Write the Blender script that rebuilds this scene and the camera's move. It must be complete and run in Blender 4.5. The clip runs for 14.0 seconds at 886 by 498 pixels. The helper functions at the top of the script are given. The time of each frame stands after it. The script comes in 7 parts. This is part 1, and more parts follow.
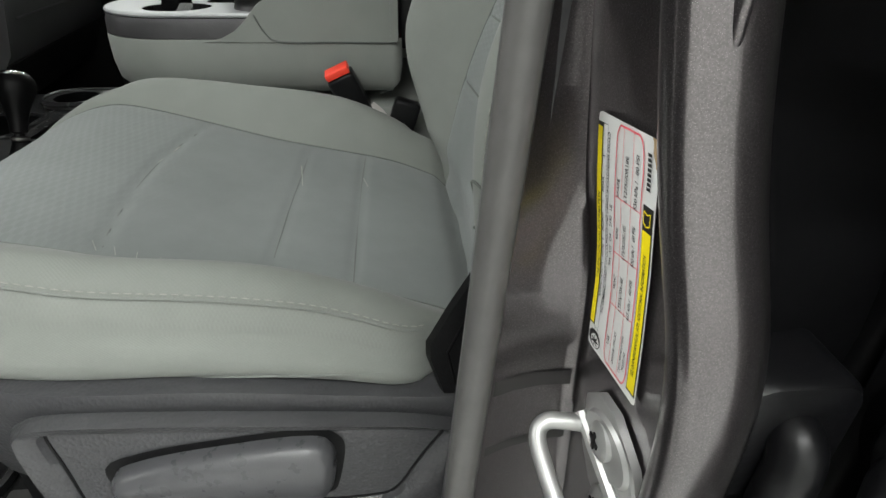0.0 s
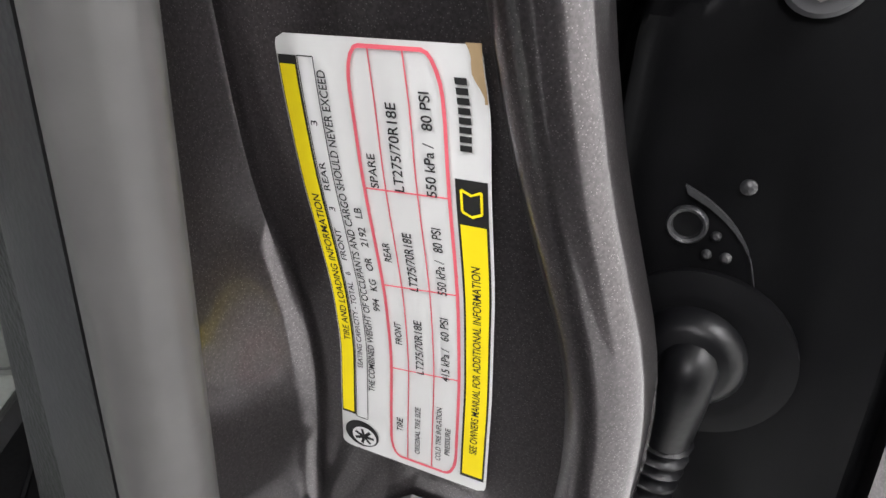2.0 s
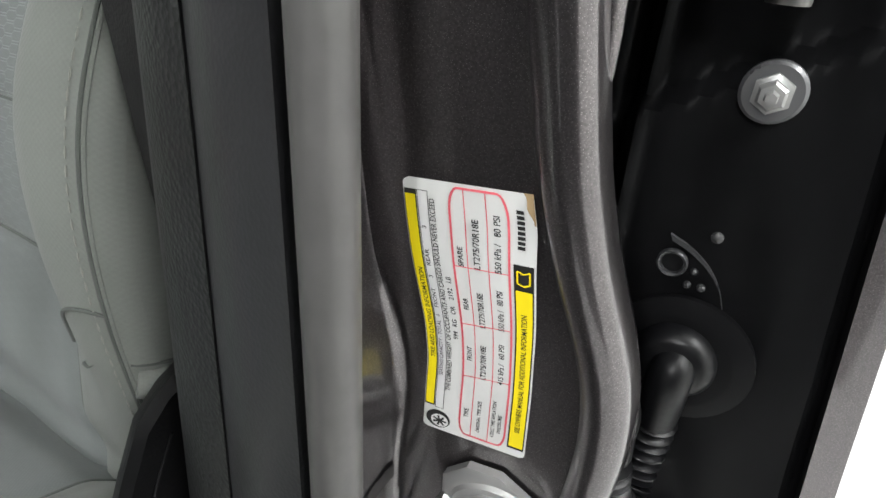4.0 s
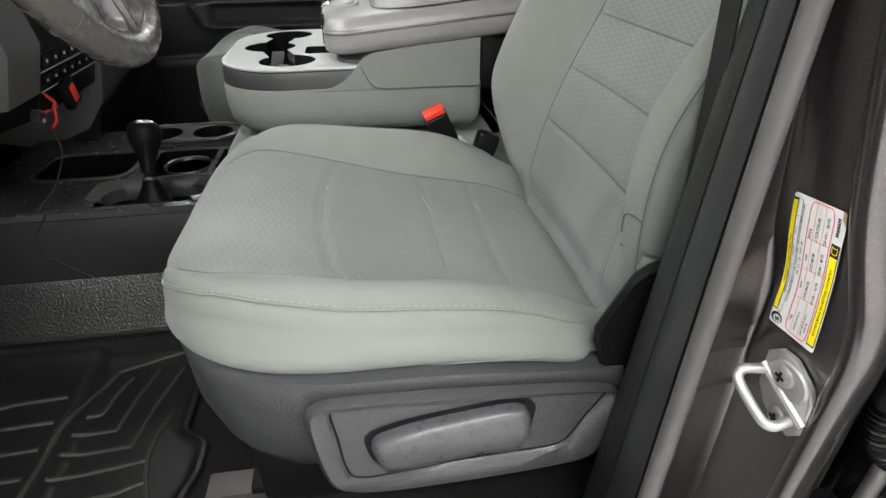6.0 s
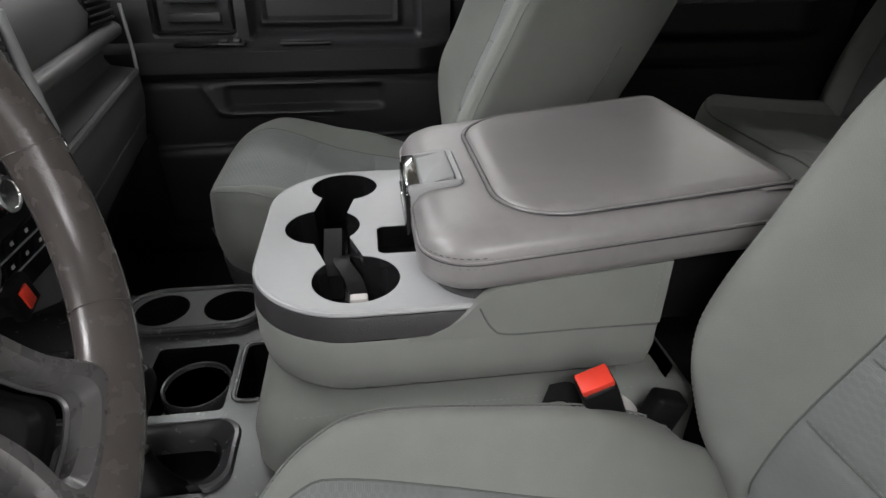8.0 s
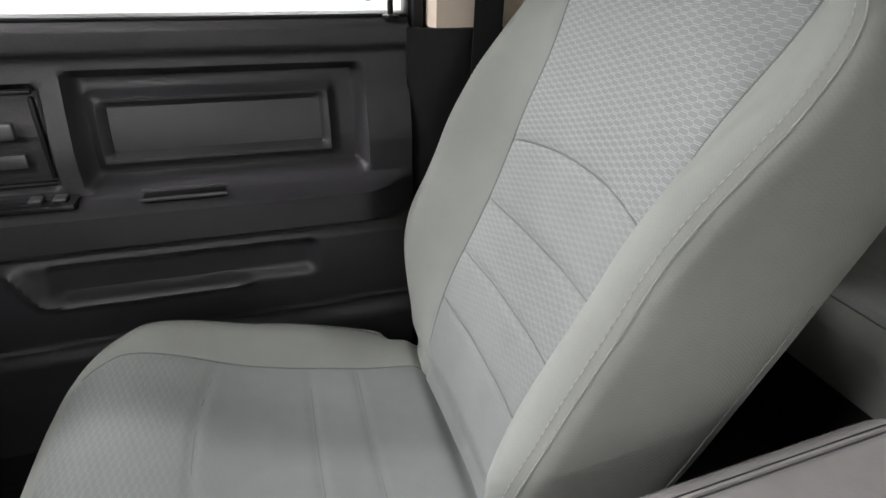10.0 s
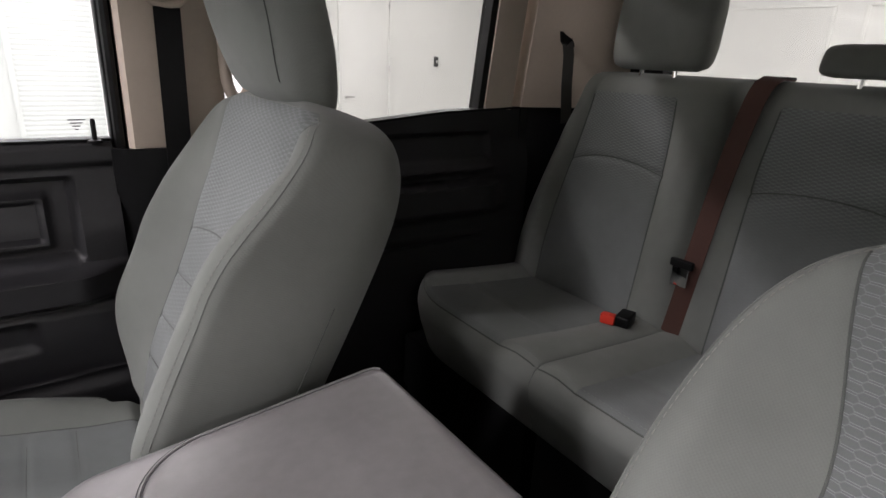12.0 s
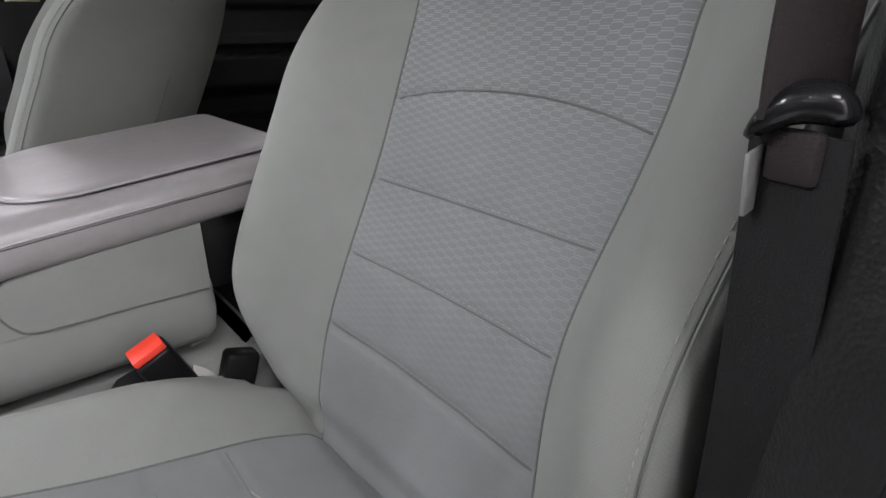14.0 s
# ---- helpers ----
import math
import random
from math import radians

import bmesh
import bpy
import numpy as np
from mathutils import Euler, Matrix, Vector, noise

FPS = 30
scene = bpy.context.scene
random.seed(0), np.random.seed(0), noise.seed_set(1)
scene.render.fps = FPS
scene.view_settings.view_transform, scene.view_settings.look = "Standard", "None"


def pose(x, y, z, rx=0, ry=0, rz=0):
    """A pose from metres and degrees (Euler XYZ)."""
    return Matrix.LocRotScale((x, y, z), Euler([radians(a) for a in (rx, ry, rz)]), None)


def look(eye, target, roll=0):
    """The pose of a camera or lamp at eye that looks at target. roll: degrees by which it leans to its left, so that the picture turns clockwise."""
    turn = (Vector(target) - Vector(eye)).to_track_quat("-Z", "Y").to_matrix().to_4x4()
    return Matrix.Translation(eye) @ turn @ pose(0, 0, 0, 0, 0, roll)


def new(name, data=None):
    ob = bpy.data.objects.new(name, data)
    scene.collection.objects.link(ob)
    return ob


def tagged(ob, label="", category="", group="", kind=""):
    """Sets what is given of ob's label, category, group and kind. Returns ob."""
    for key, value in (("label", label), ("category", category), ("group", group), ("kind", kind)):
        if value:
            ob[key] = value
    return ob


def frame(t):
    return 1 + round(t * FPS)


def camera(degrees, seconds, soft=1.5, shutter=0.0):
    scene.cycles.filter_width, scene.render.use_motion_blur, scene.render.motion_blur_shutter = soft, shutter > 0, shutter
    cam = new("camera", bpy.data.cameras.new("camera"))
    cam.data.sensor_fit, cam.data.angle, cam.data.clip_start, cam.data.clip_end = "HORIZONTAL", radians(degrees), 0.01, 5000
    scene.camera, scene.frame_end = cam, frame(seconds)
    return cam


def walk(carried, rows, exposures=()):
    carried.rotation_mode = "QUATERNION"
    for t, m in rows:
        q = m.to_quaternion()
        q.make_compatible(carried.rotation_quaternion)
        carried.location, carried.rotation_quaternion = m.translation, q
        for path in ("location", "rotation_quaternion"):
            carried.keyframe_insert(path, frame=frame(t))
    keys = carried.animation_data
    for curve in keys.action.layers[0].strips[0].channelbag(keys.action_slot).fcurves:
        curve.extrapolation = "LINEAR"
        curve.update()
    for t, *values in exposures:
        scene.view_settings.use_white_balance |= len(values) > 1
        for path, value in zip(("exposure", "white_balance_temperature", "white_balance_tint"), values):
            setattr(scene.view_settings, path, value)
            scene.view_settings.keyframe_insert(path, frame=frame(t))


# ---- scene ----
# Crew-cab pickup standing in a white garage, seen through the open driver's door.
# x points to the rear of the vehicle, y to the passenger side, z up.
cam = camera(75.7, 14.0, soft=1.5, shutter=0.0)
PATH = [
    (0, (0.020, -1.0165, 1.4376), (0.175, 0.707, 0.436), 0.8),
    (0.5, (-0.048, -0.966, 1.441), (0.727, 0.604, 0.474), 1.2),
    (1, (-0.015, -0.919, 1.41), (1.267, 0.292, 0.467), 2.2),
    (1.5, (0.008, -0.905, 1.397), (1.503, 0.04, 0.461), 2.6),
    (2, (0.016, -0.903, 1.395), (1.589, -0.075, 0.478), 3.1),
    (2.2, (0.013, -0.9, 1.393), (1.612, -0.125, 0.475), 3.4),
    (4.3, (-0.053, -0.915, 1.455), (1.435, -0.032, 0.451), 2.0),
    (4.5, (-0.088, -0.932, 1.466), (1.25, 0.16, 0.456), 1.5),
    (4.7, (-0.117, -0.957, 1.477), (1.023, 0.31, 0.43), 0.5),
    (5, (-0.153, -1.013, 1.491), (0.683, 0.478, 0.453), -0.1),
    (5.5, (-0.171, -1.087, 1.51), (0.268, 0.575, 0.489), -0.1),
    (6, (-0.174, -1.118, 1.531), (0.076, 0.591, 0.522), -0.5),
    (6.5, (-0.167, -1.099, 1.57), (0.025, 0.628, 0.579), -0.8),
    (7, (-0.17, -1.001, 1.618), (0.022, 0.72, 0.618), -0.9),
    (7.5, (-0.216, -0.831, 1.641), (0.015, 0.884, 0.639), -0.4),
    (8, (-0.265, -0.622, 1.652), (-0.029, 1.099, 0.66), 0.3),
    (8.2, (-0.28, -0.512, 1.671), (-0.035, 1.198, 0.664), 1.2),
    (10.3, (-0.258, -0.005, 1.762), (0.39, 1.646, 0.836), 2.0),
    (10.5, (-0.24, -0.007, 1.78), (0.503, 1.648, 0.938), 2.2),
    (11, (-0.203, -0.061, 1.807), (0.715, 1.575, 1.113), 2.3),
    (11.5, (-0.17, -0.201, 1.828), (0.863, 1.384, 1.179), 2.6),
    (12, (-0.163, -0.4, 1.82), (0.944, 1.139, 1.182), 2.7),
    (12.5, (-0.138, -0.588, 1.774), (1.016, 0.922, 1.15), 2.3),
    (13, (-0.121, -0.7, 1.743), (1.109, 0.747, 1.119), 2.1),
    (13.5, (-0.129, -0.751, 1.646), (1.148, 0.654, 1.018), 0.9),
    (14, (-0.135, -0.796, 1.557), (1.033, 0.656, 0.83), -0.9),
]
EXPOSURES = [(0.0, -0.25, 6450, 4), (0.5, 0.0, 6500, 8), (1.0, 0.05, 6500, 10), (2.0, 0.12, 6350, 12), (4.3, 0.1, 6350, 5), (4.5, 0.08, 6350, 4), (5.0, 0.1, 6400, 4), (5.5, 0.1, 6500, 7), (6.0, 0.2, 6500, 8), (6.5, 0.2, 6500, 10), (7.0, 0.0, 6450, 10), (8.0, -0.3, 6450, 12), (10.3, 0.65, 6500, 15), (10.5, 0.42, 6500, 16), (11.0, 0.1, 6500, 16), (11.5, -0.15, 6500, 16), (12.0, -0.08, 6500, 19), (12.5, 0.05, 6450, 16), (13.0, 0.0, 6400, 16), (13.5, 0.0, 6350, 16), (14.0, 0.03, 6300, 17)]
walk(cam, [(t, look(eye, target, roll)) for t, eye, target, roll in PATH], EXPOSURES)

# ---- world and lamps ----
FLOOR_Z = 0.14          # garage floor
CEIL_Z = 4.0            # garage ceiling
world = bpy.data.worlds.new("world")
scene.world = world
world.use_nodes = True
world.node_tree.nodes["Background"].inputs[0].default_value = (0.9, 0.95, 1.0, 1)
world.node_tree.nodes["Background"].inputs[1].default_value = 0.02



def ceiling_lamp(x, y, sx, sy, power):
    d = bpy.data.lights.new("tube_light", "AREA")
    d.shape, d.size, d.size_y, d.energy, d.color = "RECTANGLE", sx, sy, power, (1.0, 0.985, 0.985)
    ob = new("tube_light", d)
    ob.location = (x, y, CEIL_Z - 0.11)
    return ob


# rows of tube lights: over the driver's side, ahead of the bonnet, and along the far walls
LAMPS = [(-0.3, -2.8, 108), (-0.9, -4.4, 45), (2.6, -3.2, 160), (-4.6, -1.2, 195), (-3.4, 0.9, 140), (-3.4, 5.4, 150), (0.4, 6.0, 110), (-1.0, 2.7, 60), (4.0, 5.4, 90), (5.8, 1.2, 95), (5.8, -2.5, 75)]
for lx, ly, power in LAMPS:
    ceiling_lamp(lx, ly, 2.2, 0.28, power)

# ---- materials ----
class Nodes:
    """A material's node tree, built by short calls."""

    def __init__(self, name):
        self.m = bpy.data.materials.new(name)
        self.m.use_nodes = True
        self.t = self.m.node_tree
        self.b = self.t.nodes["Principled BSDF"]
        self.out = self.t.nodes["Material Output"]

    def n(self, kind, **props):
        node = self.t.nodes.new(kind)
        for k, v in props.items():
            if k == "operation":
                node.operation = v
            elif k == "blend":
                node.blend_type = v
            elif k == "feature":
                node.feature = v
        return node

    def put(self, socket, v):
        if isinstance(v, bpy.types.NodeSocket):
            self.t.links.new(v, socket)
        else:
            socket.default_value = v

    def math(self, op, a, b=0.0, c=None):
        node = self.n("ShaderNodeMath", operation=op)
        self.put(node.inputs[0], a)
        self.put(node.inputs[1], b)
        if c is not None:
            self.put(node.inputs[2], c)
        return node.outputs[0]

    def place(self):
        return self.n("ShaderNodeTexCoord").outputs["Object"]

    def uv(self, layer="UVMap"):
        node = self.n("ShaderNodeUVMap")
        node.uv_map = layer
        return node.outputs[0]

    def noise(self, scale, detail=4.0, rough=0.55, at=None):
        node = self.n("ShaderNodeTexNoise")
        self.put(node.inputs["Vector"], at if at is not None else self.place())
        node.inputs["Scale"].default_value = scale
        node.inputs["Detail"].default_value = detail
        node.inputs["Roughness"].default_value = rough
        return node.outputs["Fac"]

    def cells(self, scale, feature="F1", at=None):
        node = self.n("ShaderNodeTexVoronoi", feature=feature)
        self.put(node.inputs["Vector"], at if at is not None else self.place())
        node.inputs["Scale"].default_value = scale
        return node.outputs["Distance"]

    def ramp(self, fac, *stops):
        node = self.n("ShaderNodeValToRGB")
        e = node.color_ramp.elements
        while len(e) < len(stops):
            e.new(0.5)
        for el, (p, c) in zip(e, stops):
            el.position = p
            el.color = (*c, 1) if isinstance(c, tuple) else (c, c, c, 1)
        self.put(node.inputs[0], fac)
        return node.outputs[0]

    def mix(self, fac, a, b, blend="MIX"):
        node = self.n("ShaderNodeMixRGB", blend=blend)
        for s, v in zip(node.inputs, (fac, a, b)):
            self.put(s, (*v, 1) if isinstance(v, tuple) and len(v) == 3 else v)
        return node.outputs[0]

    def bump(self, height, strength, dist, normal=None):
        node = self.n("ShaderNodeBump")
        node.inputs["Strength"].default_value = strength
        node.inputs["Distance"].default_value = dist
        self.put(node.inputs["Height"], height)
        if normal is not None:
            self.put(node.inputs["Normal"], normal)
        return node.outputs[0]

    def done(self, colour=None, rough=None, metal=None, normal=None, spec=None, coat=None):
        for key, v in (("Base Color", colour), ("Roughness", rough), ("Metallic", metal), ("Normal", normal),
                       ("Specular IOR Level", spec), ("Coat Weight", coat)):
            if v is not None:
                self.put(self.b.inputs[key], (*v, 1) if isinstance(v, tuple) and len(v) == 3 else v)
        return self.m


def scaled(c, k):
    return tuple(min(1.0, v * k) for v in c)


def plain(name, c, rough=0.5, metal=0.0, vary=0.08, grain=0.0, grain_scale=400, spec=0.35, coat=None):
    """Paint or plastic: slight mottling at two scales, optional fine grain."""
    k = Nodes(name)
    big, small = k.noise(6, 3), k.noise(90, 3)
    f = k.math("ADD", k.math("MULTIPLY", big, 0.6), k.math("MULTIPLY", small, 0.4))
    col = k.ramp(f, (0.3, scaled(c, 1 - vary)), (0.7, scaled(c, 1 + vary)))
    r = k.math("ADD", k.math("MULTIPLY", small, 0.14), rough - 0.07)
    nrm = None
    if grain:
        nrm = k.bump(k.cells(grain_scale), grain, 0.0006)
    return k.done(col, r, metal, nrm, spec, coat)


def weave(k, u, scale):
    """A fine cloth weave: product of two sines along the cloth's own directions."""
    sep = k.n("ShaderNodeSeparateXYZ")
    k.put(sep.inputs[0], u)
    a = k.math("SINE", k.math("MULTIPLY", sep.outputs[0], scale))
    b = k.math("SINE", k.math("MULTIPLY", sep.outputs[1], scale * 0.8))
    return k.math("MULTIPLY", a, b)


def cloth(name, c, stain=0.10):
    k = Nodes(name)
    u = k.uv()
    big, mid, fine = k.noise(5, 4), k.noise(30, 4), k.noise(900, 2)
    w = weave(k, u, 2600)
    f = k.math("ADD", k.math("MULTIPLY", big, 0.5), k.math("ADD", k.math("MULTIPLY", mid, 0.25), k.math("MULTIPLY", fine, 0.25)))
    col = k.ramp(f, (0.34, scaled(c, 1 - stain)), (0.66, scaled(c, 1 + stain)))
    col = k.mix(k.math("MULTIPLY", k.math("ADD", w, 1.0), 0.05), col, scaled(c, 1.5))
    n1 = k.bump(w, 0.12, 0.0004)
    nrm = k.bump(k.noise(45, 3), 0.10, 0.004, n1)
    k.b.inputs["Sheen Weight"].default_value = 0.12
    k.b.inputs["Sheen Roughness"].default_value = 0.5
    return k.done(col, 0.9, 0.0, nrm, 0.2)


def mesh_cloth(name, c, line, col_w=0.0108, row_h=0.0077):
    """Seat-centre cloth: flat-topped honeycomb cells ringed by fine raised yarn, fading to smooth cloth by the second uv layer."""
    k = Nodes(name)
    u, mask, sep = k.uv(), k.n("ShaderNodeSeparateXYZ"), k.n("ShaderNodeSeparateXYZ")
    k.put(mask.inputs[0], k.uv("fade"))
    k.put(sep.inputs[0], u)
    x, y = k.math("ADD", k.math("MULTIPLY", sep.outputs[0], 0.5 / col_w), 100.0), k.math("ADD", k.math("MULTIPLY", sep.outputs[1], 1 / row_h), 100.0)

    def peak(v, centre, width):
        return k.math("MAXIMUM", 0.0, k.math("SUBTRACT", 1.0, k.math("MULTIPLY", k.math("ABSOLUTE", k.math("SUBTRACT", v, centre)), 1 / width)))
    dist, yarn = [], []
    for off in (0.0, 0.5):
        dx = k.math("ABSOLUTE", k.math("MULTIPLY", k.math("SUBTRACT", k.math("FRACT", k.math("ADD", x, off)), 0.5), 2.0))
        dy = k.math("ABSOLUTE", k.math("SUBTRACT", k.math("FRACT", k.math("ADD", y, off)), 0.5))
        t1, t2 = k.math("MULTIPLY", dy, 2.0), k.math("MULTIPLY", k.math("ADD", dx, k.math("MULTIPLY", dy, 0.667)), 1.5)
        dist.append(k.math("MAXIMUM", t1, t2))
        flat = k.math("MULTIPLY", peak(t1, 0.78, 0.17), k.math("LESS_THAN", t2, 1.0))
        slant = k.math("MULTIPLY", k.math("MULTIPLY", peak(t2, 1.0, 0.17), 0.5), k.math("LESS_THAN", t1, 0.86))
        yarn.append(k.math("MAXIMUM", flat, slant))
    pick = k.math("LESS_THAN", dist[0], dist[1])
    lines = k.math("ADD", k.math("MULTIPLY", yarn[0], pick), k.math("MULTIPLY", yarn[1], k.math("SUBTRACT", 1.0, pick)))
    soft = k.math("MULTIPLY", k.math("MINIMUM", lines, 1.0), mask.outputs[0])
    big, mid, fine = k.noise(6, 4), k.noise(40, 4), k.noise(900, 2)
    f = k.math("ADD", k.math("MULTIPLY", big, 0.5), k.math("ADD", k.math("MULTIPLY", mid, 0.25), k.math("MULTIPLY", fine, 0.25)))
    col = k.ramp(f, (0.34, scaled(c, 0.9)), (0.66, scaled(c, 1.1)))
    col = k.mix(k.math("MULTIPLY", mask.outputs[0], 0.25), col, scaled(c, 0.78))
    col = k.mix(k.math("MULTIPLY", soft, 0.75), col, line)
    n1 = k.bump(weave(k, u, 3000), 0.10, 0.0004)
    nrm = k.bump(soft, 0.5, 0.0010, n1)
    k.b.inputs["Sheen Weight"].default_value = 0.12
    return k.done(col, 0.88, 0.0, nrm, 0.2)


def leather(name, c, rough=0.45, scale=520, strength=0.35):
    k = Nodes(name)
    big, small = k.noise(7, 4), k.noise(60, 3)
    col = k.ramp(k.math("ADD", k.math("MULTIPLY", big, 0.6), k.math("MULTIPLY", small, 0.4)), (0.3, scaled(c, 0.86)), (0.7, scaled(c, 1.12)))
    nrm = k.bump(k.cells(scale), strength, 0.0009)
    return k.done(col, k.math("ADD", k.math("MULTIPLY", small, 0.2), rough - 0.1), 0.0, nrm)


def body_paint(name, c):
    """Metallic lacquer: a broad flake sheen with single bright flakes under a clear coat."""
    k = Nodes(name)
    fl = k.ramp(k.cells(1900), (0.10, 1.0), (0.26, 0.0))
    base = k.ramp(k.noise(4, 3), (0.35, scaled(c, 0.9)), (0.65, scaled(c, 1.1)))
    fine = k.ramp(k.noise(1500, 2), (0.38, scaled(c, 0.72)), (0.62, scaled(c, 1.35)))
    col = k.mix(k.math("MULTIPLY", fl, 0.75), k.mix(0.5, base, fine), scaled(c, 3.2))
    r = k.math("ADD", k.math("MULTIPLY", k.noise(3, 3), 0.06), 0.25)
    k.b.inputs["Coat Roughness"].default_value = 0.04
    return k.done(col, r, 0.9, k.bump(k.cells(1900), 0.05, 0.0003), None, 0.9)


def carpet(name, c):
    k = Nodes(name)
    f = k.noise(700, 3, 0.7)
    col = k.ramp(f, (0.35, scaled(c, 0.35)), (0.7, scaled(c, 2.4)))
    return k.done(col, 0.95, 0.0, k.bump(f, 0.9, 0.004), 0.15)


def glass(name, tint, gloss):
    k = Nodes(name)
    clear, shine = k.n("ShaderNodeBsdfTransparent"), k.n("ShaderNodeBsdfGlossy")
    clear.inputs[0].default_value = (*tint, 1)
    shine.inputs["Roughness"].default_value = 0.02
    rim = k.n("ShaderNodeLayerWeight")
    rim.inputs[0].default_value = 0.5
    share = k.math("ADD", k.math("MULTIPLY", k.math("POWER", rim.outputs["Facing"], 5.0), 0.8), gloss)
    mix = k.n("ShaderNodeMixShader")
    k.put(mix.inputs[0], share)
    k.put(mix.inputs[1], clear.outputs[0])
    k.put(mix.inputs[2], shine.outputs[0])
    k.put(k.out.inputs[0], mix.outputs[0])
    return k.m


def emitter(name, c, strength):
    k = Nodes(name)
    e = k.n("ShaderNodeEmission")
    e.inputs[0].default_value, e.inputs[1].default_value = (*c, 1), strength
    k.put(k.out.inputs[0], e.outputs[0])
    return k.m


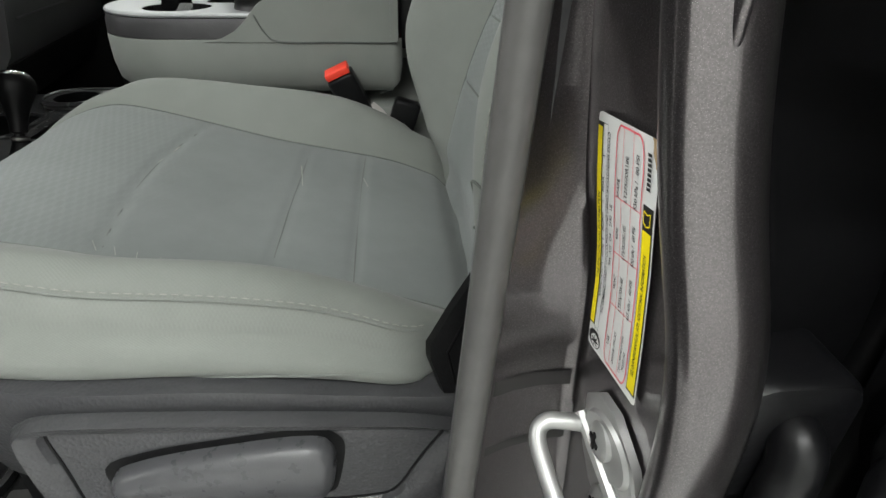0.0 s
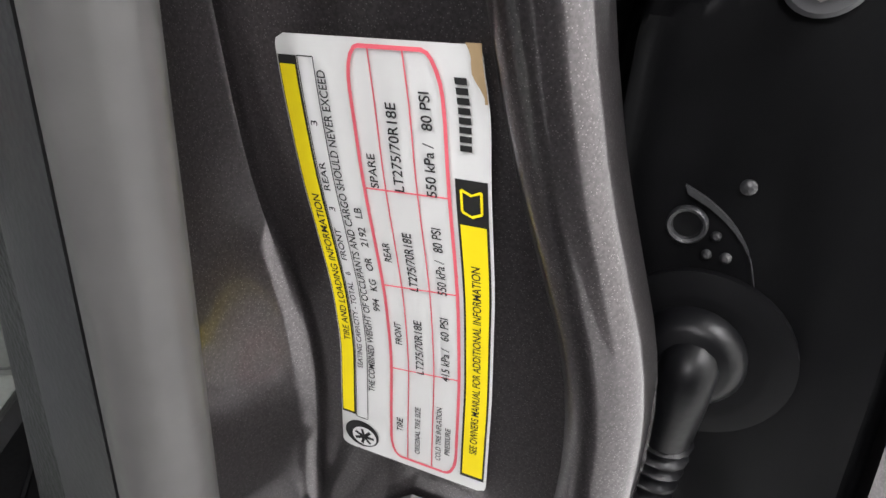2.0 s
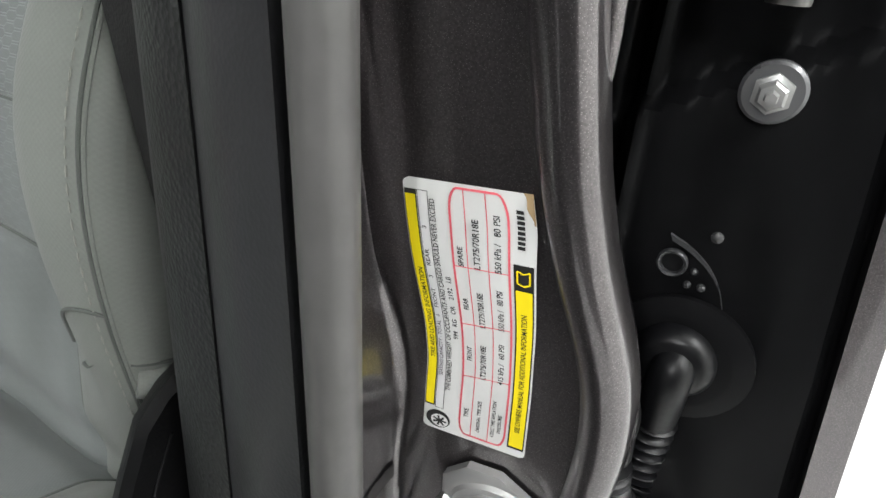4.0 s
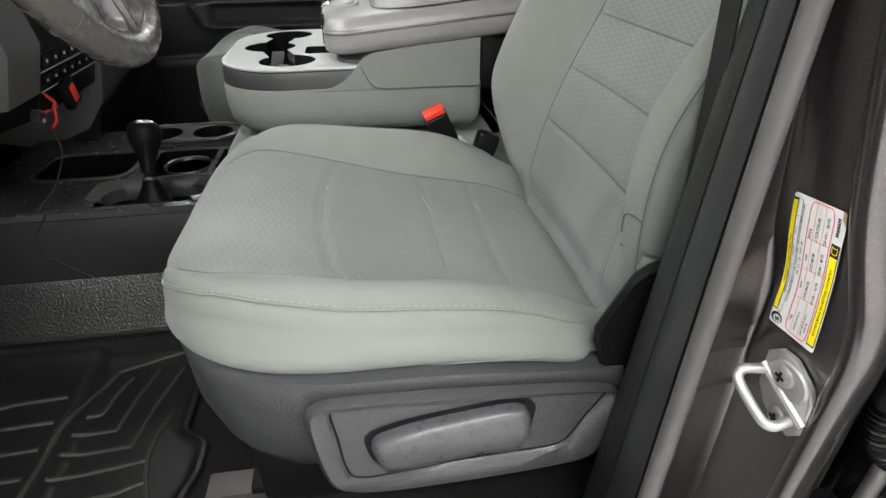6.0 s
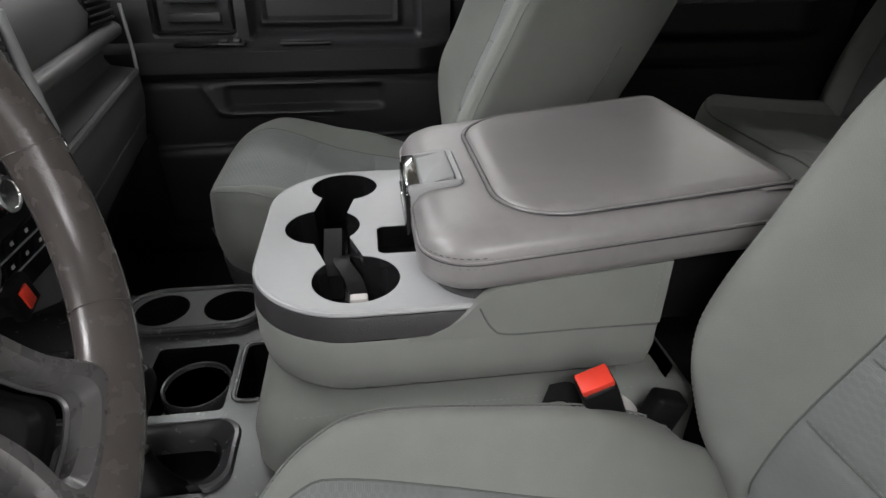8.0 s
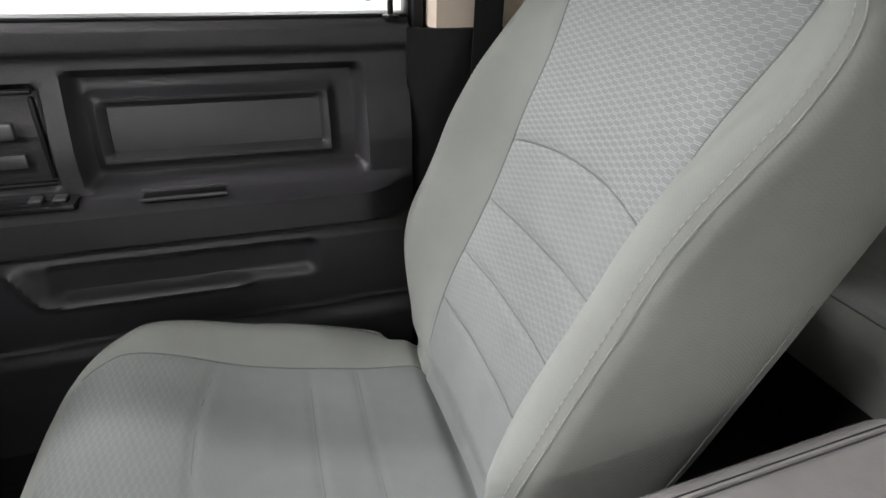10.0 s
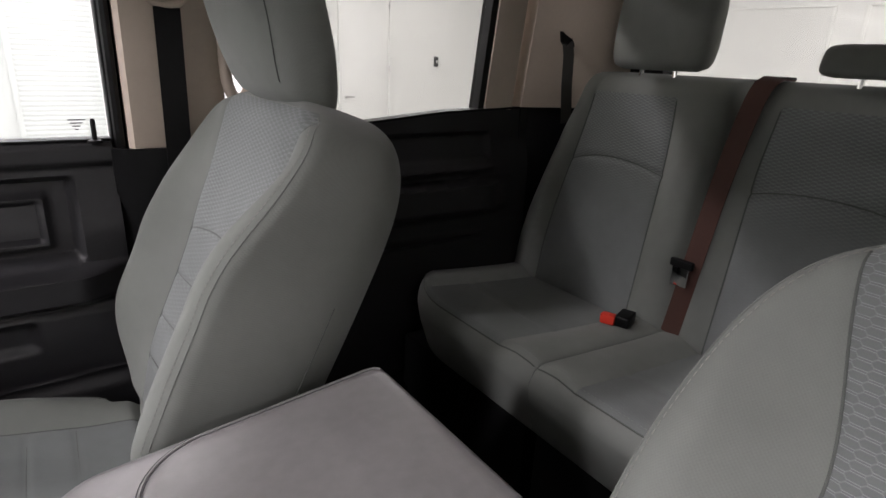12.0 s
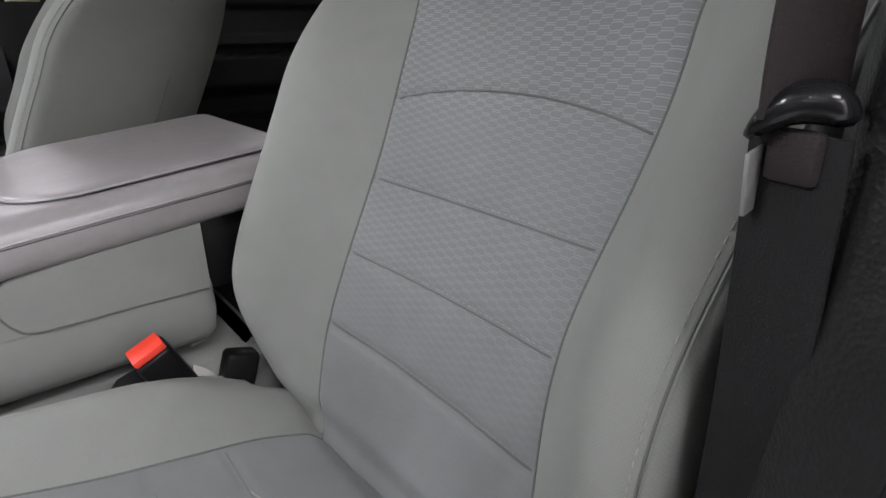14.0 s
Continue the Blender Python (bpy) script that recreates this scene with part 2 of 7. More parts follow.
M = dict(
    cloth=cloth("grey_green_seat_cloth", (0.200, 0.210, 0.196)),
    panel=mesh_cloth("embossed_seat_cloth", (0.178, 0.190, 0.188), (0.34, 0.36, 0.355)),
    thread=plain("pale_thread", (0.29, 0.295, 0.265), 0.8),
    thread_grey=plain("grey_thread", (0.24, 0.25, 0.24), 0.8),
    vinyl=leather("grey_console_vinyl", (0.205, 0.196, 0.197), 0.33, 700, 0.10),
    vinyl_dark=leather("dark_grey_vinyl", (0.040, 0.039, 0.041), 0.42, 700, 0.3),
    silver=plain("light_grey_tray_plastic", (0.37, 0.38, 0.385), 0.42, 0.1, 0.05),
    dark_silver=plain("smoked_silver_plastic", (0.16, 0.16, 0.165), 0.3, 0.5, 0.05),
    dash_grey=plain("grained_mid_grey_plastic", (0.115, 0.115, 0.119), 0.42, 0.0, 0.1, 0.3, 620),
    chrome=plain("chrome", (0.8, 0.8, 0.8), 0.12, 1.0, 0.03),
    zinc=plain("zinc_plated_steel", (0.42, 0.42, 0.415), 0.42, 0.7, 0.12, 0.15, 160),
    plastic=plain("grained_charcoal_plastic", (0.014, 0.0138, 0.0148), 0.42, 0.0, 0.1, 0.35, 620, 0.2),
    plastic_mid=plain("grained_grey_plastic", (0.042, 0.042, 0.044), 0.34, 0.0, 0.1, 0.30, 620, 0.5),
    black=plain("black_plastic", (0.0075, 0.0075, 0.0080), 0.40, 0.0, 0.15, 0.15, 500, 0.15),
    gloss_black=plain("gloss_black_plastic", (0.012, 0.012, 0.013), 0.16, 0.0, 0.1),
    rubber=plain("black_rubber", (0.0055, 0.0055, 0.006), 0.40, 0.0, 0.2, 0.12, 300, 0.22),
    boot=plain("satin_boot_rubber", (0.0045, 0.0045, 0.0052), 0.36, 0.0, 0.2, 0.12, 300, 0.28),
    seal=plain("weathered_grey_rubber", (0.078, 0.076, 0.074), 0.34, 0.0, 0.2, 0.12, 240),
    mat=plain("black_mat_rubber", (0.009, 0.009, 0.0093), 0.34, 0.0, 0.2, 0.25, 700, 0.35),
    leather=leather("worn_wheel_leather", (0.080, 0.071, 0.067), 0.26, 700, 0.06),
    paint=body_paint("dark_granite_metallic_paint", (0.108, 0.098, 0.102)),
    trim_smooth=plain("smooth_charcoal_trim", (0.022, 0.022, 0.0235), 0.36, 0.0, 0.12, 0.12, 620, 0.4),
    pillar_grain=leather("coarse_pillar_grain", (0.0085, 0.0087, 0.0090), 0.40, 430, 0.4),
    jamb_band=plain("dark_jamb_band", (0.030, 0.028, 0.028), 0.5, 0.0, 0.2),
    steel=plain("dull_dark_steel", (0.16, 0.155, 0.15), 0.45, 0.8, 0.15),
    dark=plain("satin_near_black", (0.005, 0.005, 0.0055), 0.42, 0.0, 0.2, 0.0, 400, 0.10),
    beige=plain("beige_pillar_plastic", (0.52, 0.44, 0.365), 0.55, 0.0, 0.05, 0.15, 500),
    headliner=plain("beige_headliner_cloth", (0.50, 0.45, 0.38), 0.95, 0.0, 0.06, 0.2, 900),
    carpet=carpet("charcoal_carpet", (0.012, 0.012, 0.0123)),
    webbing=plain("black_belt_webbing", (0.009, 0.0085, 0.009), 0.75, 0.0, 0.1, 0.4, 900),
    webbing_grey=plain("grey_belt_webbing", (0.075, 0.072, 0.068), 0.75, 0.0, 0.1, 0.4, 900),
    webbing_rust=plain("rust_brown_belt_webbing", (0.075, 0.034, 0.026), 0.75, 0.0, 0.1, 0.4, 900),
    webbing_red=plain("dark_brown_belt_webbing", (0.022, 0.0165, 0.0165), 0.75, 0.0, 0.1, 0.4, 900),
    red=plain("red_plastic_button", (0.80, 0.055, 0.03), 0.42, 0.0, 0.05),
    red_wire=plain("red_wire_insulation", (0.55, 0.03, 0.025), 0.4),
    white_tag=plain("white_cloth_tag", (0.62, 0.60, 0.58), 0.8),
    paper=plain("white_label_film", (0.68, 0.68, 0.67), 0.38, 0.0, 0.03),
    yellow=plain("yellow_label_ink", (0.86, 0.70, 0.01), 0.38, 0.0, 0.03),
    ink=plain("black_label_ink", (0.02, 0.02, 0.02), 0.4),
    pink=plain("pink_label_ink", (0.80, 0.14, 0.18), 0.4),
    brown=plain("torn_label_backing", (0.34, 0.24, 0.13), 0.7, 0.0, 0.3),
    glass=glass("clear_window_glass", (0.80, 0.83, 0.82), 0.035),
    tinted=glass("tinted_privacy_glass", (0.76, 0.77, 0.75), 0.035),
    light_cut=glass("light_cutting_glass", (0.33, 0.34, 0.33), 0.035),
    dusty_rib=plain("dusty_rubber_rib", (0.026, 0.026, 0.0255), 0.5, 0.0, 0.3, 0.3, 700, 0.3),
    wall=plain("white_painted_wall", (0.78, 0.78, 0.76), 0.7, 0.0, 0.03, 0.1, 60),
    wall_door=plain("white_steel_door", (0.80, 0.80, 0.78), 0.5, 0.0, 0.03),
    concrete=plain("grey_sealed_concrete", (0.52, 0.52, 0.51), 0.5, 0.0, 0.15, 0.1, 80),
    lamp=emitter("lit_diffuser", (1.0, 0.985, 0.95), 6.0),
    seat_plastic=plain("grained_seat_plastic", (0.060, 0.060, 0.064), 0.37, 0.0, 0.1, 0.6, 330, 0.5),
    lever_plastic=plain("satin_lever_plastic", (0.075, 0.075, 0.080), 0.29, 0.0, 0.1, 0.1, 600, 0.45),
    door_plastic=plain("grained_door_plastic", (0.024, 0.0234, 0.0255), 0.42, 0.0, 0.1, 0.35, 620, 0.35),
    pebble=leather("pebbled_black_vinyl", (0.012, 0.0120, 0.0123), 0.33, 330, 1.0),
    spoke=plain("satin_grey_spoke_paint", (0.14, 0.137, 0.137), 0.28, 0.35, 0.05),
    console_rim=plain("satin_grey_console_plastic", (0.044, 0.044, 0.047), 0.25, 0.0, 0.05, 0.0, 620, 0.65),
    screen=emitter("amber_button_backlight", (1.0, 0.35, 0.08), 0.8),
)

# ---- building tools ----
def face_uv(bm):
    """Lays cloth flat on each face by its main direction, in metres."""
    uv = bm.loops.layers.uv.new("UVMap")
    bm.normal_update()
    for f in bm.faces:
        n = [abs(c) for c in f.normal]
        i, j = ((1, 2), (0, 2), (0, 1))[n.index(max(n))]
        for l in f.loops:
            l[uv].uv = (l.vert.co[i], l.vert.co[j])


def finish(ob_name, bm, mat, angle=38):
    me = bpy.data.meshes.new(ob_name)
    if "cloth" in mat.name and not bm.loops.layers.uv:
        face_uv(bm)
    bm.to_mesh(me)
    bm.free()
    me.polygons.foreach_set("use_smooth", [True] * len(me.polygons))
    me.set_sharp_from_angle(angle=radians(angle))
    me.materials.append(mat)
    return new(ob_name, me)


def thing(name, at, label, category, group="", kind=""):
    """An Empty at a thing's base, which carries its tags and parents its parts."""
    e = new(name)
    e.empty_display_size = 0.05
    e.matrix_basis = Matrix.Translation(at)
    return tagged(e, label, category, group, kind)


def moved(e, m):
    """Sets a finished thing, with all its parts, over by a shift or a matrix."""
    e.matrix_basis = (m if isinstance(m, Matrix) else Matrix.Translation(m)) @ e.matrix_basis
    return e


def part(name, bm, mat, parent, label="", angle=38):
    """One mesh under a thing (an Empty) or under a part."""
    ob = finish(name, bm, mat, angle)
    ob.parent = parent
    if parent.type == "EMPTY":
        ob.matrix_parent_inverse = parent.matrix_basis.inverted()
    return tagged(ob, label)


def structure(name, bm, mat, label, category="", angle=38):
    return tagged(finish(name, bm, mat, angle), label, category or name, "", "structure")


def lerp(a, b, f):
    return a + (b - a) * f


def smooth(x, a, b):
    f = min(1.0, max(0.0, (x - a) / (b - a)))
    return f * f * (3 - 2 * f)


def bell(x, c, w):
    return math.exp(-((x - c) / w) ** 2)


def box(x0, x1, y0, y1, z0, z1, r=0.0, seg=2, turn=None):
    """A block between the given planes, its edges rounded by r; turn: a matrix about its middle."""
    bm = bmesh.new()
    bmesh.ops.create_cube(bm, size=1.0)
    size, mid = Vector((x1 - x0, y1 - y0, z1 - z0)), Vector(((x0 + x1) / 2, (y0 + y1) / 2, (z0 + z1) / 2))
    bmesh.ops.scale(bm, vec=size, verts=bm.verts)
    if r:
        bmesh.ops.bevel(bm, geom=bm.edges[:], offset=min(r, min(size) * 0.49), segments=seg, profile=0.5, affect="EDGES")
    if turn is not None:
        bm.transform(turn.to_4x4())
    bm.transform(Matrix.Translation(mid))
    return bm


def join(*bms):
    """Several bmeshes as one."""
    out = bms[0]
    for b in bms[1:]:
        me = bpy.data.meshes.new("joined")
        b.to_mesh(me)
        b.free()
        out.from_mesh(me)
        bpy.data.meshes.remove(me)
    return out


def loft(rings, closed=True, cap=True):
    """A skin over rings of equal length."""
    bm = bmesh.new()
    rows = [[bm.verts.new(p) for p in ring] for ring in rings]
    n = len(rings[0])
    for a, b in zip(rows, rows[1:]):
        for i in range(n if closed else n - 1):
            j = (i + 1) % n
            bm.faces.new((a[i], a[j], b[j], b[i]))
    if cap and closed:
        bm.faces.new(rows[0][::-1])
        bm.faces.new(rows[-1])
    bmesh.ops.recalc_face_normals(bm, faces=bm.faces)
    return bm


def sweep(points, radius, seg=10, closed=False, flat=1.0, cap=True):
    """A tube along points; radius: a number, or a function of the share of the way; flat squeezes it along its own up."""
    pts = [Vector(p) for p in points]
    n = len(pts)
    rings, up = [], None
    for i, p in enumerate(pts):
        a, b = (pts[(i - 1) % n], pts[(i + 1) % n]) if closed else (pts[max(0, i - 1)], pts[min(n - 1, i + 1)])
        d = (b - a).normalized()
        if up is None:
            up = Vector((0, 0, 1)) if abs(d.z) < 0.9 else Vector((1, 0, 0))
        side = d.cross(up).normalized()
        up = side.cross(d).normalized()
        r = radius(i / (n - 1)) if callable(radius) else radius
        rings.append([p + side * (r * math.cos(q)) + up * (r * flat * math.sin(q)) for q in (2 * math.pi * k / seg for k in range(seg))])
    if closed:
        rings.append(rings[0])
    bm = loft(rings, True, cap and not closed)
    if closed:
        bmesh.ops.remove_doubles(bm, verts=bm.verts, dist=1e-6)
    return bm


def curve(points, n=24):
    """Points on a smooth curve (Catmull-Rom) through the given ones."""
    p = [Vector(q) for q in points]
    p = [p[0] * 2 - p[1]] + p + [p[-1] * 2 - p[-2]]
    out = []
    segs = len(p) - 3
    for i in range(n + 1):
        f = i / n * segs
        s = min(int(f), segs - 1)
        f -= s
        a, b, c, d = p[s:s + 4]
        out.append(0.5 * ((2 * b) + (c - a) * f + (2 * a - 5 * b + 4 * c - d) * f * f + (3 * b - a - 3 * c + d) * f ** 3))
    return out


def lathe(profile, at, axis=(0, 0, 1), seg=24):
    """A turned body: profile rows of (radius, height along the axis)."""
    rot = Vector((0, 0, 1)).rotation_difference(Vector(axis)).to_matrix()
    rings = [[Vector(at) + rot @ Vector((max(r, 1e-5) * math.cos(a), max(r, 1e-5) * math.sin(a), h)) for a in (2 * math.pi * k / seg for k in range(seg))] for r, h in profile]
    return loft(rings)


def sheet(nu, nv, f, uv=None, thick=None):
    """A grid surface f(i/nu, j/nv); thick: a vector by which a back face lies behind it."""
    bm = bmesh.new()
    rows = [[bm.verts.new(f(i / nu, j / nv)) for i in range(nu + 1)] for j in range(nv + 1)]
    for j in range(nv):
        for i in range(nu):
            bm.faces.new((rows[j][i], rows[j][i + 1], rows[j + 1][i + 1], rows[j + 1][i]))
    if thick is not None:
        t = Vector(thick)
        rim = [rows[0][i] for i in range(nu + 1)] + [rows[j][nu] for j in range(1, nv + 1)] + [rows[nv][i] for i in range(nu - 1, -1, -1)] + [rows[j][0] for j in range(nv - 1, 0, -1)]
        low = [[bm.verts.new(v.co + t) for v in row] for row in rows]
        for j in range(nv):
            for i in range(nu):
                bm.faces.new((low[j][i], low[j + 1][i], low[j + 1][i + 1], low[j][i + 1]))
        back = [low[0][i] for i in range(nu + 1)] + [low[j][nu] for j in range(1, nv + 1)] + [low[nv][i] for i in range(nu - 1, -1, -1)] + [low[j][0] for j in range(nv - 1, 0, -1)]
        for i in range(len(rim)):
            k = (i + 1) % len(rim)
            bm.faces.new((rim[i], back[i], back[k], rim[k]))
    bmesh.ops.recalc_face_normals(bm, faces=bm.faces)
    return bm


def rounded(x0, x1, y0, y1, radii, n=6):
    """A rounded rectangle's outline, anticlockwise from (x1, y0); radii: one number, or four from corner (x1, y0) on."""
    if not isinstance(radii, (tuple, list)):
        radii = [radii] * 4
    out = []
    for (cx, cy, sx, sy, a0), r in zip(((x1, y0, -1, 1, -90), (x1, y1, -1, -1, 0), (x0, y1, 1, -1, 90), (x0, y0, 1, 1, 180)), radii):
        for k in range(n + 1):
            a = radians(a0 + 90 * k / n)
            out.append((cx + sx * r + r * math.cos(a), cy + sy * r + r * math.sin(a)))
    return out


def inset(outline, d):
    """An outline drawn in by d towards its middle, side by side."""
    n = len(outline)
    res = []
    for i in range(n):
        (ax, ay), (bx, by) = outline[i - 1], outline[(i + 1) % n]
        tx, ty = bx - ax, by - ay
        k = math.hypot(tx, ty) or 1
        res.append((outline[i][0] - ty / k * d, outline[i][1] + tx / k * d))
    return res


def plate(outline, holes, z1, z0, well=None):
    """A plate between z0 and z1 with holes through it."""
    bm = bmesh.new()
    loops = []
    edges = []
    for loop in (outline, *holes):
        vs = [bm.verts.new((x, y, z1)) for x, y in loop]
        loops.append(vs)
        edges += [bm.edges.new((vs[i], vs[(i + 1) % len(vs)])) for i in range(len(vs))]
    bmesh.ops.triangle_fill(bm, edges=edges, use_beauty=True, use_dissolve=False)
    for vs in loops:
        low = [bm.verts.new((v.co.x, v.co.y, z0)) for v in vs]
        for i in range(len(vs)):
            k = (i + 1) % len(vs)
            bm.faces.new((vs[i], low[i], low[k], vs[k]))
    bmesh.ops.recalc_face_normals(bm, faces=bm.faces)
    return bm


def pot(outline, z1, z0, floor_in=0.004):
    """An open pot: walls down from an outline, and a floor."""
    bm = bmesh.new()
    low = inset(outline, floor_in)
    a, b = [bm.verts.new((x, y, z1)) for x, y in outline], [bm.verts.new((x, y, z0)) for x, y in low]
    n = len(a)
    for i in range(n):
        bm.faces.new((a[i], a[(i + 1) % n], b[(i + 1) % n], b[i]))
    edges = [bm.edges.get((b[i], b[(i + 1) % n])) for i in range(n)]
    bmesh.ops.triangle_fill(bm, edges=edges, use_beauty=True)
    return bm


def slab(outline, zs, cap=True):
    """A rounded pad over an outline: zs rows of (height, how far drawn in)."""
    return loft([[(x, y, z) for x, y in inset(outline, d)] for z, d in zs], True, cap)


def stitches(path, length=0.006, gap=0.0035, r=0.0009):
    """A row of short thread stitches along a path, joined."""
    pts = [Vector(p) for p in path]
    verts, faces = [], []
    dist = 0.0
    start = None
    step = length + gap
    marks = []
    nextm = 0.0
    for a, b in zip(pts, pts[1:]):
        seg_len = (b - a).length
        while nextm <= dist + seg_len and seg_len > 0:
            marks.append((a.lerp(b, (nextm - dist) / seg_len), (b - a).normalized()))
            nextm += step
        dist += seg_len
    for p, d in marks:
        side = d.cross(Vector((0.3, 0.2, 0.93))).normalized() * r
        up = d.cross(side).normalized() * r
        base = len(verts)
        for f in (-length / 2, 0, length / 2):
            k = 1.0 if f == 0 else 0.45
            for q in (side, up, -side, -up):
                verts.append(p + d * f + q * k)
        for s in (0, 4):
            for i in range(4):
                faces.append((base + s + i, base + s + (i + 1) % 4, base + s + 4 + (i + 1) % 4, base + s + 4 + i))
        faces.append((base, base + 1, base + 2, base + 3))
        faces.append((base + 8, base + 9, base + 10, base + 11))
    me = bpy.data.meshes.new("stitch_row")
    me.from_pydata([tuple(v) for v in verts], [], faces)
    bm = bmesh.new()
    bm.from_mesh(me)
    bpy.data.meshes.remove(me)
    return bm


def strip(points, width, across, thick=0.0012):
    """A flat strap along points; across: its width direction."""
    w = Vector(across).normalized() * (width / 2)
    pts = [Vector(p) for p in points]
    rings = []
    for i, p in enumerate(pts):
        d = (pts[min(i + 1, len(pts) - 1)] - pts[max(i - 1, 0)]).normalized()
        t = d.cross(w).normalized() * (thick / 2)
        rings.append([p - w - t, p + w - t, p + w + t, p - w + t])
    return loft(rings)

# ---- the garage ----
GX0, GX1, GY0, GY1 = -7.0, 7.5, -5.0, 8.0
structure("floor", box(GX0 - 0.2, GX1 + 0.2, GY0 - 0.2, GY1 + 0.2, FLOOR_Z - 0.2, FLOOR_Z), M["concrete"], "grey sealed concrete garage floor")
structure("ceiling", box(GX0 - 0.2, GX1 + 0.2, GY0 - 0.2, GY1 + 0.2, CEIL_Z, CEIL_Z + 0.15), M["wall"], "white painted garage ceiling")
structure("wall_north", box(GX0 - 0.2, GX0, GY0 - 0.2, GY1 + 0.2, FLOOR_Z, CEIL_Z), M["wall"], "white painted garage wall")
structure("wall_south", box(GX1, GX1 + 0.2, GY0 - 0.2, GY1 + 0.2, FLOOR_Z, CEIL_Z), M["wall"], "white painted garage wall behind the pickup")
structure("wall_west", box(GX0, GX1, GY0 - 0.2, GY0, FLOOR_Z, CEIL_Z), M["wall"], "white painted garage wall")
structure("wall_east", box(GX0, GX1, GY1, GY1 + 0.2, FLOOR_Z, CEIL_Z), M["wall"], "white painted garage wall beside the pickup")
for lx, ly, power in LAMPS:
    fixture = thing("ceiling_light", (lx, ly, CEIL_Z - 0.09), "white tube light fixture on the garage ceiling", "ceiling light", "garage ceiling lights")
    part("housing", box(lx - 1.15, lx + 1.15, ly - 0.17, ly + 0.17, CEIL_Z - 0.06, CEIL_Z, 0.01), M["wall_door"], fixture)
    part("diffuser", box(lx - 1.1, lx + 1.1, ly - 0.15, ly + 0.15, CEIL_Z - 0.085, CEIL_Z - 0.061, 0.008), M["lamp"], fixture, "glowing white diffuser")


def roller_door():
    """The ribbed white shutter in the wall on the passenger side."""
    d = thing("garage_door", (1.3, GY1 - 0.05, FLOOR_Z), "white ribbed steel roller shutter, closed", "garage door")
    x0, x1 = -0.27, 2.95
    n = 60
    h = (CEIL_Z - 0.45 - FLOOR_Z) / n
    me = None
    for i in range(n):
        z = FLOOR_Z + i * h
        if me is None:
            prof = [(0.0, 0.0), (-0.005, h * 0.2), (-0.007, h * 0.5), (-0.005, h * 0.85), (0.0, h * 0.97)]
            bm = loft([[(x, GY1 - 0.03 + y, zz) for y, zz in prof] + [(x, GY1 - 0.022, h * 0.97), (x, GY1 - 0.022, 0)] for x in (x0, x1)])
            s = part("slat", bm, M["wall_door"], d)
            me = s.data
        else:
            s = new("slat", me)
            s.parent = d
            s.matrix_parent_inverse = d.matrix_basis.inverted()
        s.location.z = z if i else FLOOR_Z
    for x in (x0 - 0.06, x1):
        part("guide_rail", box(x, x + 0.06, GY1 - 0.07, GY1 - 0.004, FLOOR_Z, CEIL_Z - 0.4, 0.006), M["wall_door"], d)
    return d


roller_door()


def passage_door():
    d = thing("door", (4.2, GY1, FLOOR_Z), "white steel passage door, closed", "door", "", "structure")
    d.name = "door_1"
    x0, x1, top = 3.75, 4.66, FLOOR_Z + 2.62
    part("leaf", box(x0 + 0.05, x1 - 0.05, GY1 - 0.03, GY1 - 0.004, FLOOR_Z + 0.01, top - 0.05, 0.004), M["wall_door"], d)
    for b in ((x0, x0 + 0.046, FLOOR_Z, top), (x1 - 0.046, x1, FLOOR_Z, top)):
        part("jamb", box(b[0], b[1], GY1 - 0.04, GY1 - 0.003, b[2], b[3], 0.003), M["wall_door"], d)
    part("lintel", box(x0 + 0.046, x1 - 0.046, GY1 - 0.04, GY1 - 0.003, top - 0.046, top, 0.003), M["wall_door"], d)
    for z in (FLOOR_Z + 0.4, FLOOR_Z + 1.46, FLOOR_Z + 2.39):
        part("hinge", lathe([(0.011, -0.05), (0.011, 0.05)], (x1 - 0.05, GY1 - 0.045, z), seg=10), M["zinc"], d)
    part("door_handle", join(lathe([(0.026, 0), (0.026, 0.012), (0.01, 0.014), (0.01, 0.05)], (x0 + 0.12, GY1 - 0.03, FLOOR_Z + 1.02), (0, -1, 0), 14), box(x0 + 0.11, x0 + 0.24, GY1 - 0.09, GY1 - 0.07, FLOOR_Z + 1.01, FLOOR_Z + 1.035, 0.006)), M["zinc"], d)


passage_door()
sw = thing("wall_switch", (3.6, GY1, 1.70), "dark grey push-button control box on the wall", "switch")
part("case", box(3.52, 3.64, GY1 - 0.05, GY1 - 0.002, 1.66, 1.90, 0.006), M["plastic_mid"], sw)
for i, m in enumerate(("red", "black", "silver")):
    part("button", lathe([(0.024, 0), (0.024, 0.010), (0.018, 0.014)], (3.58, GY1 - 0.05, 1.71 + 0.07 * i), (0, -1, 0), 12), M[m], sw)

part("conduit", box(3.570, 3.590, GY1 - 0.03, GY1 - 0.003, 1.901, CEIL_Z - 0.2, 0.005), M["wall_door"], sw)
sw = thing("wall_switch", (5.55, GY1, 1.70), "small grey light switch on the white wall", "switch")
part("plate", box(5.50, 5.58, GY1 - 0.03, GY1 - 0.002, 1.66, 1.82, 0.006), M["plastic_mid"], sw)
part("toggle", box(5.53, 5.55, GY1 - 0.045, GY1 - 0.031, 1.72, 1.76, 0.004), M["wall_door"], sw)

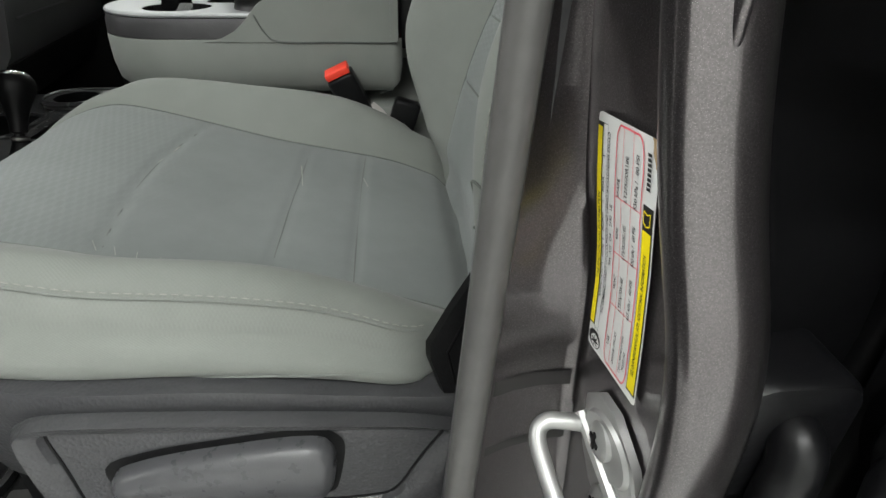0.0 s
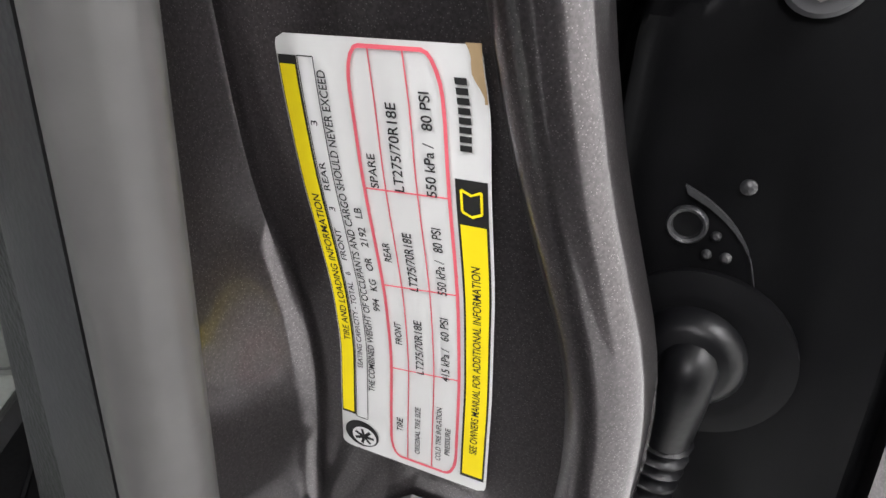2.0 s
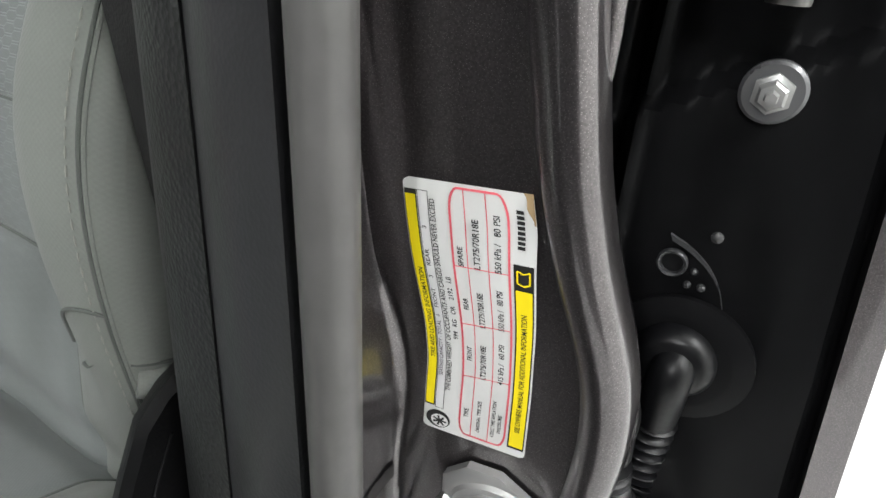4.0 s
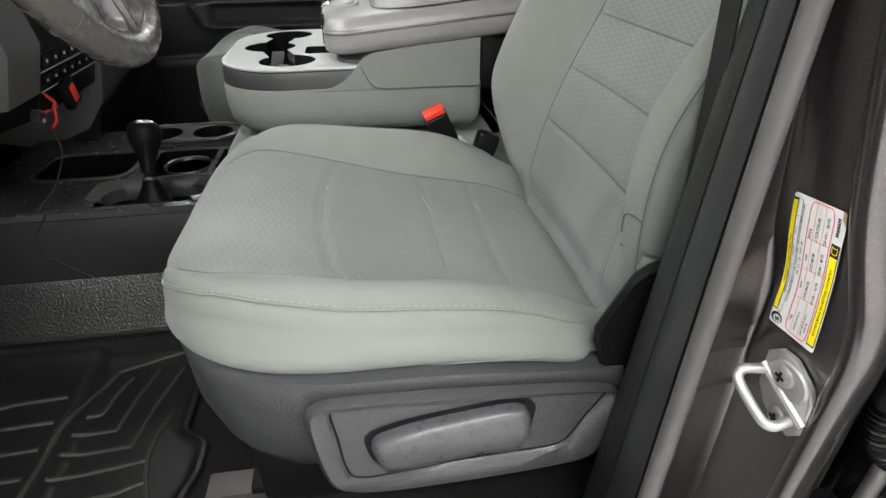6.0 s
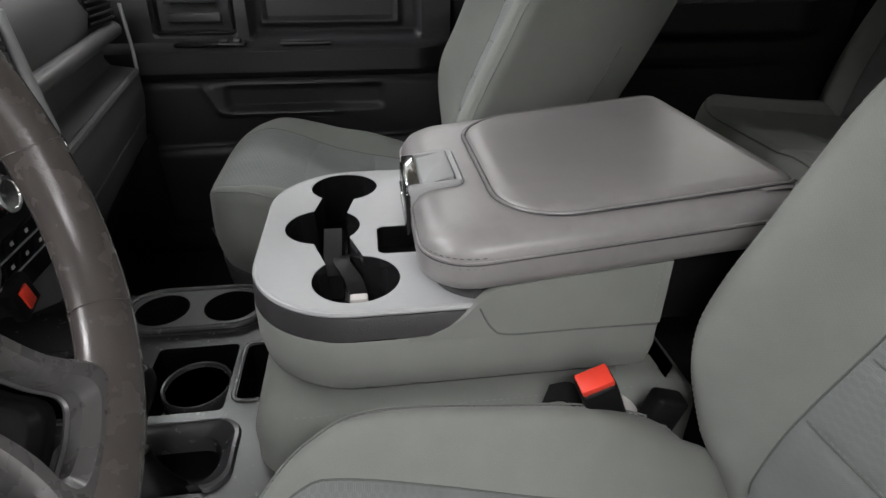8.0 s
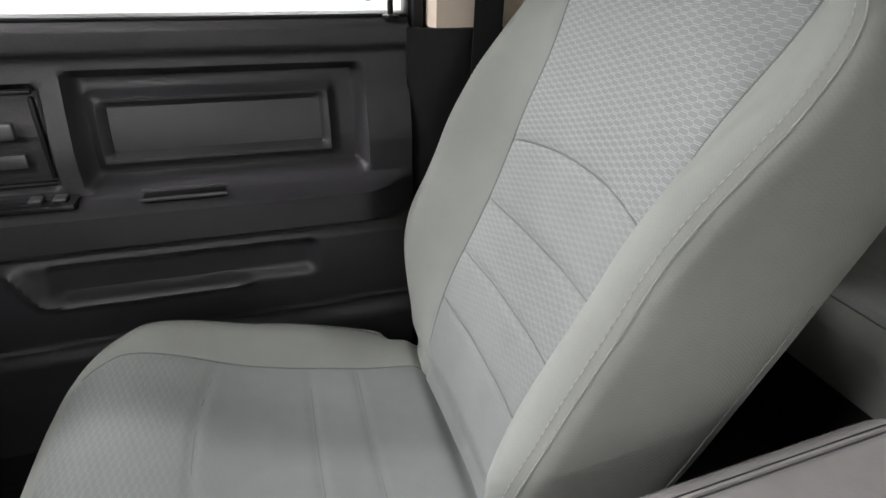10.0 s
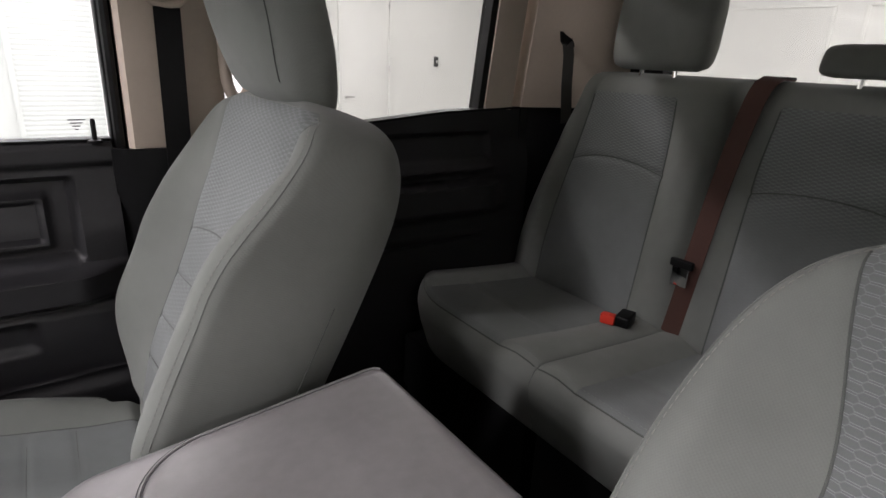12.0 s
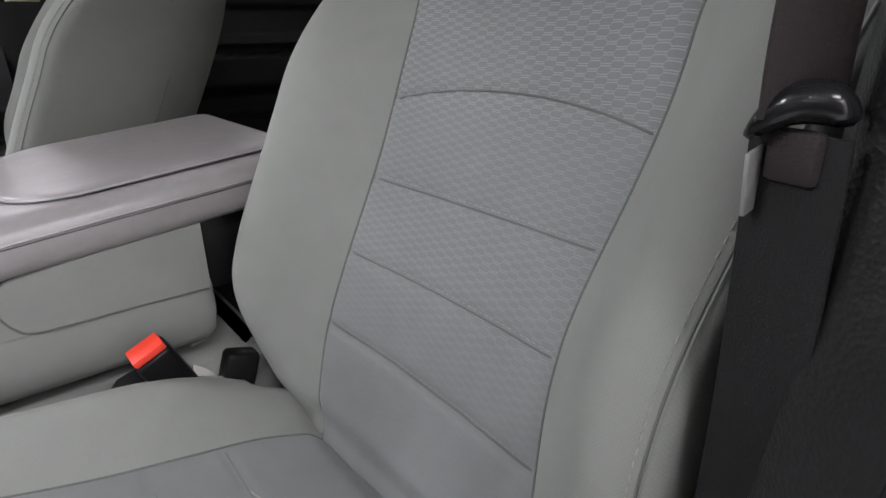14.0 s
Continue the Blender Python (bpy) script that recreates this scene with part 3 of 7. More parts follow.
# panels of the wall behind the rear window
for i, (ya, yb, za, zb) in enumerate(((-2.6, -0.1, 0.9, 2.6), (0.2, 2.5, 0.9, 2.6), (2.8, 5.2, 0.9, 2.6))):
    structure("trim", join(box(GX1 - 0.015, GX1 - 0.002, ya, yb, za, za + 0.04, 0.003), box(GX1 - 0.015, GX1 - 0.002, ya, yb, zb - 0.04, zb, 0.003),
                   box(GX1 - 0.015, GX1 - 0.002, ya, ya + 0.04, za + 0.041, zb - 0.041, 0.003), box(GX1 - 0.015, GX1 - 0.002, yb - 0.04, yb, za + 0.041, zb - 0.041, 0.003)),
              M["wall_door"], "white raised panel frame on the wall", "trim")

# ---- the cab's shell ----
CAB_FLOOR = 0.868
HEAD_Z = 2.12
SILL_Z = 1.635


def sill(x):
    """Height of the window sill, rising slightly to the rear."""
    return SILL_Z + 0.055 * smooth(x, 0.1, 0.95)


def cab_floor():
    """Carpeted floor pan with the transmission hump in the middle."""
    def f(u, v):
        x, y = lerp(-1.25, 1.35, u), lerp(-0.80, 0.80, v)
        hump = 1 - smooth(abs(y), 0.215, 0.315)
        z = CAB_FLOOR + 0.135 * hump * (1 - 0.75 * smooth(x, -0.45, 0.3))
        z += 0.30 * smooth(x, -0.9, -1.25) + 0.003 * noise.noise((x * 9, y * 9, 0))
        return (x, y, z)
    return sheet(80, 70, f, None, (0, 0, -0.05))


structure("cab_floor", cab_floor(), M["carpet"], "charcoal carpeted cab floor with a centre hump", "floor")
structure("tunnel_trim", loft([[(x, y, z) for y, z in ((-0.226, 1.000), (-0.236, 1.010), (-0.243, 1.000), (-0.262, 0.952), (-0.276, 0.925), (-0.283, 0.922), (-0.280, 0.912), (-0.255, 0.915))] for x in (-1.15, -0.9, -0.6, -0.36)]), M["pebble"], "black pebble-grained vinyl along the centre hump", "trim")
structure("headliner", sheet(24, 20, lambda u, v: (lerp(-0.40, 1.34, u), lerp(-0.74, 0.74, v), HEAD_Z - 0.05 * abs(2 * v - 1) ** 3 - 0.03 * abs(2 * u - 1) ** 3), None, (0, 0, 0.02)), M["headliner"], "beige cloth headliner", "ceiling")
structure("roof", sheet(20, 20, lambda u, v: (lerp(-0.46, 1.42, u), lerp(-0.80, 0.80, v), HEAD_Z + 0.05 - 0.06 * abs(2 * v - 1) ** 3 - 0.03 * abs(2 * u - 1) ** 3), None, (0, 0, 0.02)), M["paint"], "dark metallic painted cab roof", "roof")
structure("firewall", box(-1.32, -1.26, -0.82, 0.82, 0.75, 1.62), M["black"], "black bulkhead ahead of the dashboard", "wall")
# bonnet and front of the body, beyond the windscreen
structure("hood", sheet(20, 24, lambda u, v: (lerp(-2.55, -1.2, u), lerp(-0.93, 0.93, v), 1.50 + 0.10 * u - 0.12 * abs(2 * v - 1) ** 4), None, (0, 0, -0.04)), M["paint"], "dark metallic painted bonnet", "hood")
structure("windshield", sheet(16, 20, lambda u, v: (lerp(-1.12, -0.42, u) - 0.06 * (1 - (2 * v - 1) ** 2), lerp(-0.78, 0.78, v), lerp(1.60, HEAD_Z + 0.0, u)), None, (0.003, 0, -0.004)), M["glass"], "clear curved windscreen", "window").visible_shadow = False

# back panel of the cab with the rear window opening
BX = 1.36
back = join(box(BX, BX + 0.05, -0.82, 0.82, 0.80, 1.79), box(BX, BX + 0.05, -0.82, -0.66, 1.79, HEAD_Z + 0.02), box(BX, BX + 0.05, 0.66, 0.82, 1.79, HEAD_Z + 0.02), box(BX, BX + 0.05, -0.66, 0.66, 2.06, HEAD_Z + 0.02))
structure("wall_rear", back, M["black"], "dark rear wall of the cab", "wall")
win = thing("window_1", (BX, 0, 1.79), "rear window with dark rubber surround", "window", "", "structure")
part("pane", box(BX + 0.02, BX + 0.024, -0.66, 0.66, 1.79, 2.06), M["tinted"], win)
part("frame", join(box(BX - 0.008, BX - 0.001, -0.66, 0.66, 1.785, 1.80, 0.003), box(BX - 0.008, BX - 0.001, -0.665, -0.655, 1.802, 2.06, 0.003), box(BX - 0.008, BX - 0.001, 0.655, 0.665, 1.802, 2.06, 0.003)), M["rubber"], win)


# ---- passenger side: doors, pillars ----
def door_panel(x0, x1, depth, top, low=0.93):
    """A moulded door card: its inner face as a relief over x and z."""
    def f(u, v):
        x = lerp(x0, x1, u)
        z = lerp(low, top(x), v)
        return (x, depth(x, z), z)
    return sheet(150, 150, f, None, (0, 0.05, 0))


def edge_box(x, z, x0, x1, z0, z1, s):
    """1 inside a box with soft edges of width s, 0 outside."""
    return smooth(x, x0, x0 + s) * (1 - smooth(x, x1 - s, x1)) * smooth(z, z0, z0 + s) * (1 - smooth(z, z1 - s, z1))


def front_card(x, z):
    y = 0.862 - 0.03 * smooth(z, 1.60, 1.45) * smooth(z, 1.0, 1.2)
    y -= 0.012 * smooth(z, 1.585, 1.60) * (1 - smooth(z, 1.625, 1.64))
    y += 0.030 * edge_box(x, z, -0.52, -0.105, 1.405, 1.575, 0.018)
    y -= 0.012 * edge_box(x, z, -0.50, -0.15, 1.43, 1.545, 0.014)
    y += 0.012 * edge_box(x, z, -0.485, -0.165, 1.445, 1.53, 0.012)
    y += 0.030 * edge_box(x, z, -0.735, -0.545, 1.415, 1.56, 0.014)
    arm = smooth(z, 1.315, 1.345) * (1 - smooth(z, 1.392, 1.405)) * (1 - smooth(x, -0.13, -0.02))
    y -= 0.055 * arm + 0.02 * smooth(z, 1.335, 1.30) * smooth(z, 1.10, 1.28)
    y += 0.016 * edge_box(x, z, -0.60, -0.20, 1.235, 1.31, 0.02)
    y -= 0.010 * bell(z, 1.238, 0.010) * smooth(x, -0.63, -0.60) * (1 - smooth(x, -0.34, -0.30))
    y -= 0.010 * bell(x + (z - 1.25) * 0.5, -0.615, 0.010) * smooth(z, 1.235, 1.25) * (1 - smooth(z, 1.29, 1.32))
    y -= 0.004 * bell(z, 1.165 + 0.03 * (x + 0.2), 0.004)
    y -= 0.02 * smooth(z, 1.16, 1.12)
    return y


card = thing("door_2", (-0.4, 0.85, 0.93), "closed passenger door with charcoal moulded trim panel", "door", "", "structure")
part("door_card", door_panel(-0.99, -0.035, front_card, lambda x: SILL_Z), M["door_plastic"], card, "charcoal grained door trim with recessed pocket and armrest")
part("window_sill", box(-0.99, -0.035, 0.858, 0.90, SILL_Z, SILL_Z + 0.006, 0.002), M["rubber"], card)
part("pane", box(-0.99, -0.035, 0.897, 0.901, SILL_Z + 0.006, 2.08), M["glass"], card).visible_shadow = False
pin = part("lock_pin", lathe([(0.0045, 0.0), (0.0045, 0.04), (0.003, 0.045)], (-0.062, 0.853, SILL_Z), seg=10), M["black"], card)
part("grommet", lathe([(0.013, 0), (0.013, 0.004), (0.006, 0.006)], (-0.062, 0.853, SILL_Z), seg=14), M["black"], pin)
part("door_outer", box(-1.0, -0.03, 0.913, 0.935, 0.66, SILL_Z - 0.003, 0.01), M["paint"], card, "dark metallic painted outer skin")
part("window_frame", box(-0.033, -0.006, 0.868, 0.915, SILL_Z - 0.05, 2.10, 0.006), M["black"], card)
part("handle_bezel", join(box(-0.73, -0.55, 0.838, 0.85, 1.42, 1.427, 0.003), box(-0.73, -0.55, 0.838, 0.85, 1.548, 1.555, 0.003), box(-0.73, -0.723, 0.838, 0.85, 1.43, 1.545, 0.003), box(-0.557, -0.55, 0.838, 0.85, 1.43, 1.545, 0.003)), M["black"], card)
part("inner_handle", box(-0.70, -0.58, 0.828, 0.845, 1.49, 1.515, 0.006), M["plastic_mid"], card, "grey pull lever")
part("handle_plate", box(-0.70, -0.58, 0.84, 0.85, 1.448, 1.468, 0.003), M["plastic_mid"], card)
sp = part("switch_panel", box(-0.685, -0.525, 0.792, 0.842, 1.400, 1.408, 0.003), M["gloss_black"], card)
for sx in (-0.575, -0.545):
    part("switch", box(sx - 0.009, sx + 0.009, 0.803, 0.825, 1.408, 1.414, 0.003), M["plastic_mid"], sp)
part("grab_slot", join(box(-0.445, -0.325, 0.792, 0.797, 1.402, 1.407, 0.001), box(-0.445, -0.325, 0.828, 0.833, 1.402, 1.407, 0.001)), M["plastic_mid"], card)
part("grab_recess", box(-0.442, -0.328, 0.798, 0.827, 1.398, 1.4035, 0.002), M["dark"], card)
moved(card, (-0.012, 0.028, 0.0))


def rear_card(x, z):
    y = 0.862 - 0.02 * smooth(z, 1.62, 1.5)
    y += 0.018 * edge_box(x, z, 0.25, 0.86, 1.54, 1.63, 0.018)
    y -= 0.018 * bell(z, 1.525, 0.010) * smooth(x, 0.2, 0.25) * (1 - smooth(x, 0.80, 0.9))
    arm = smooth(z, 1.38, 1.42) * (1 - smooth(z, 1.485, 1.50))
    y -= 0.05 * arm * (1 - smooth(x, 0.80, 0.95))
    y -= 0.012 * bell(z, 1.33, 0.008) * smooth(x, 0.2, 0.25) * (1 - smooth(x, 0.78, 0.85))
    return y


card = thing("door_3", (0.6, 0.85, 0.93), "closed rear passenger-side door with charcoal trim panel", "door", "", "structure")
part("door_card", door_panel(0.12, 1.0, rear_card, lambda x: sill(x)), M["door_plastic"], card, "charcoal grained rear door trim")
part("window_sill", loft([[(x, 0.858, sill(x)), (x, 0.90, sill(x)), (x, 0.90, sill(x) + 0.006), (x, 0.858, sill(x) + 0.006)] for x in (0.16, 0.4, 0.7, 1.0)]), M["rubber"], card)
part("pane", loft([[(x, 0.897, sill(x) + 0.006), (x, 0.901, sill(x) + 0.006), (x, 0.901, 2.08), (x, 0.897, 2.08)] for x in (0.19, 0.5, 0.84)]), M["tinted"], card)
part("window_frame", loft([[(x0, 0.868, z), (x0, 0.912, z), (x0 - 0.02, 0.912, z), (x0 - 0.02, 0.868, z)] for x0, z in ((0.830, 1.66), (0.875, 2.10))]), M["black"], card)
part("frame_trim", loft([[(x0, 0.862, z), (x0 + 0.040, 0.858, z), (x0 + 0.100, 0.862, z), (x0 + 0.100, 0.905, z), (x0, 0.905, z)] for x0, z in ((0.832, 1.686), (0.877, 2.10))]), M["beige"], card, "beige plastic window frame trim")
part("door_outer", box(0.15, 1.02, 0.913, 0.935, 0.66, 1.655, 0.01), M["paint"], card, "dark metallic painted outer skin")
moved(card, (0.055, 0.028, -0.003))

# B-pillar, passenger side
pil = thing("pillar_b", (0.08, 0.86, 0.8), "passenger-side centre pillar with beige upper and black lower trim", "pillar", "", "structure")
part("upper_trim", loft([[(0.002, 0.838 - 0.0, z), (0.01, 0.828, z), (0.15 + 0.02 * f, 0.828, z), (0.19 + 0.01 * f, 0.85, z), (0.19 + 0.01 * f, 0.90, z), (0.002, 0.90, z)] for z, f in ((SILL_Z - 0.005, 0), (1.8, 0.3), (2.12, 1))]), M["beige"], pil, "beige plastic upper trim")
part("lower_trim", loft([[(-0.03, 0.85, z), (0.01, 0.825, z), (0.16, 0.825, z), (0.20, 0.85, z), (0.20, 0.905, z), (-0.03, 0.905, z)] for z in (0.83, 1.2, SILL_Z - 0.006)]), M["black"], pil, "black plastic lower trim")
part("door_seal", sweep([(-0.012, 0.858, 0.9), (-0.012, 0.858, 1.5), (-0.010, 0.858, 2.1)], 0.010, 8), M["rubber"], pil)
part("grab_handle", sweep(curve([(0.196, 0.842, 2.02), (0.193, 0.838, 1.86), (0.194, 0.838, 1.775), (0.203, 0.838, 1.735), (0.220, 0.838, 1.722), (0.238, 0.838, 1.740), (0.247, 0.838, 1.785), (0.252, 0.840, 1.88), (0.256, 0.845, 2.02)], 40), 0.012, 10), M["beige"], pil, "beige moulded grab handle")
moved(pil, (-0.020, 0.028, -0.007))
# C-pillar, passenger side
pil = thing("pillar_c", (1.1, 0.86, 0.8), "passenger-side rear pillar with beige trim", "pillar", "", "structure")
part("upper_trim", loft([[(0.962 + f * 0.05, 0.875, z), (0.975 + f * 0.05, 0.855, z), (1.24 + f * 0.05, 0.80, z), (1.36, 0.72, z), (1.36, 0.90, z), (0.962 + f * 0.05, 0.91, z)] for z, f in ((1.69, 0), (1.9, 0.5), (2.12, 1))]), M["beige"], pil, "beige plastic upper trim")
part("lower_trim", loft([[(1.0, 0.87, z), (1.02, 0.85, z), (1.24, 0.82, z), (1.36, 0.80, z), (1.36, 0.91, z), (1.0, 0.91, z)] for z in (0.83, 1.3, 1.688)]), M["black"], pil, "black plastic lower trim")
part("door_seal", sweep([(0.982, 0.87, 1.0), (0.982, 0.87, 1.69), (1.03, 0.87, 2.1)], 0.010, 8), M["rubber"], pil)
moved(pil, (0.043, 0.028, 0.0))
# A-pillars and roof rails
for sgn in (-1, 1):
    structure("pillar_a_left" if sgn < 0 else "pillar_a_right", sweep([(-1.14, sgn * 0.80, 1.58), (-0.80, sgn * 0.80, 1.86), (-0.43, sgn * 0.76, 2.11)], 0.045, 8), M["paint"], "dark painted windscreen pillar", "pillar")
    structure("roof_rail_left" if sgn < 0 else "roof_rail_right", sweep([(-0.45, sgn * 0.80, 2.12), (0.4, sgn * 0.82, 2.13), (1.38, sgn * 0.79, 2.10)], 0.04, 8), M["paint"], "dark painted roof rail", "rail")
structure("rocker_left", box(-1.0, 0.11, -0.93, -0.79, 0.62, CAB_FLOOR - 0.005, 0.02), M["paint"], "dark painted door sill", "sill")
structure("rocker_right", box(-1.0, 1.02, 0.80, 0.888, 0.62, 0.925, 0.015), M["black"], "black door sill on the passenger side", "sill")
structure("sill_plate", box(-0.98, 0.05, -0.915, -0.795, CAB_FLOOR - 0.003, CAB_FLOOR + 0.006, 0.003), M["black"], "black plastic scuff plate on the door sill", "trim")

# ---- driver side: B-pillar with door jamb ----
pil = thing("pillar_b_driver", (0.1, -0.82, 0.8), "driver-side centre pillar with painted door jamb", "pillar", "", "structure")
FOLD = ((0.80, -0.800), (1.15, -0.822), (1.258, -0.8275), (1.284, -0.8305), (1.307, -0.831), (1.322, -0.8286), (1.3375, -0.8227), (1.356, -0.8200), (1.38, -0.8185), (1.45, -0.813), (1.60, -0.798), (2.1, -0.735))
RIDGE = ((0.80, -0.868), (1.10, -0.885), (1.20, -0.892), (1.286, -0.8973), (1.305, -0.8962), (1.322, -0.8936), (1.336, -0.8891), (1.349, -0.883), (1.36, -0.8800), (1.373, -0.8755), (1.39, -0.8715), (1.42, -0.866), (1.50, -0.854), (1.60, -0.838), (2.1, -0.765))


def table(rows, z):
    return float(np.interp(z, [r[0] for r in rows], [r[1] for r in rows]))


def soft_table(rows, z, w=0.012):
    return sum(table(rows, z + d) for d in (-w, -w / 2, 0, w / 2, w)) / 5


def jamb_x(y, z):
    """The jamb's forward face, on which label and striker sit."""
    return 0.087 - 0.17 * (y + 0.829) + 0.075 * (1.375 - z)


def gap_line(z):
    """Plan of the joint between inner trim and door seal."""
    return 0.0474 + 0.075 * (z - 1.3), -0.8275 + 0.063 * (z - 1.3)


def trim_edge(z):
    """Plan of the inner trim's inboard edge."""
    return 0.0736 + 0.100 * (z - 1.3), -0.7357 + 0.024 * (z - 1.3)


def jamb_row(z):
    yf, yr = soft_table(FOLD, z), soft_table(RIDGE, z)
    pts = []
    gx, gy = gap_line(z)
    pts += [(gx + 0.012, gy + 0.014), (gx + 0.010, gy + 0.002)]
    ex, ey = jamb_x(yf, z) + 0.0012, yf + 0.0015
    for f in (0.0, 0.12, 0.35, 0.6, 0.82, 0.94):
        pts.append((lerp(gx + 0.011, ex + 0.002, f), lerp(gy - 0.002, ey, f) + 0.0035 * math.sin(math.pi * f)))
    pts += [(ex + 0.001, yf - 0.0005), (jamb_x(yf - 0.0022, z) + 0.0012, yf - 0.0022)]
    for k in range(1, 9):
        y = lerp(yf - 0.004, yr + 0.009, k / 9)
        pts.append((jamb_x(y, z) + 0.0012, y))
    for a in range(0, 181, 20):                      # rolled ridge
        q = radians(a)
        pts.append((jamb_x(yr, z) - 0.001 - 0.0055 * math.sin(q) + 0.002 * (a / 180), yr + 0.0075 * math.cos(q)))
    xr = jamb_x(yr, z)
    pts += [(xr + 0.010, yr - 0.0080), (xr + 0.019, yr - 0.0055), (xr + 0.026, yr + 0.000), (xr + 0.030, yr + 0.010)]
    return [(x, y, z) for x, y in pts]


rows = [jamb_row(lerp(0.82, 2.1, k / 170)) for k in range(171)]
part("jamb", loft(rows, False, False), M["paint"], pil, "dark metallic painted jamb with rolled edge", 60)
# body wall deep in the gap, its shade put in as near-black colour
part("gap_wall", loft([[(jamb_x(yr, z) + a, yr + b, z) for a, b in ((0.029, 0.008), (0.034, 0.022), (0.050, 0.036), (0.135, 0.050))] for z, yr in ((z, soft_table(RIDGE, z)) for z in (lerp(0.82, 2.1, k / 60) for k in range(61)))], False, False), M["dark"], pil, "wall of the gap before the rear door, blackened for its shade")
seal_path = [(gap_line(z)[0] + 0.0042, gap_line(z)[1] - 0.0072, z) for z in (lerp(0.84, 2.1, k / 60) for k in range(61))]
part("door_seal", sweep(seal_path, 0.0076, 14, flat=1.0), M["seal"], pil, "weathered grey rubber door seal")
part("seal_lip", sweep([(x + 0.003, y + 0.008, z) for x, y, z in seal_path], 0.0035, 8), M["rubber"], pil)


def trim_row(z, a, b, bulge, dx):
    (gx, gy), (tx, ty) = gap_line(z), trim_edge(z)
    out = []
    for k in range(9):
        f = lerp(a, b, k / 8)
        out.append((lerp(gx + 0.001, tx, f) - bulge * math.sin(math.pi * k / 8) + dx, lerp(gy + 0.004, ty, f), z))
    return [(out[0][0] + 0.02, out[0][1], z)] + out


zs = [lerp(0.84, 2.1, k / 50) for k in range(51)]
part("inner_trim", loft([trim_row(z, 0.0, 0.55, 0.004, 0.0) for z in zs], False, False), M["trim_smooth"], pil, "smooth charcoal pillar trim strip")
part("grained_trim", loft([trim_row(z, 0.55, 1.0, 0.002, -0.001) + [(trim_edge(z)[0] + 0.02, trim_edge(z)[1] + 0.012, z), (0.30, trim_edge(z)[1] + 0.002, z)] for z in zs], False, False), M["pillar_grain"], pil, "black coarse-grained pillar trim")
# two narrow dark bands across the jamb's inner wall
for z, h in ((1.2455, 0.0045), (1.205, 0.0030)):
    rows = [jamb_row(z - h + 2 * h * k / 4) for k in range(5)]
    part("dark_band", loft([[(x - 0.0012, y - 0.0008, zz) for x, y, zz in r[3:8]] for r in rows], False, False), M["jamb_band"], pil, "dark band across the painted wall")
# stamped oval beside the upper ridge
bm = bmesh.new()
bmesh.ops.create_uvsphere(bm, u_segments=20, v_segments=12, radius=1.0)
bm.transform(Matrix.Translation((0.101, -0.868, 1.435)) @ Matrix.Rotation(radians(-8), 4, "X") @ Matrix.Diagonal((0.004, 0.007, 0.040, 1)))
part("stamped_bulge", bm, M["paint"], pil)
# striker
st = thing("door_striker", (0.098, -0.868, 1.20), "zinc-plated steel door striker with screws bolted to the jamb", "door striker")


def on_jamb(y, z, out=0.0):
    return (jamb_x(y, z) - out, y, z)


PL = [(-0.8475, 1.258), (-0.856, 1.2665), (-0.868, 1.2665), (-0.884, 1.254), (-0.889, 1.243), (-0.889, 1.215), (-0.880, 1.204), (-0.868, 1.204), (-0.856, 1.213), (-0.8475, 1.228)]
part("plate", loft([[on_jamb(y, z, d) for y, z in [((a - cy) * k + cy, (b - cz) * k + cz) for a, b in PL]] for d, k, cy, cz in ((0.0, 1, -0.868, 1.235), (0.0035, 1, -0.868, 1.235), (0.0045, 0.95, -0.868, 1.235))]), M["zinc"], st, "stamped steel plate")
part("raised_pad", loft([[on_jamb(-0.868 + 0.017 * k * math.cos(a), 1.2475 + 0.015 * k * math.sin(a), d) for a in (2 * math.pi * i / 24 for i in range(24))] for d, k in ((0.0045, 1.0), (0.0062, 0.92))]), M["zinc"], st)
part("crossbar", sweep([on_jamb(-0.848, 1.247, 0.006), on_jamb(-0.870, 1.2345, 0.006), on_jamb(-0.889, 1.224, 0.006)], 0.0032, 8), M["zinc"], st)
loop = [on_jamb(-0.852, 1.243, 0.003), on_jamb(-0.850, 1.244, 0.014), on_jamb(-0.849, 1.243, 0.022), on_jamb(-0.853, 1.2385, 0.027), on_jamb(-0.866, 1.231, 0.028), on_jamb(-0.879, 1.2235, 0.027), on_jamb(-0.883, 1.221, 0.021), on_jamb(-0.882, 1.222, 0.012), on_jamb(-0.881, 1.223, 0.003)]
part("latch_loop", sweep(curve(loop, 40), 0.0038, 12), M["zinc"], st, "bent steel latch rod")
for y, z in ((-0.866, 1.2500), (-0.871, 1.2145)):
    scw = part("screw", lathe([(0.0085, 0.0), (0.0085, 0.0025), (0.006, 0.0042), (0.0, 0.0045)], on_jamb(y, z, 0.0048), (-1, 0, 0), 18), M["zinc"], st)
    part("drive_slot", join(box(jamb_x(y, z) - 0.0098, jamb_x(y, z) - 0.009, y - 0.004, y + 0.004, z - 0.001, z + 0.001), box(jamb_x(y, z) - 0.0099, jamb_x(y, z) - 0.0091, y - 0.001, y + 0.001, z - 0.004, z + 0.004)), M["black"], scw)

# ---- tyre placard on the jamb ----
LEFT = ((1.2787, -0.8379), (1.2956, -0.8383), (1.3123, -0.8390), (1.3268, -0.8378), (1.3513, -0.8330), (1.3673, -0.8310), (1.3765, -0.8305))
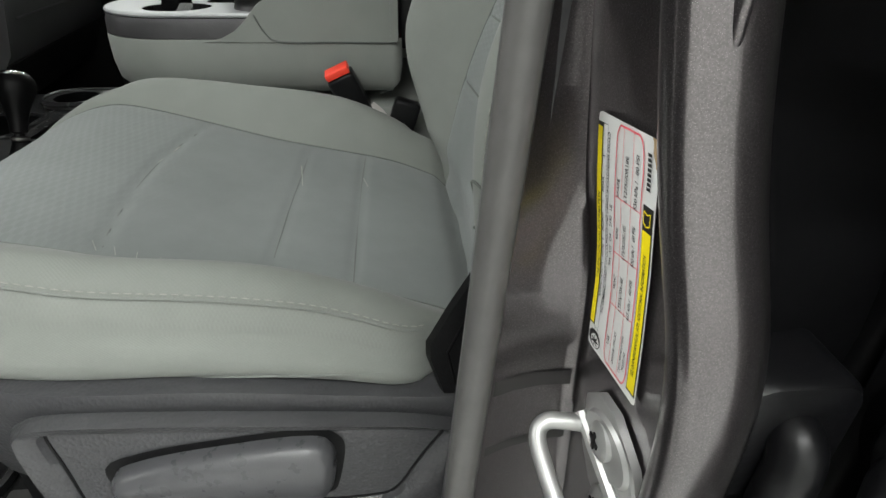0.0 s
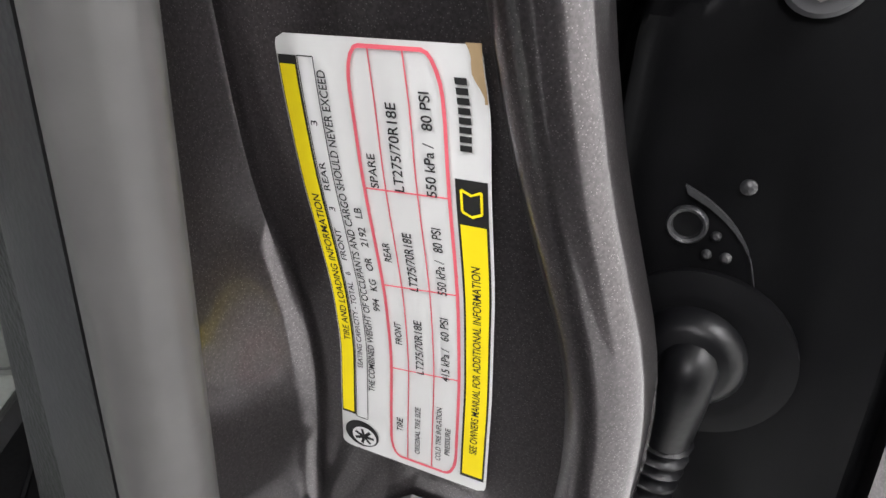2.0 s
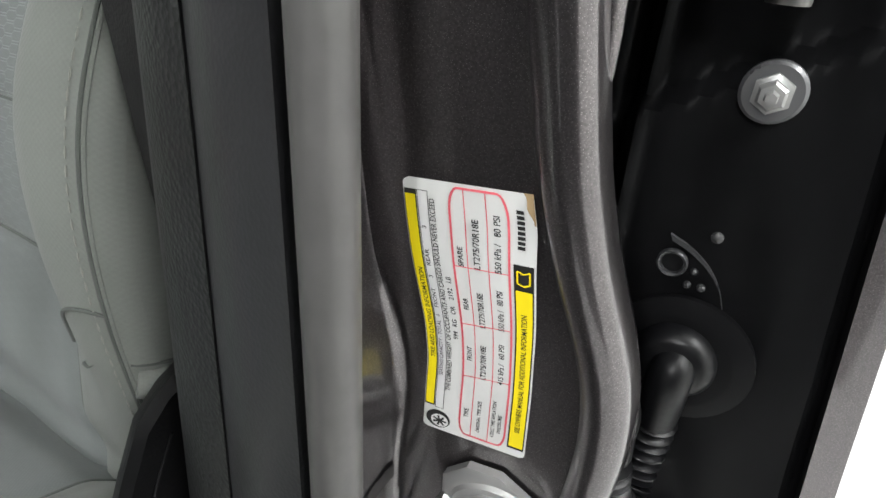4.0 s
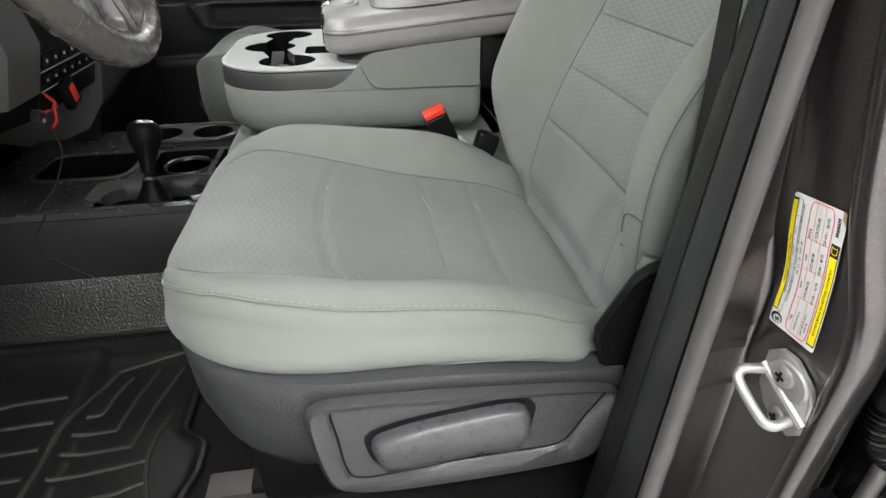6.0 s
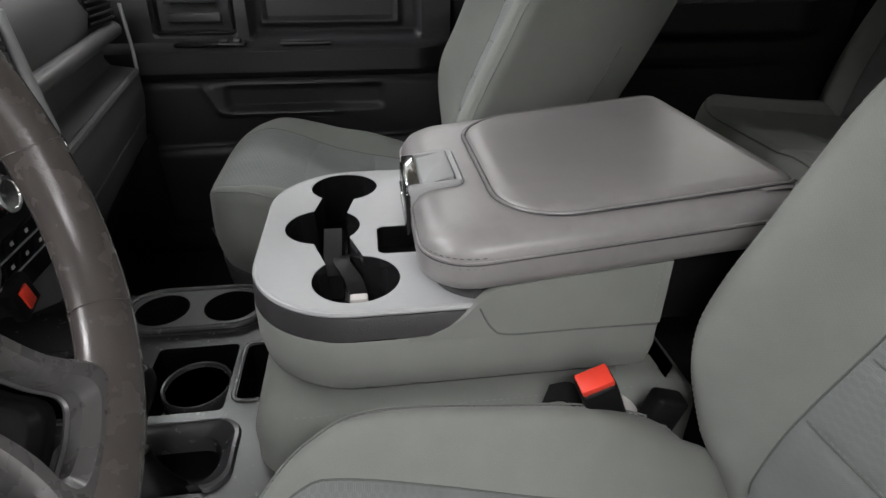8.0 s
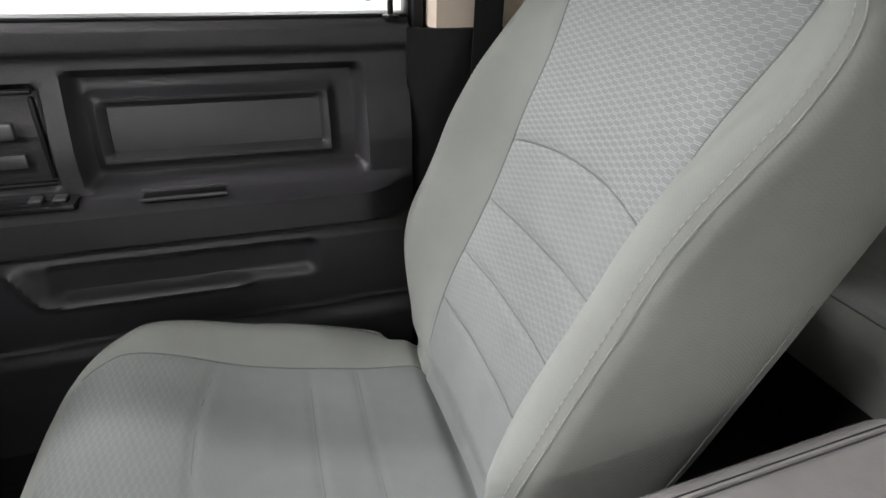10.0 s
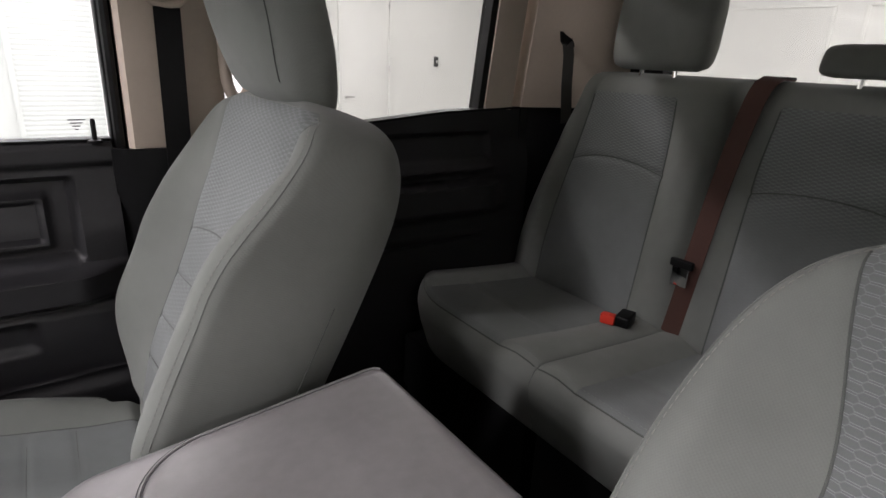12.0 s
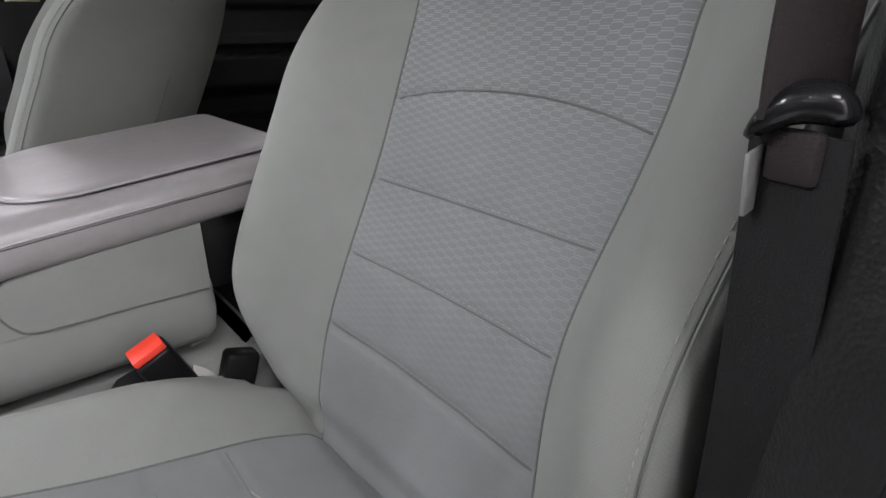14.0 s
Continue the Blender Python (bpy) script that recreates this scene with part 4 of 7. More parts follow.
RIGHT = ((1.2700, -0.8744), (1.2798, -0.8744), (1.3069, -0.8734), (1.3342, -0.8716), (1.3564, -0.8689), (1.3679, -0.8679), (1.3774, -0.8655))


def label_point(u, v, out=0.0):
    """u: 0 at the inner edge, 1 at the outer; v: 0 at the top, 1 at the bottom."""
    za, zb = lerp(1.3752, 1.3776, u), lerp(1.2785, 1.2776, u)
    z = lerp(za, zb, v)
    y = lerp(soft_table(LEFT, z, 0.004), soft_table(RIGHT, z, 0.004), u)
    return Vector((jamb_x(y, z) - 0.0006 - out, y, z))


def label_patch(u0, u1, v0, v1, out, nu=10, nv=24):
    return sheet(nu, nv, lambda a, b: label_point(lerp(u0, u1, a), lerp(v0, v1, b), out))


def label_outline(pts, width, out, closed=True):
    """A printed line along u, v points."""
    res = bmesh.new()
    n = len(pts)
    quads = []
    for i in range(n if closed else n - 1):
        (u0, v0), (u1, v1) = pts[i], pts[(i + 1) % n]
        k = max(1, int(max(abs(u1 - u0), abs(v1 - v0)) / 0.04))
        for s in range(k):
            a = (lerp(u0, u1, s / k), lerp(v0, v1, s / k))
            b = (lerp(u0, u1, (s + 1) / k), lerp(v0, v1, (s + 1) / k))
            p, q = label_point(*a, out), label_point(*b, out)
            side = (q - p).cross(Vector((1, 0, 0)))
            if side.length < 1e-9:
                continue
            side = side.normalized() * (width / 2)
            quads.append((p - side, q - side, q + side, p + side))
    for qd in quads:
        res.faces.new([res.verts.new(p) for p in qd])
    bmesh.ops.remove_doubles(res, verts=res.verts[:], dist=width * 0.45)
    return res


def print_text(body, u, v0, v1, cap):
    """Printed words on the label, reading upwards from v0 to v1; cap: letter height as a share of the label's width."""
    cu = bpy.data.curves.new("words", "FONT")
    cu.body, cu.size, cu.offset = body, 1.0, 0.012
    tmp = bpy.data.objects.new("words", cu)
    scene.collection.objects.link(tmp)
    me = tmp.to_mesh()
    bm = bmesh.new()
    bm.from_mesh(me)
    tmp.to_mesh_clear()
    bpy.data.objects.remove(tmp)
    bpy.data.curves.remove(cu)
    far = max(w.co.x for w in bm.verts)
    for w in bm.verts:
        w.co = label_point(u + cap - w.co.y * cap / 0.70, lerp(v0, v1, w.co.x / far), 0.0005)
    return bm


def bar(u, v0, v1, width):
    """A plain bar in place of a numeral."""
    bm = bmesh.new()
    bm.faces.new([bm.verts.new(label_point(a, b, 0.0005)) for a, b in ((u, v0), (u + width, v0), (u + width, v1), (u, v1))])
    return bm


lab = thing("tyre_placard", (0.1, -0.85, 1.277), "white and yellow tyre information label stuck on the painted jamb", "label")


def film_point(a, b):
    """The label's face with its rounded corners."""
    v = b
    cut = 0.05 * (1 - math.sqrt(max(0.0, 1 - min(1.0, max(0.0, 0.02 - min(v, 1 - v)) / 0.02) ** 2)))
    return label_point(lerp(cut, 1 - cut, a), v)


back_bm = sheet(20, 120, film_point)
part("film", back_bm, M["paper"], lab, "white vinyl label film")
part("black_band", join(label_patch(0.010, 0.105, 0.035, 0.877, 0.0002, 4, 40), label_patch(0.83, 0.985, 0.214, 0.962, 0.0002, 4, 40)), M["ink"], lab)
part("yellow_band", join(label_patch(0.018, 0.098, 0.050, 0.868, 0.0004, 4, 40), label_patch(0.845, 0.975, 0.298, 0.950, 0.0004, 4, 40)), M["yellow"], lab, "yellow printed band")
part("fine_rule", join(label_outline([(0.115, 0.035), (0.195, 0.035), (0.195, 0.88), (0.115, 0.88)], 0.0002, 0.0004)), M["ink"], lab)
part("table_frame", label_outline([(u, v) for u, v in rounded(0.36, 0.80, 0.012, 0.972, 0.07, 5)], 0.0007, 0.0004), M["pink"], lab, "pink printed table frame")
for u in (0.475, 0.64):
    part("table_rule", label_outline([(u, 0.015), (u, 0.968)], 0.0003, 0.0004, False), M["pink"], lab)
for v, w in ((0.26, 0.253), (0.467, 0.451), (0.685, 0.666)):
    part("table_rule", label_outline([(0.36, v), (0.80, w)], 0.0003, 0.0004, False), M["pink"], lab)
words = [print_text(*w) for w in (
    ("TIRE AND LOADING INFORMATION", 0.045, 0.640, 0.291, 0.042),
    ("SEATING CAPACITY - TOTAL   6", 0.13, 0.714, 0.455, 0.034),
    ("FRONT      3", 0.13, 0.429, 0.312, 0.034),
    ("REAR          3", 0.13, 0.280, 0.145, 0.034),
    ("THE COMBINED WEIGHT OF OCCUPANTS AND CARGO SHOULD NEVER EXCEED", 0.205, 0.778, 0.056, 0.042),
    ("994   KG   OR    2192   LB", 0.275, 0.538, 0.304, 0.042),
    ("TIRE", 0.4, 0.880, 0.836, 0.042),
    ("FRONT", 0.4, 0.612, 0.553, 0.042),
    ("REAR", 0.4, 0.410, 0.367, 0.042),
    ("SPARE", 0.4, 0.257, 0.192, 0.042),
    ("ORIGINAL TIRE SIZE", 0.525, 0.939, 0.783, 0.034),
    ("LT275/70R18E", 0.525, 0.680, 0.536, 0.05),
    ("LT275/70R18E", 0.525, 0.465, 0.338, 0.05),
    ("LT275/70R18E", 0.525, 0.257, 0.098, 0.05),
    ("COLD TIRE INFLATION", 0.665, 0.936, 0.761, 0.034),
    ("PRESSURE", 0.725, 0.908, 0.819, 0.034),
    ("415 kPa /   60 PSI", 0.69, 0.678, 0.512, 0.05),
    ("550 kPa /   80 PSI", 0.69, 0.459, 0.315, 0.05),
    ("550 kPa /   80 PSI", 0.69, 0.256, 0.075, 0.05),
    ("SEE OWNERS MANUAL FOR ADDITIONAL INFORMATION", 0.885, 0.874, 0.379, 0.046),
)]
for w in words:
    part("printed_line", w, M["ink"], lab)
for i in range(8):
    part("number_bar", bar(0.865, 0.048 + 0.0151 * i, 0.0586 + 0.0151 * i, 0.055), M["ink"], lab)
tyre = part("tyre_icon", sheet(36, 2, lambda a, b: label_point(0.150 + 0.120 * b * math.cos(2 * math.pi * a), 0.938 + 0.045 * b * math.sin(2 * math.pi * a), 0.0004)), M["ink"], lab, "black printed tyre symbol")
part("wheel_disc", sheet(36, 2, lambda a, b: label_point(0.168 + 0.086 * b * math.cos(2 * math.pi * a), 0.944 + 0.032 * b * math.sin(2 * math.pi * a), 0.0005)), M["paper"], tyre)
for i in range(7):
    a = 2 * math.pi * i / 7
    part("spoke_mark", label_outline([(0.168, 0.944), (0.168 + 0.070 * math.cos(a), 0.944 + 0.026 * math.sin(a))], 0.0008, 0.0006, False), M["ink"], tyre)
part("book_icon", label_outline([(0.862, 0.232), (0.862, 0.272), (0.91, 0.280), (0.958, 0.272), (0.958, 0.232), (0.91, 0.240)], 0.0005, 0.0006), M["yellow"], lab, "yellow printed book symbol")
part("torn_corner", sheet(2, 8, lambda a, b: label_point(lerp(lerp(0.93, 0.985, b) + 0.010 * math.sin(9 * b), 1.002, a), lerp(-0.003, 0.085, b), 0.0006)), M["brown"], lab, "torn brown corner")

# ---- rear door on the driver side: its front end, hinges and wiring ----
rd = thing("door_4", (0.2, -0.9, 0.7), "closed rear driver-side door, its black front edge with hinges showing", "door", "", "structure")
def door_edge(z):
    """Outer edge of the rear door's front end."""
    return -0.957 - 0.15 * (1.352 - z) if z < 1.40 else -0.950 + 0.10 * (z - 1.40)


def door_front(u, v):
    z = lerp(0.66, 1.66, v)
    y = lerp(-0.850, door_edge(z), u)
    x = 0.199 + 0.009 * smooth(z + 0.52 * (y + 0.87) - 1.379, -0.004, 0.004) + 0.003 * noise.noise((u * 5, v * 16, 3.1))
    x += 0.006 * bell(u, 0.10, 0.03) - 0.004 * bell(u, 0.17, 0.03) + 0.010 * smooth(u, 0.93, 1.0)
    return (x, y, z)


part("door_end", sheet(60, 240, door_front, None, (0.03, 0, 0)), M["dark"], rd, "near-black door end with pressed crease")
part("door_outer", loft([[(0.196, door_edge(z) + 0.001, z), (0.200, door_edge(z) - 0.012, z), (1.0, door_edge(z) - 0.014, z), (1.0, door_edge(z), z)] for z in (0.66, 0.9, 1.2, 1.35, 1.4, 1.5, 1.66)]), M["paint"], rd, "dark metallic painted outer skin")
part("door_card", box(0.23, 1.0, -0.88, -0.85, 0.9, 1.66, 0.01), M["plastic"], rd)
# unseen pane, darkened to keep lamp light off the rear bench
part("pane", box(0.24, 0.98, -0.905, -0.901, 1.66, 2.08), M["light_cut"], rd, "rear side glass, darkened to dim the bench")
cap_bolt = part("washer", lathe([(0.0108, 0), (0.0108, 0.003), (0.0096, 0.0042), (0.007, 0.0042)], (0.197, -0.9095, 1.3915), (-1, 0, 0), 28), M["dark_silver"], rd, "grey plastic washer")
part("bolt_head", lathe([(0.0070, 0.004), (0.0070, 0.006), (0.0052, 0.0065), (0.0052, 0.010), (0.0042, 0.011), (0.0025, 0.011), (0.002, 0.015), (0.0, 0.015)], (0.197, -0.9095, 1.3915), (-1, 0, 0), 6), M["zinc"], cap_bolt)
part("collar", lathe([(0.0062, 0.0), (0.0062, 0.0018), (0.0056, 0.0026), (0.0046, 0.0022), (0.0042, 0.0)], (0.1945, -0.8955, 1.3188), (-1, 0, 0), 24), M["plastic_mid"], rd, "grey ring round a bolt hole")
part("bolt_hole", lathe([(0.0043, 0.0005), (0.0, 0.0006)], (0.1945, -0.8955, 1.3188), (-1, 0, 0), 20), M["black"], rd)
part("boot_flange", lathe([(0.031, 0.0), (0.031, 0.003), (0.024, 0.005), (0.022, 0.0052)], (0.194, -0.909, 1.275), (-1, 0, 0), 36), M["dark"], rd, "round rubber grommet")
part("boot_collar", lathe([(0.0175, 0.004), (0.0175, 0.009), (0.0150, 0.0125), (0.0125, 0.014)], (0.194, -0.908, 1.277), (-1, 0, 0), 30), M["boot"], rd)
part("reinforcement", strip(curve([(0.1935, -0.8925, 1.3300), (0.1935, -0.9005, 1.3268), (0.1935, -0.9085, 1.3215), (0.1935, -0.9150, 1.3140), (0.1935, -0.9185, 1.3060)], 16), 0.0030, (0, 0.5, 1), 0.0016), M["plastic_mid"], rd, "grey curved reinforcement lip")
for y, z, r in ((-0.9035, 1.3105, 0.0016), (-0.9090, 1.3110, 0.0018), (-0.9045, 1.3172, 0.0016), (-0.9085, 1.3345, 0.0024)):
    part("screw", lathe([(r, 0.0), (r, 0.0008), (r * 0.5, 0.0018), (0.0, 0.0019)], (0.1945, y, z), (-1, 0, 0), 12), M["plastic_mid"], rd)
for y, z in ((-0.9395, 1.3605), (-0.9390, 1.3500)):
    part("pressed_dimple", sweep([(0.2035, y + 0.0048 * math.cos(q), z + 0.0042 * math.sin(q)) for q in (radians(200 + 14 * i) for i in range(12))], 0.0006, 6), M["plastic_mid"], rd)

boot = thing("wiring_boot", (0.16, -0.88, 1.2), "black corrugated rubber wiring boot between pillar and rear door", "wiring boot")
plug_o = rounded(0.131, 0.179, 1.238, 1.298, (0.010, 0.012, 0.014, 0.010), 6)
part("plug_body", loft([[(x, y, z) for x, z in o] for o, y in ((plug_o, -0.850), (plug_o, -0.884), (inset(plug_o, 0.002), -0.887), (inset(plug_o, 0.008), -0.888))]), M["boot"], boot)
part("plug_elbow", sweep(curve([(0.156, -0.880, 1.275), (0.156, -0.889, 1.274), (0.155, -0.894, 1.267), (0.154, -0.895, 1.255), (0.153, -0.896, 1.244)], 16), 0.0100, 14), M["boot"], boot)
path = curve([(0.153, -0.896, 1.250), (0.152, -0.898, 1.235), (0.155, -0.901, 1.218), (0.163, -0.905, 1.204), (0.173, -0.907, 1.200), (0.182, -0.908, 1.209), (0.187, -0.909, 1.232), (0.186, -0.909, 1.258), (0.186, -0.908, 1.275)], 220)


def ribs(f):
    return 0.0080 if f < 0.06 or f > 0.80 else 0.0088 + 0.0020 * math.cos(2 * math.pi * f * 34)


part("corrugated_tube", sweep(path, ribs, 14), M["boot"], boot)
part("elbow", sweep(curve([(0.194, -0.908, 1.277), (0.184, -0.909, 1.278), (0.181, -0.909, 1.268), (0.1855, -0.909, 1.245)], 14), 0.0095, 14), M["boot"], boot)
for z, low in ((1.433, False), (1.105, True)):
    hg = part("hinge", box(0.1425, 0.1495, -0.873, -0.846, z + 0.001, z + 0.085, 0.003), M["gloss_black"], rd, "black steel hinge leaf on the pillar")
    part("leaf_lip", box(0.128, 0.1495, -0.876, -0.846, z - 0.005, z + 0.002, 0.002), M["gloss_black"], hg)
    part("door_leaf", box(0.186, 0.193, -0.915, -0.868, z - 0.006, z + 0.085, 0.003), M["gloss_black"], hg)
    part("knuckle", box(0.150, 0.186, -0.911, -0.866, z - 0.008, z + 0.008, 0.005), M["gloss_black"], hg)
    part("hinge_pin", lathe([(0.006, -0.012), (0.006, 0.09)], (0.166, -0.905, z), seg=12), M["steel"], hg)
    for dz in (0.020, 0.062):
        part("bolt", lathe([(0.0115, 0), (0.0115, 0.002), (0.0080, 0.0022), (0.0080, 0.0075), (0.0060, 0.0085), (0, 0.0085)], (0.1425, -0.858, z + dz), (-1, 0, 0), 6), M["steel"], hg)
bolt_low = thing("check_bolt", (0.165, -0.905, 1.16), "plated bolt with grey plastic washer on the rear door edge", "bolt")
part("washer", lathe([(0.0115, 0), (0.0115, 0.004), (0.0095, 0.006)], (0.192, -0.925, 1.166), (-1, 0, 0), 24), M["plastic_mid"], bolt_low)
part("bolt_head", lathe([(0.007, 0.004), (0.007, 0.011), (0.0, 0.012)], (0.192, -0.925, 1.166), (-1, 0, 0), 6), M["zinc"], bolt_low)
# the jamb leans a little in the cab: set pillar, striker, placard, rear door and wiring over together
LEAN = Matrix.Translation((0.0960, -0.8511, 1.3320)) @ Matrix.Rotation(radians(2.0), 4, "X") @ Matrix.Translation((-0.0933, 0.8526, -1.3255))
for e in (pil, st, lab, rd, boot, bolt_low):
    moved(e, LEAN)
# body of the rear pillar on the driver side, closing the cab
structure("pillar_c_left", box(1.0, 1.36, -0.93, -0.80, 0.66, HEAD_Z, 0.02), M["beige"], "driver-side rear pillar with beige trim", "pillar")
structure("bed_front", box(1.42, 1.48, -0.93, 0.93, 0.66, 1.55), M["paint"], "dark painted front panel of the cargo bed", "wall")

# ---- seats ----
def split_loft(rings, uvs, fades, pick, names, mats, parent, labels):
    """A lofted skin (open rings), cut into parts by pick(row, column); each carries uv and fade layers."""
    nr, nc = len(rings), len(rings[0])
    made = []
    for which, (name, mat, label) in enumerate(zip(names, mats, labels)):
        bm = bmesh.new()
        uv, fd = bm.loops.layers.uv.new("UVMap"), bm.loops.layers.uv.new("fade")
        vs = {}
        for r in range(nr - 1):
            for c in range(nc - 1):
                if pick(r, c) != which:
                    continue
                quad = [(r, c), (r, c + 1), (r + 1, c + 1), (r + 1, c)]
                for k in quad:
                    if k not in vs:
                        vs[k] = bm.verts.new(rings[k[0]][k[1]])
                f = bm.faces.new([vs[k] for k in quad])
                for l, k in zip(f.loops, quad):
                    l[uv].uv = uvs[k[0]][k[1]]
                    l[fd].uv = (fades[k[0]][k[1]], 0)
        made.append(part(name, bm, mat, parent, label, 70))
    return made


def spread(a, b, n):
    return [lerp(a, b, i / n) for i in range(n + 1)]


CUSHION_SEAMS = ((0.322, 0.75), (0.182, 0.15), (0.112, 0.1))     # place forward of the crease, curvature


def panel_mid(t):
    """The back panel sits a little inboard of the middle."""
    return 0.010 - 0.007 * bell(t, 0.40, 0.12)


BACK_SEAMS = ((0.108, 0.0), (0.190, 0.0), (0.270, 0.0), (0.372, 0.9))


class Seat:
    """A front bucket seat. x0, yc, z0: the middle of the crease between cushion and back; ib: +1 where inboard is +y."""

    def __init__(self, name, x0, yc, z0, ib, lean, label, drop=0.0):
        self.x0, self.yc, self.z0, self.ib, self.drop = x0, yc, z0, ib, drop
        self.up = Vector((math.sin(radians(lean)), 0, math.cos(radians(lean))))
        self.fw = Vector((-math.cos(radians(lean)), 0, math.sin(radians(lean))))
        self.e = thing(name, (x0 - 0.2, yc, CAB_FLOOR), label, "car seat", "front seats")

    # cushion: l runs forward from the crease, s across (positive inboard)
    def cush_half(self, l):
        if l < 0.27:
            q = min(1.0, max(0.0, (0.085 - l) / 0.035))               # rounded rear corner
            return 0.248 - 0.020 * (1 - math.sqrt(1 - q * q))
        f = min(1.0, (l - 0.26) / 0.2405)
        return max(0.004, 0.248 * (1 - f ** 2.9) ** (1 / 2.7))

    def cush_panel(self, l):
        return min(0.158 + 0.012 * smooth(l, 0.1, 0.4), self.cush_half(l) * 0.78)

    def cush_top(self, l, s):
        w, p = self.cush_half(l), self.cush_panel(l)
        z = -0.026 + 0.135 * (1 - math.exp(-max(0.0, l) / 0.25)) - self.drop * smooth(l, -0.05, 0.10) * (1 - 0.6 * smooth(l, 0.25, 0.40))
        a = abs(s)
        sunk = 0.021 * bell(l, 0.22, 0.14)
        hill = 0.026 if s > 0 else 0.016
        z += (hill * (0.4 + 0.6 * smooth(l, 0.02, 0.2)) + sunk) * smooth(a, p - 0.01, p + 0.055) - sunk
        z -= 0.005 * (1 - (min(a, p) / p) ** 2) * bell(l, 0.2, 0.2)
        z += (0.0 if self.drop else 0.018) * smooth(a, p, p + 0.06) * smooth(l, 0.30, 0.10)
        er = min(0.024 + 0.016 * smooth(l, 0.05, 0.2), 0.5 * w)
        if a > w - er:
            q = (a - (w - er)) / er
            z -= er * (1 - math.sqrt(max(0.0, 1 - q * q)))
        z -= 0.0035 * bell(a, p, 0.0045)
        if a < p:
            for c, curv in CUSHION_SEAMS:
                z -= (0.0022 if c < 0.2 else 0.003) * bell(l, c - curv * s * s, 0.004)
        z -= 0.012 * smooth(l, 0.022, -0.005)
        f = (l - 0.388) / 0.1125
        if f > 0:
            z -= 0.075 * (1 - math.sqrt(max(0.0, 1 - min(1.0, f) ** 2)))
        z += 0.0018 * noise.noise((l * 14, s * 14 + self.ib * 7, 2.2))
        return z

    def cush_base(self, l):
        f = min(1.0, max(0.0, (l - 0.41) / 0.0905))
        return -0.027 - 3.2 * self.drop + 0.018 * smooth(l, 0.0, 0.25) + 0.020 * (1 - math.sqrt(1 - f * f))

    def pt(self, l, s, z):
        return (self.x0 - l, self.yc + self.ib * s, self.z0 + z)

    def crease(self, l, f):
        """Slack cloth along the cushion's side: shallow slanting folds."""
        return 0.0045 * math.sin(math.pi * min(1.0, f)) * noise.noise((l * 7 - f * 0.8, f * 3.5 + l * 5, 4.4 + self.ib))

    def cushion(self):
        ls = spread(-0.06, 0.375, 74) + [0.375 + 0.125 * math.sin(math.pi / 2 * k / 26) for k in range(1, 27)]
        rings, uvs, fades = [], [], []
        nb, npn = 18, 44
        for l in ls:
            w, p = self.cush_half(l), self.cush_panel(l)
            ss = [-w + (w - p) * (1 - math.cos(math.pi / 2 * k / nb)) for k in range(nb)] + spread(-p, p, npn) + [p + (w - p) * math.sin(math.pi / 2 * k / nb) for k in range(1, nb + 1)]
            ring, uv, fade = [], [], []
            low = self.cush_base(l)
            ztop = max(self.cush_top(l, -w), low + 0.012)
            for k in range(7):                                            # outer side
                f = k / 7
                z = lerp(low, ztop, f)
                ring.append(self.pt(l, -(w + 0.010 * math.sin(math.pi * f) - 0.012 * (1 - f) ** 3 + self.crease(l, f)), z))
                uv.append((-w - 0.07 * (1 - f), l)), fade.append(0)
            for s in ss:
                ring.append(self.pt(l, s, self.cush_top(l, s)))
                uv.append((s, l)), fade.append(smooth(l, 0.27, 0.39) * 0.30 + 0.015)
            ztop = max(self.cush_top(l, w), low + 0.012)
            for k in range(1, 8):
                f = 1 - k / 7
                z = lerp(low, ztop, f)
                ring.append(self.pt(l, w + 0.010 * math.sin(math.pi * f) - 0.012 * (1 - f) ** 3, z))
                uv.append((w + 0.07 * (1 - f), l)), fade.append(0)
            rings.append(ring), uvs.append(uv), fades.append(fade)
        c0, c1 = 7 + nb, 7 + nb + npn
        split_loft(rings, uvs, fades, lambda r, c: 1 if c0 <= c < c1 and ls[r] < 0.465 else 0, ("cushion", "cushion_panel"), (M["cloth"], M["panel"]), self.e,
                   ("grey-green cloth seat cushion with bolsters", "embossed grey cloth cushion centre"))
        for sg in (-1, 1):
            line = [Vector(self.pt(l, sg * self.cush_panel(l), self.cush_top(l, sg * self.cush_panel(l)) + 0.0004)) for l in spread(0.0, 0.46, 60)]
            part("panel_seam", sweep(line, 0.0011, 6), M["cloth_shaded"], self.e)
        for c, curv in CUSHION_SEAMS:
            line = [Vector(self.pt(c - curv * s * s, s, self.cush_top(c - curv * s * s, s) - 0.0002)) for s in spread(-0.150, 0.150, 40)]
            part("cross_seam", sweep(line, 0.0008, 6), M["cloth_shaded"], self.e)
        def flank(l, f):
            w, low = self.cush_half(l), self.cush_base(l)
            return Vector(self.pt(l, -(w + 0.010 * math.sin(math.pi * f) - 0.012 * (1 - f) ** 3 + self.crease(l, f) + 0.0002), lerp(low, max(self.cush_top(l, -w), low + 0.012), f)))
        part("slack_fold", sweep([flank(lerp(0.235, 0.080, f), 0.10 + 0.62 * f ** 1.4) for f in spread(0, 1, 24)], lambda f: 0.0012 * math.sin(math.pi * min(0.97, 0.05 + f)), 6), M["cloth"], self.e)
        # piping with stitches along the top edge, both sides and the front corners
        for sg in (-1, 1):
            path = []
            for l in spread(0.055, 0.488, 76):
                w = self.cush_half(l)
                s = sg * (w - min(0.010, 0.2 * w))
                path.append(Vector(self.pt(l, s, self.cush_top(l, s) + 0.0006)))
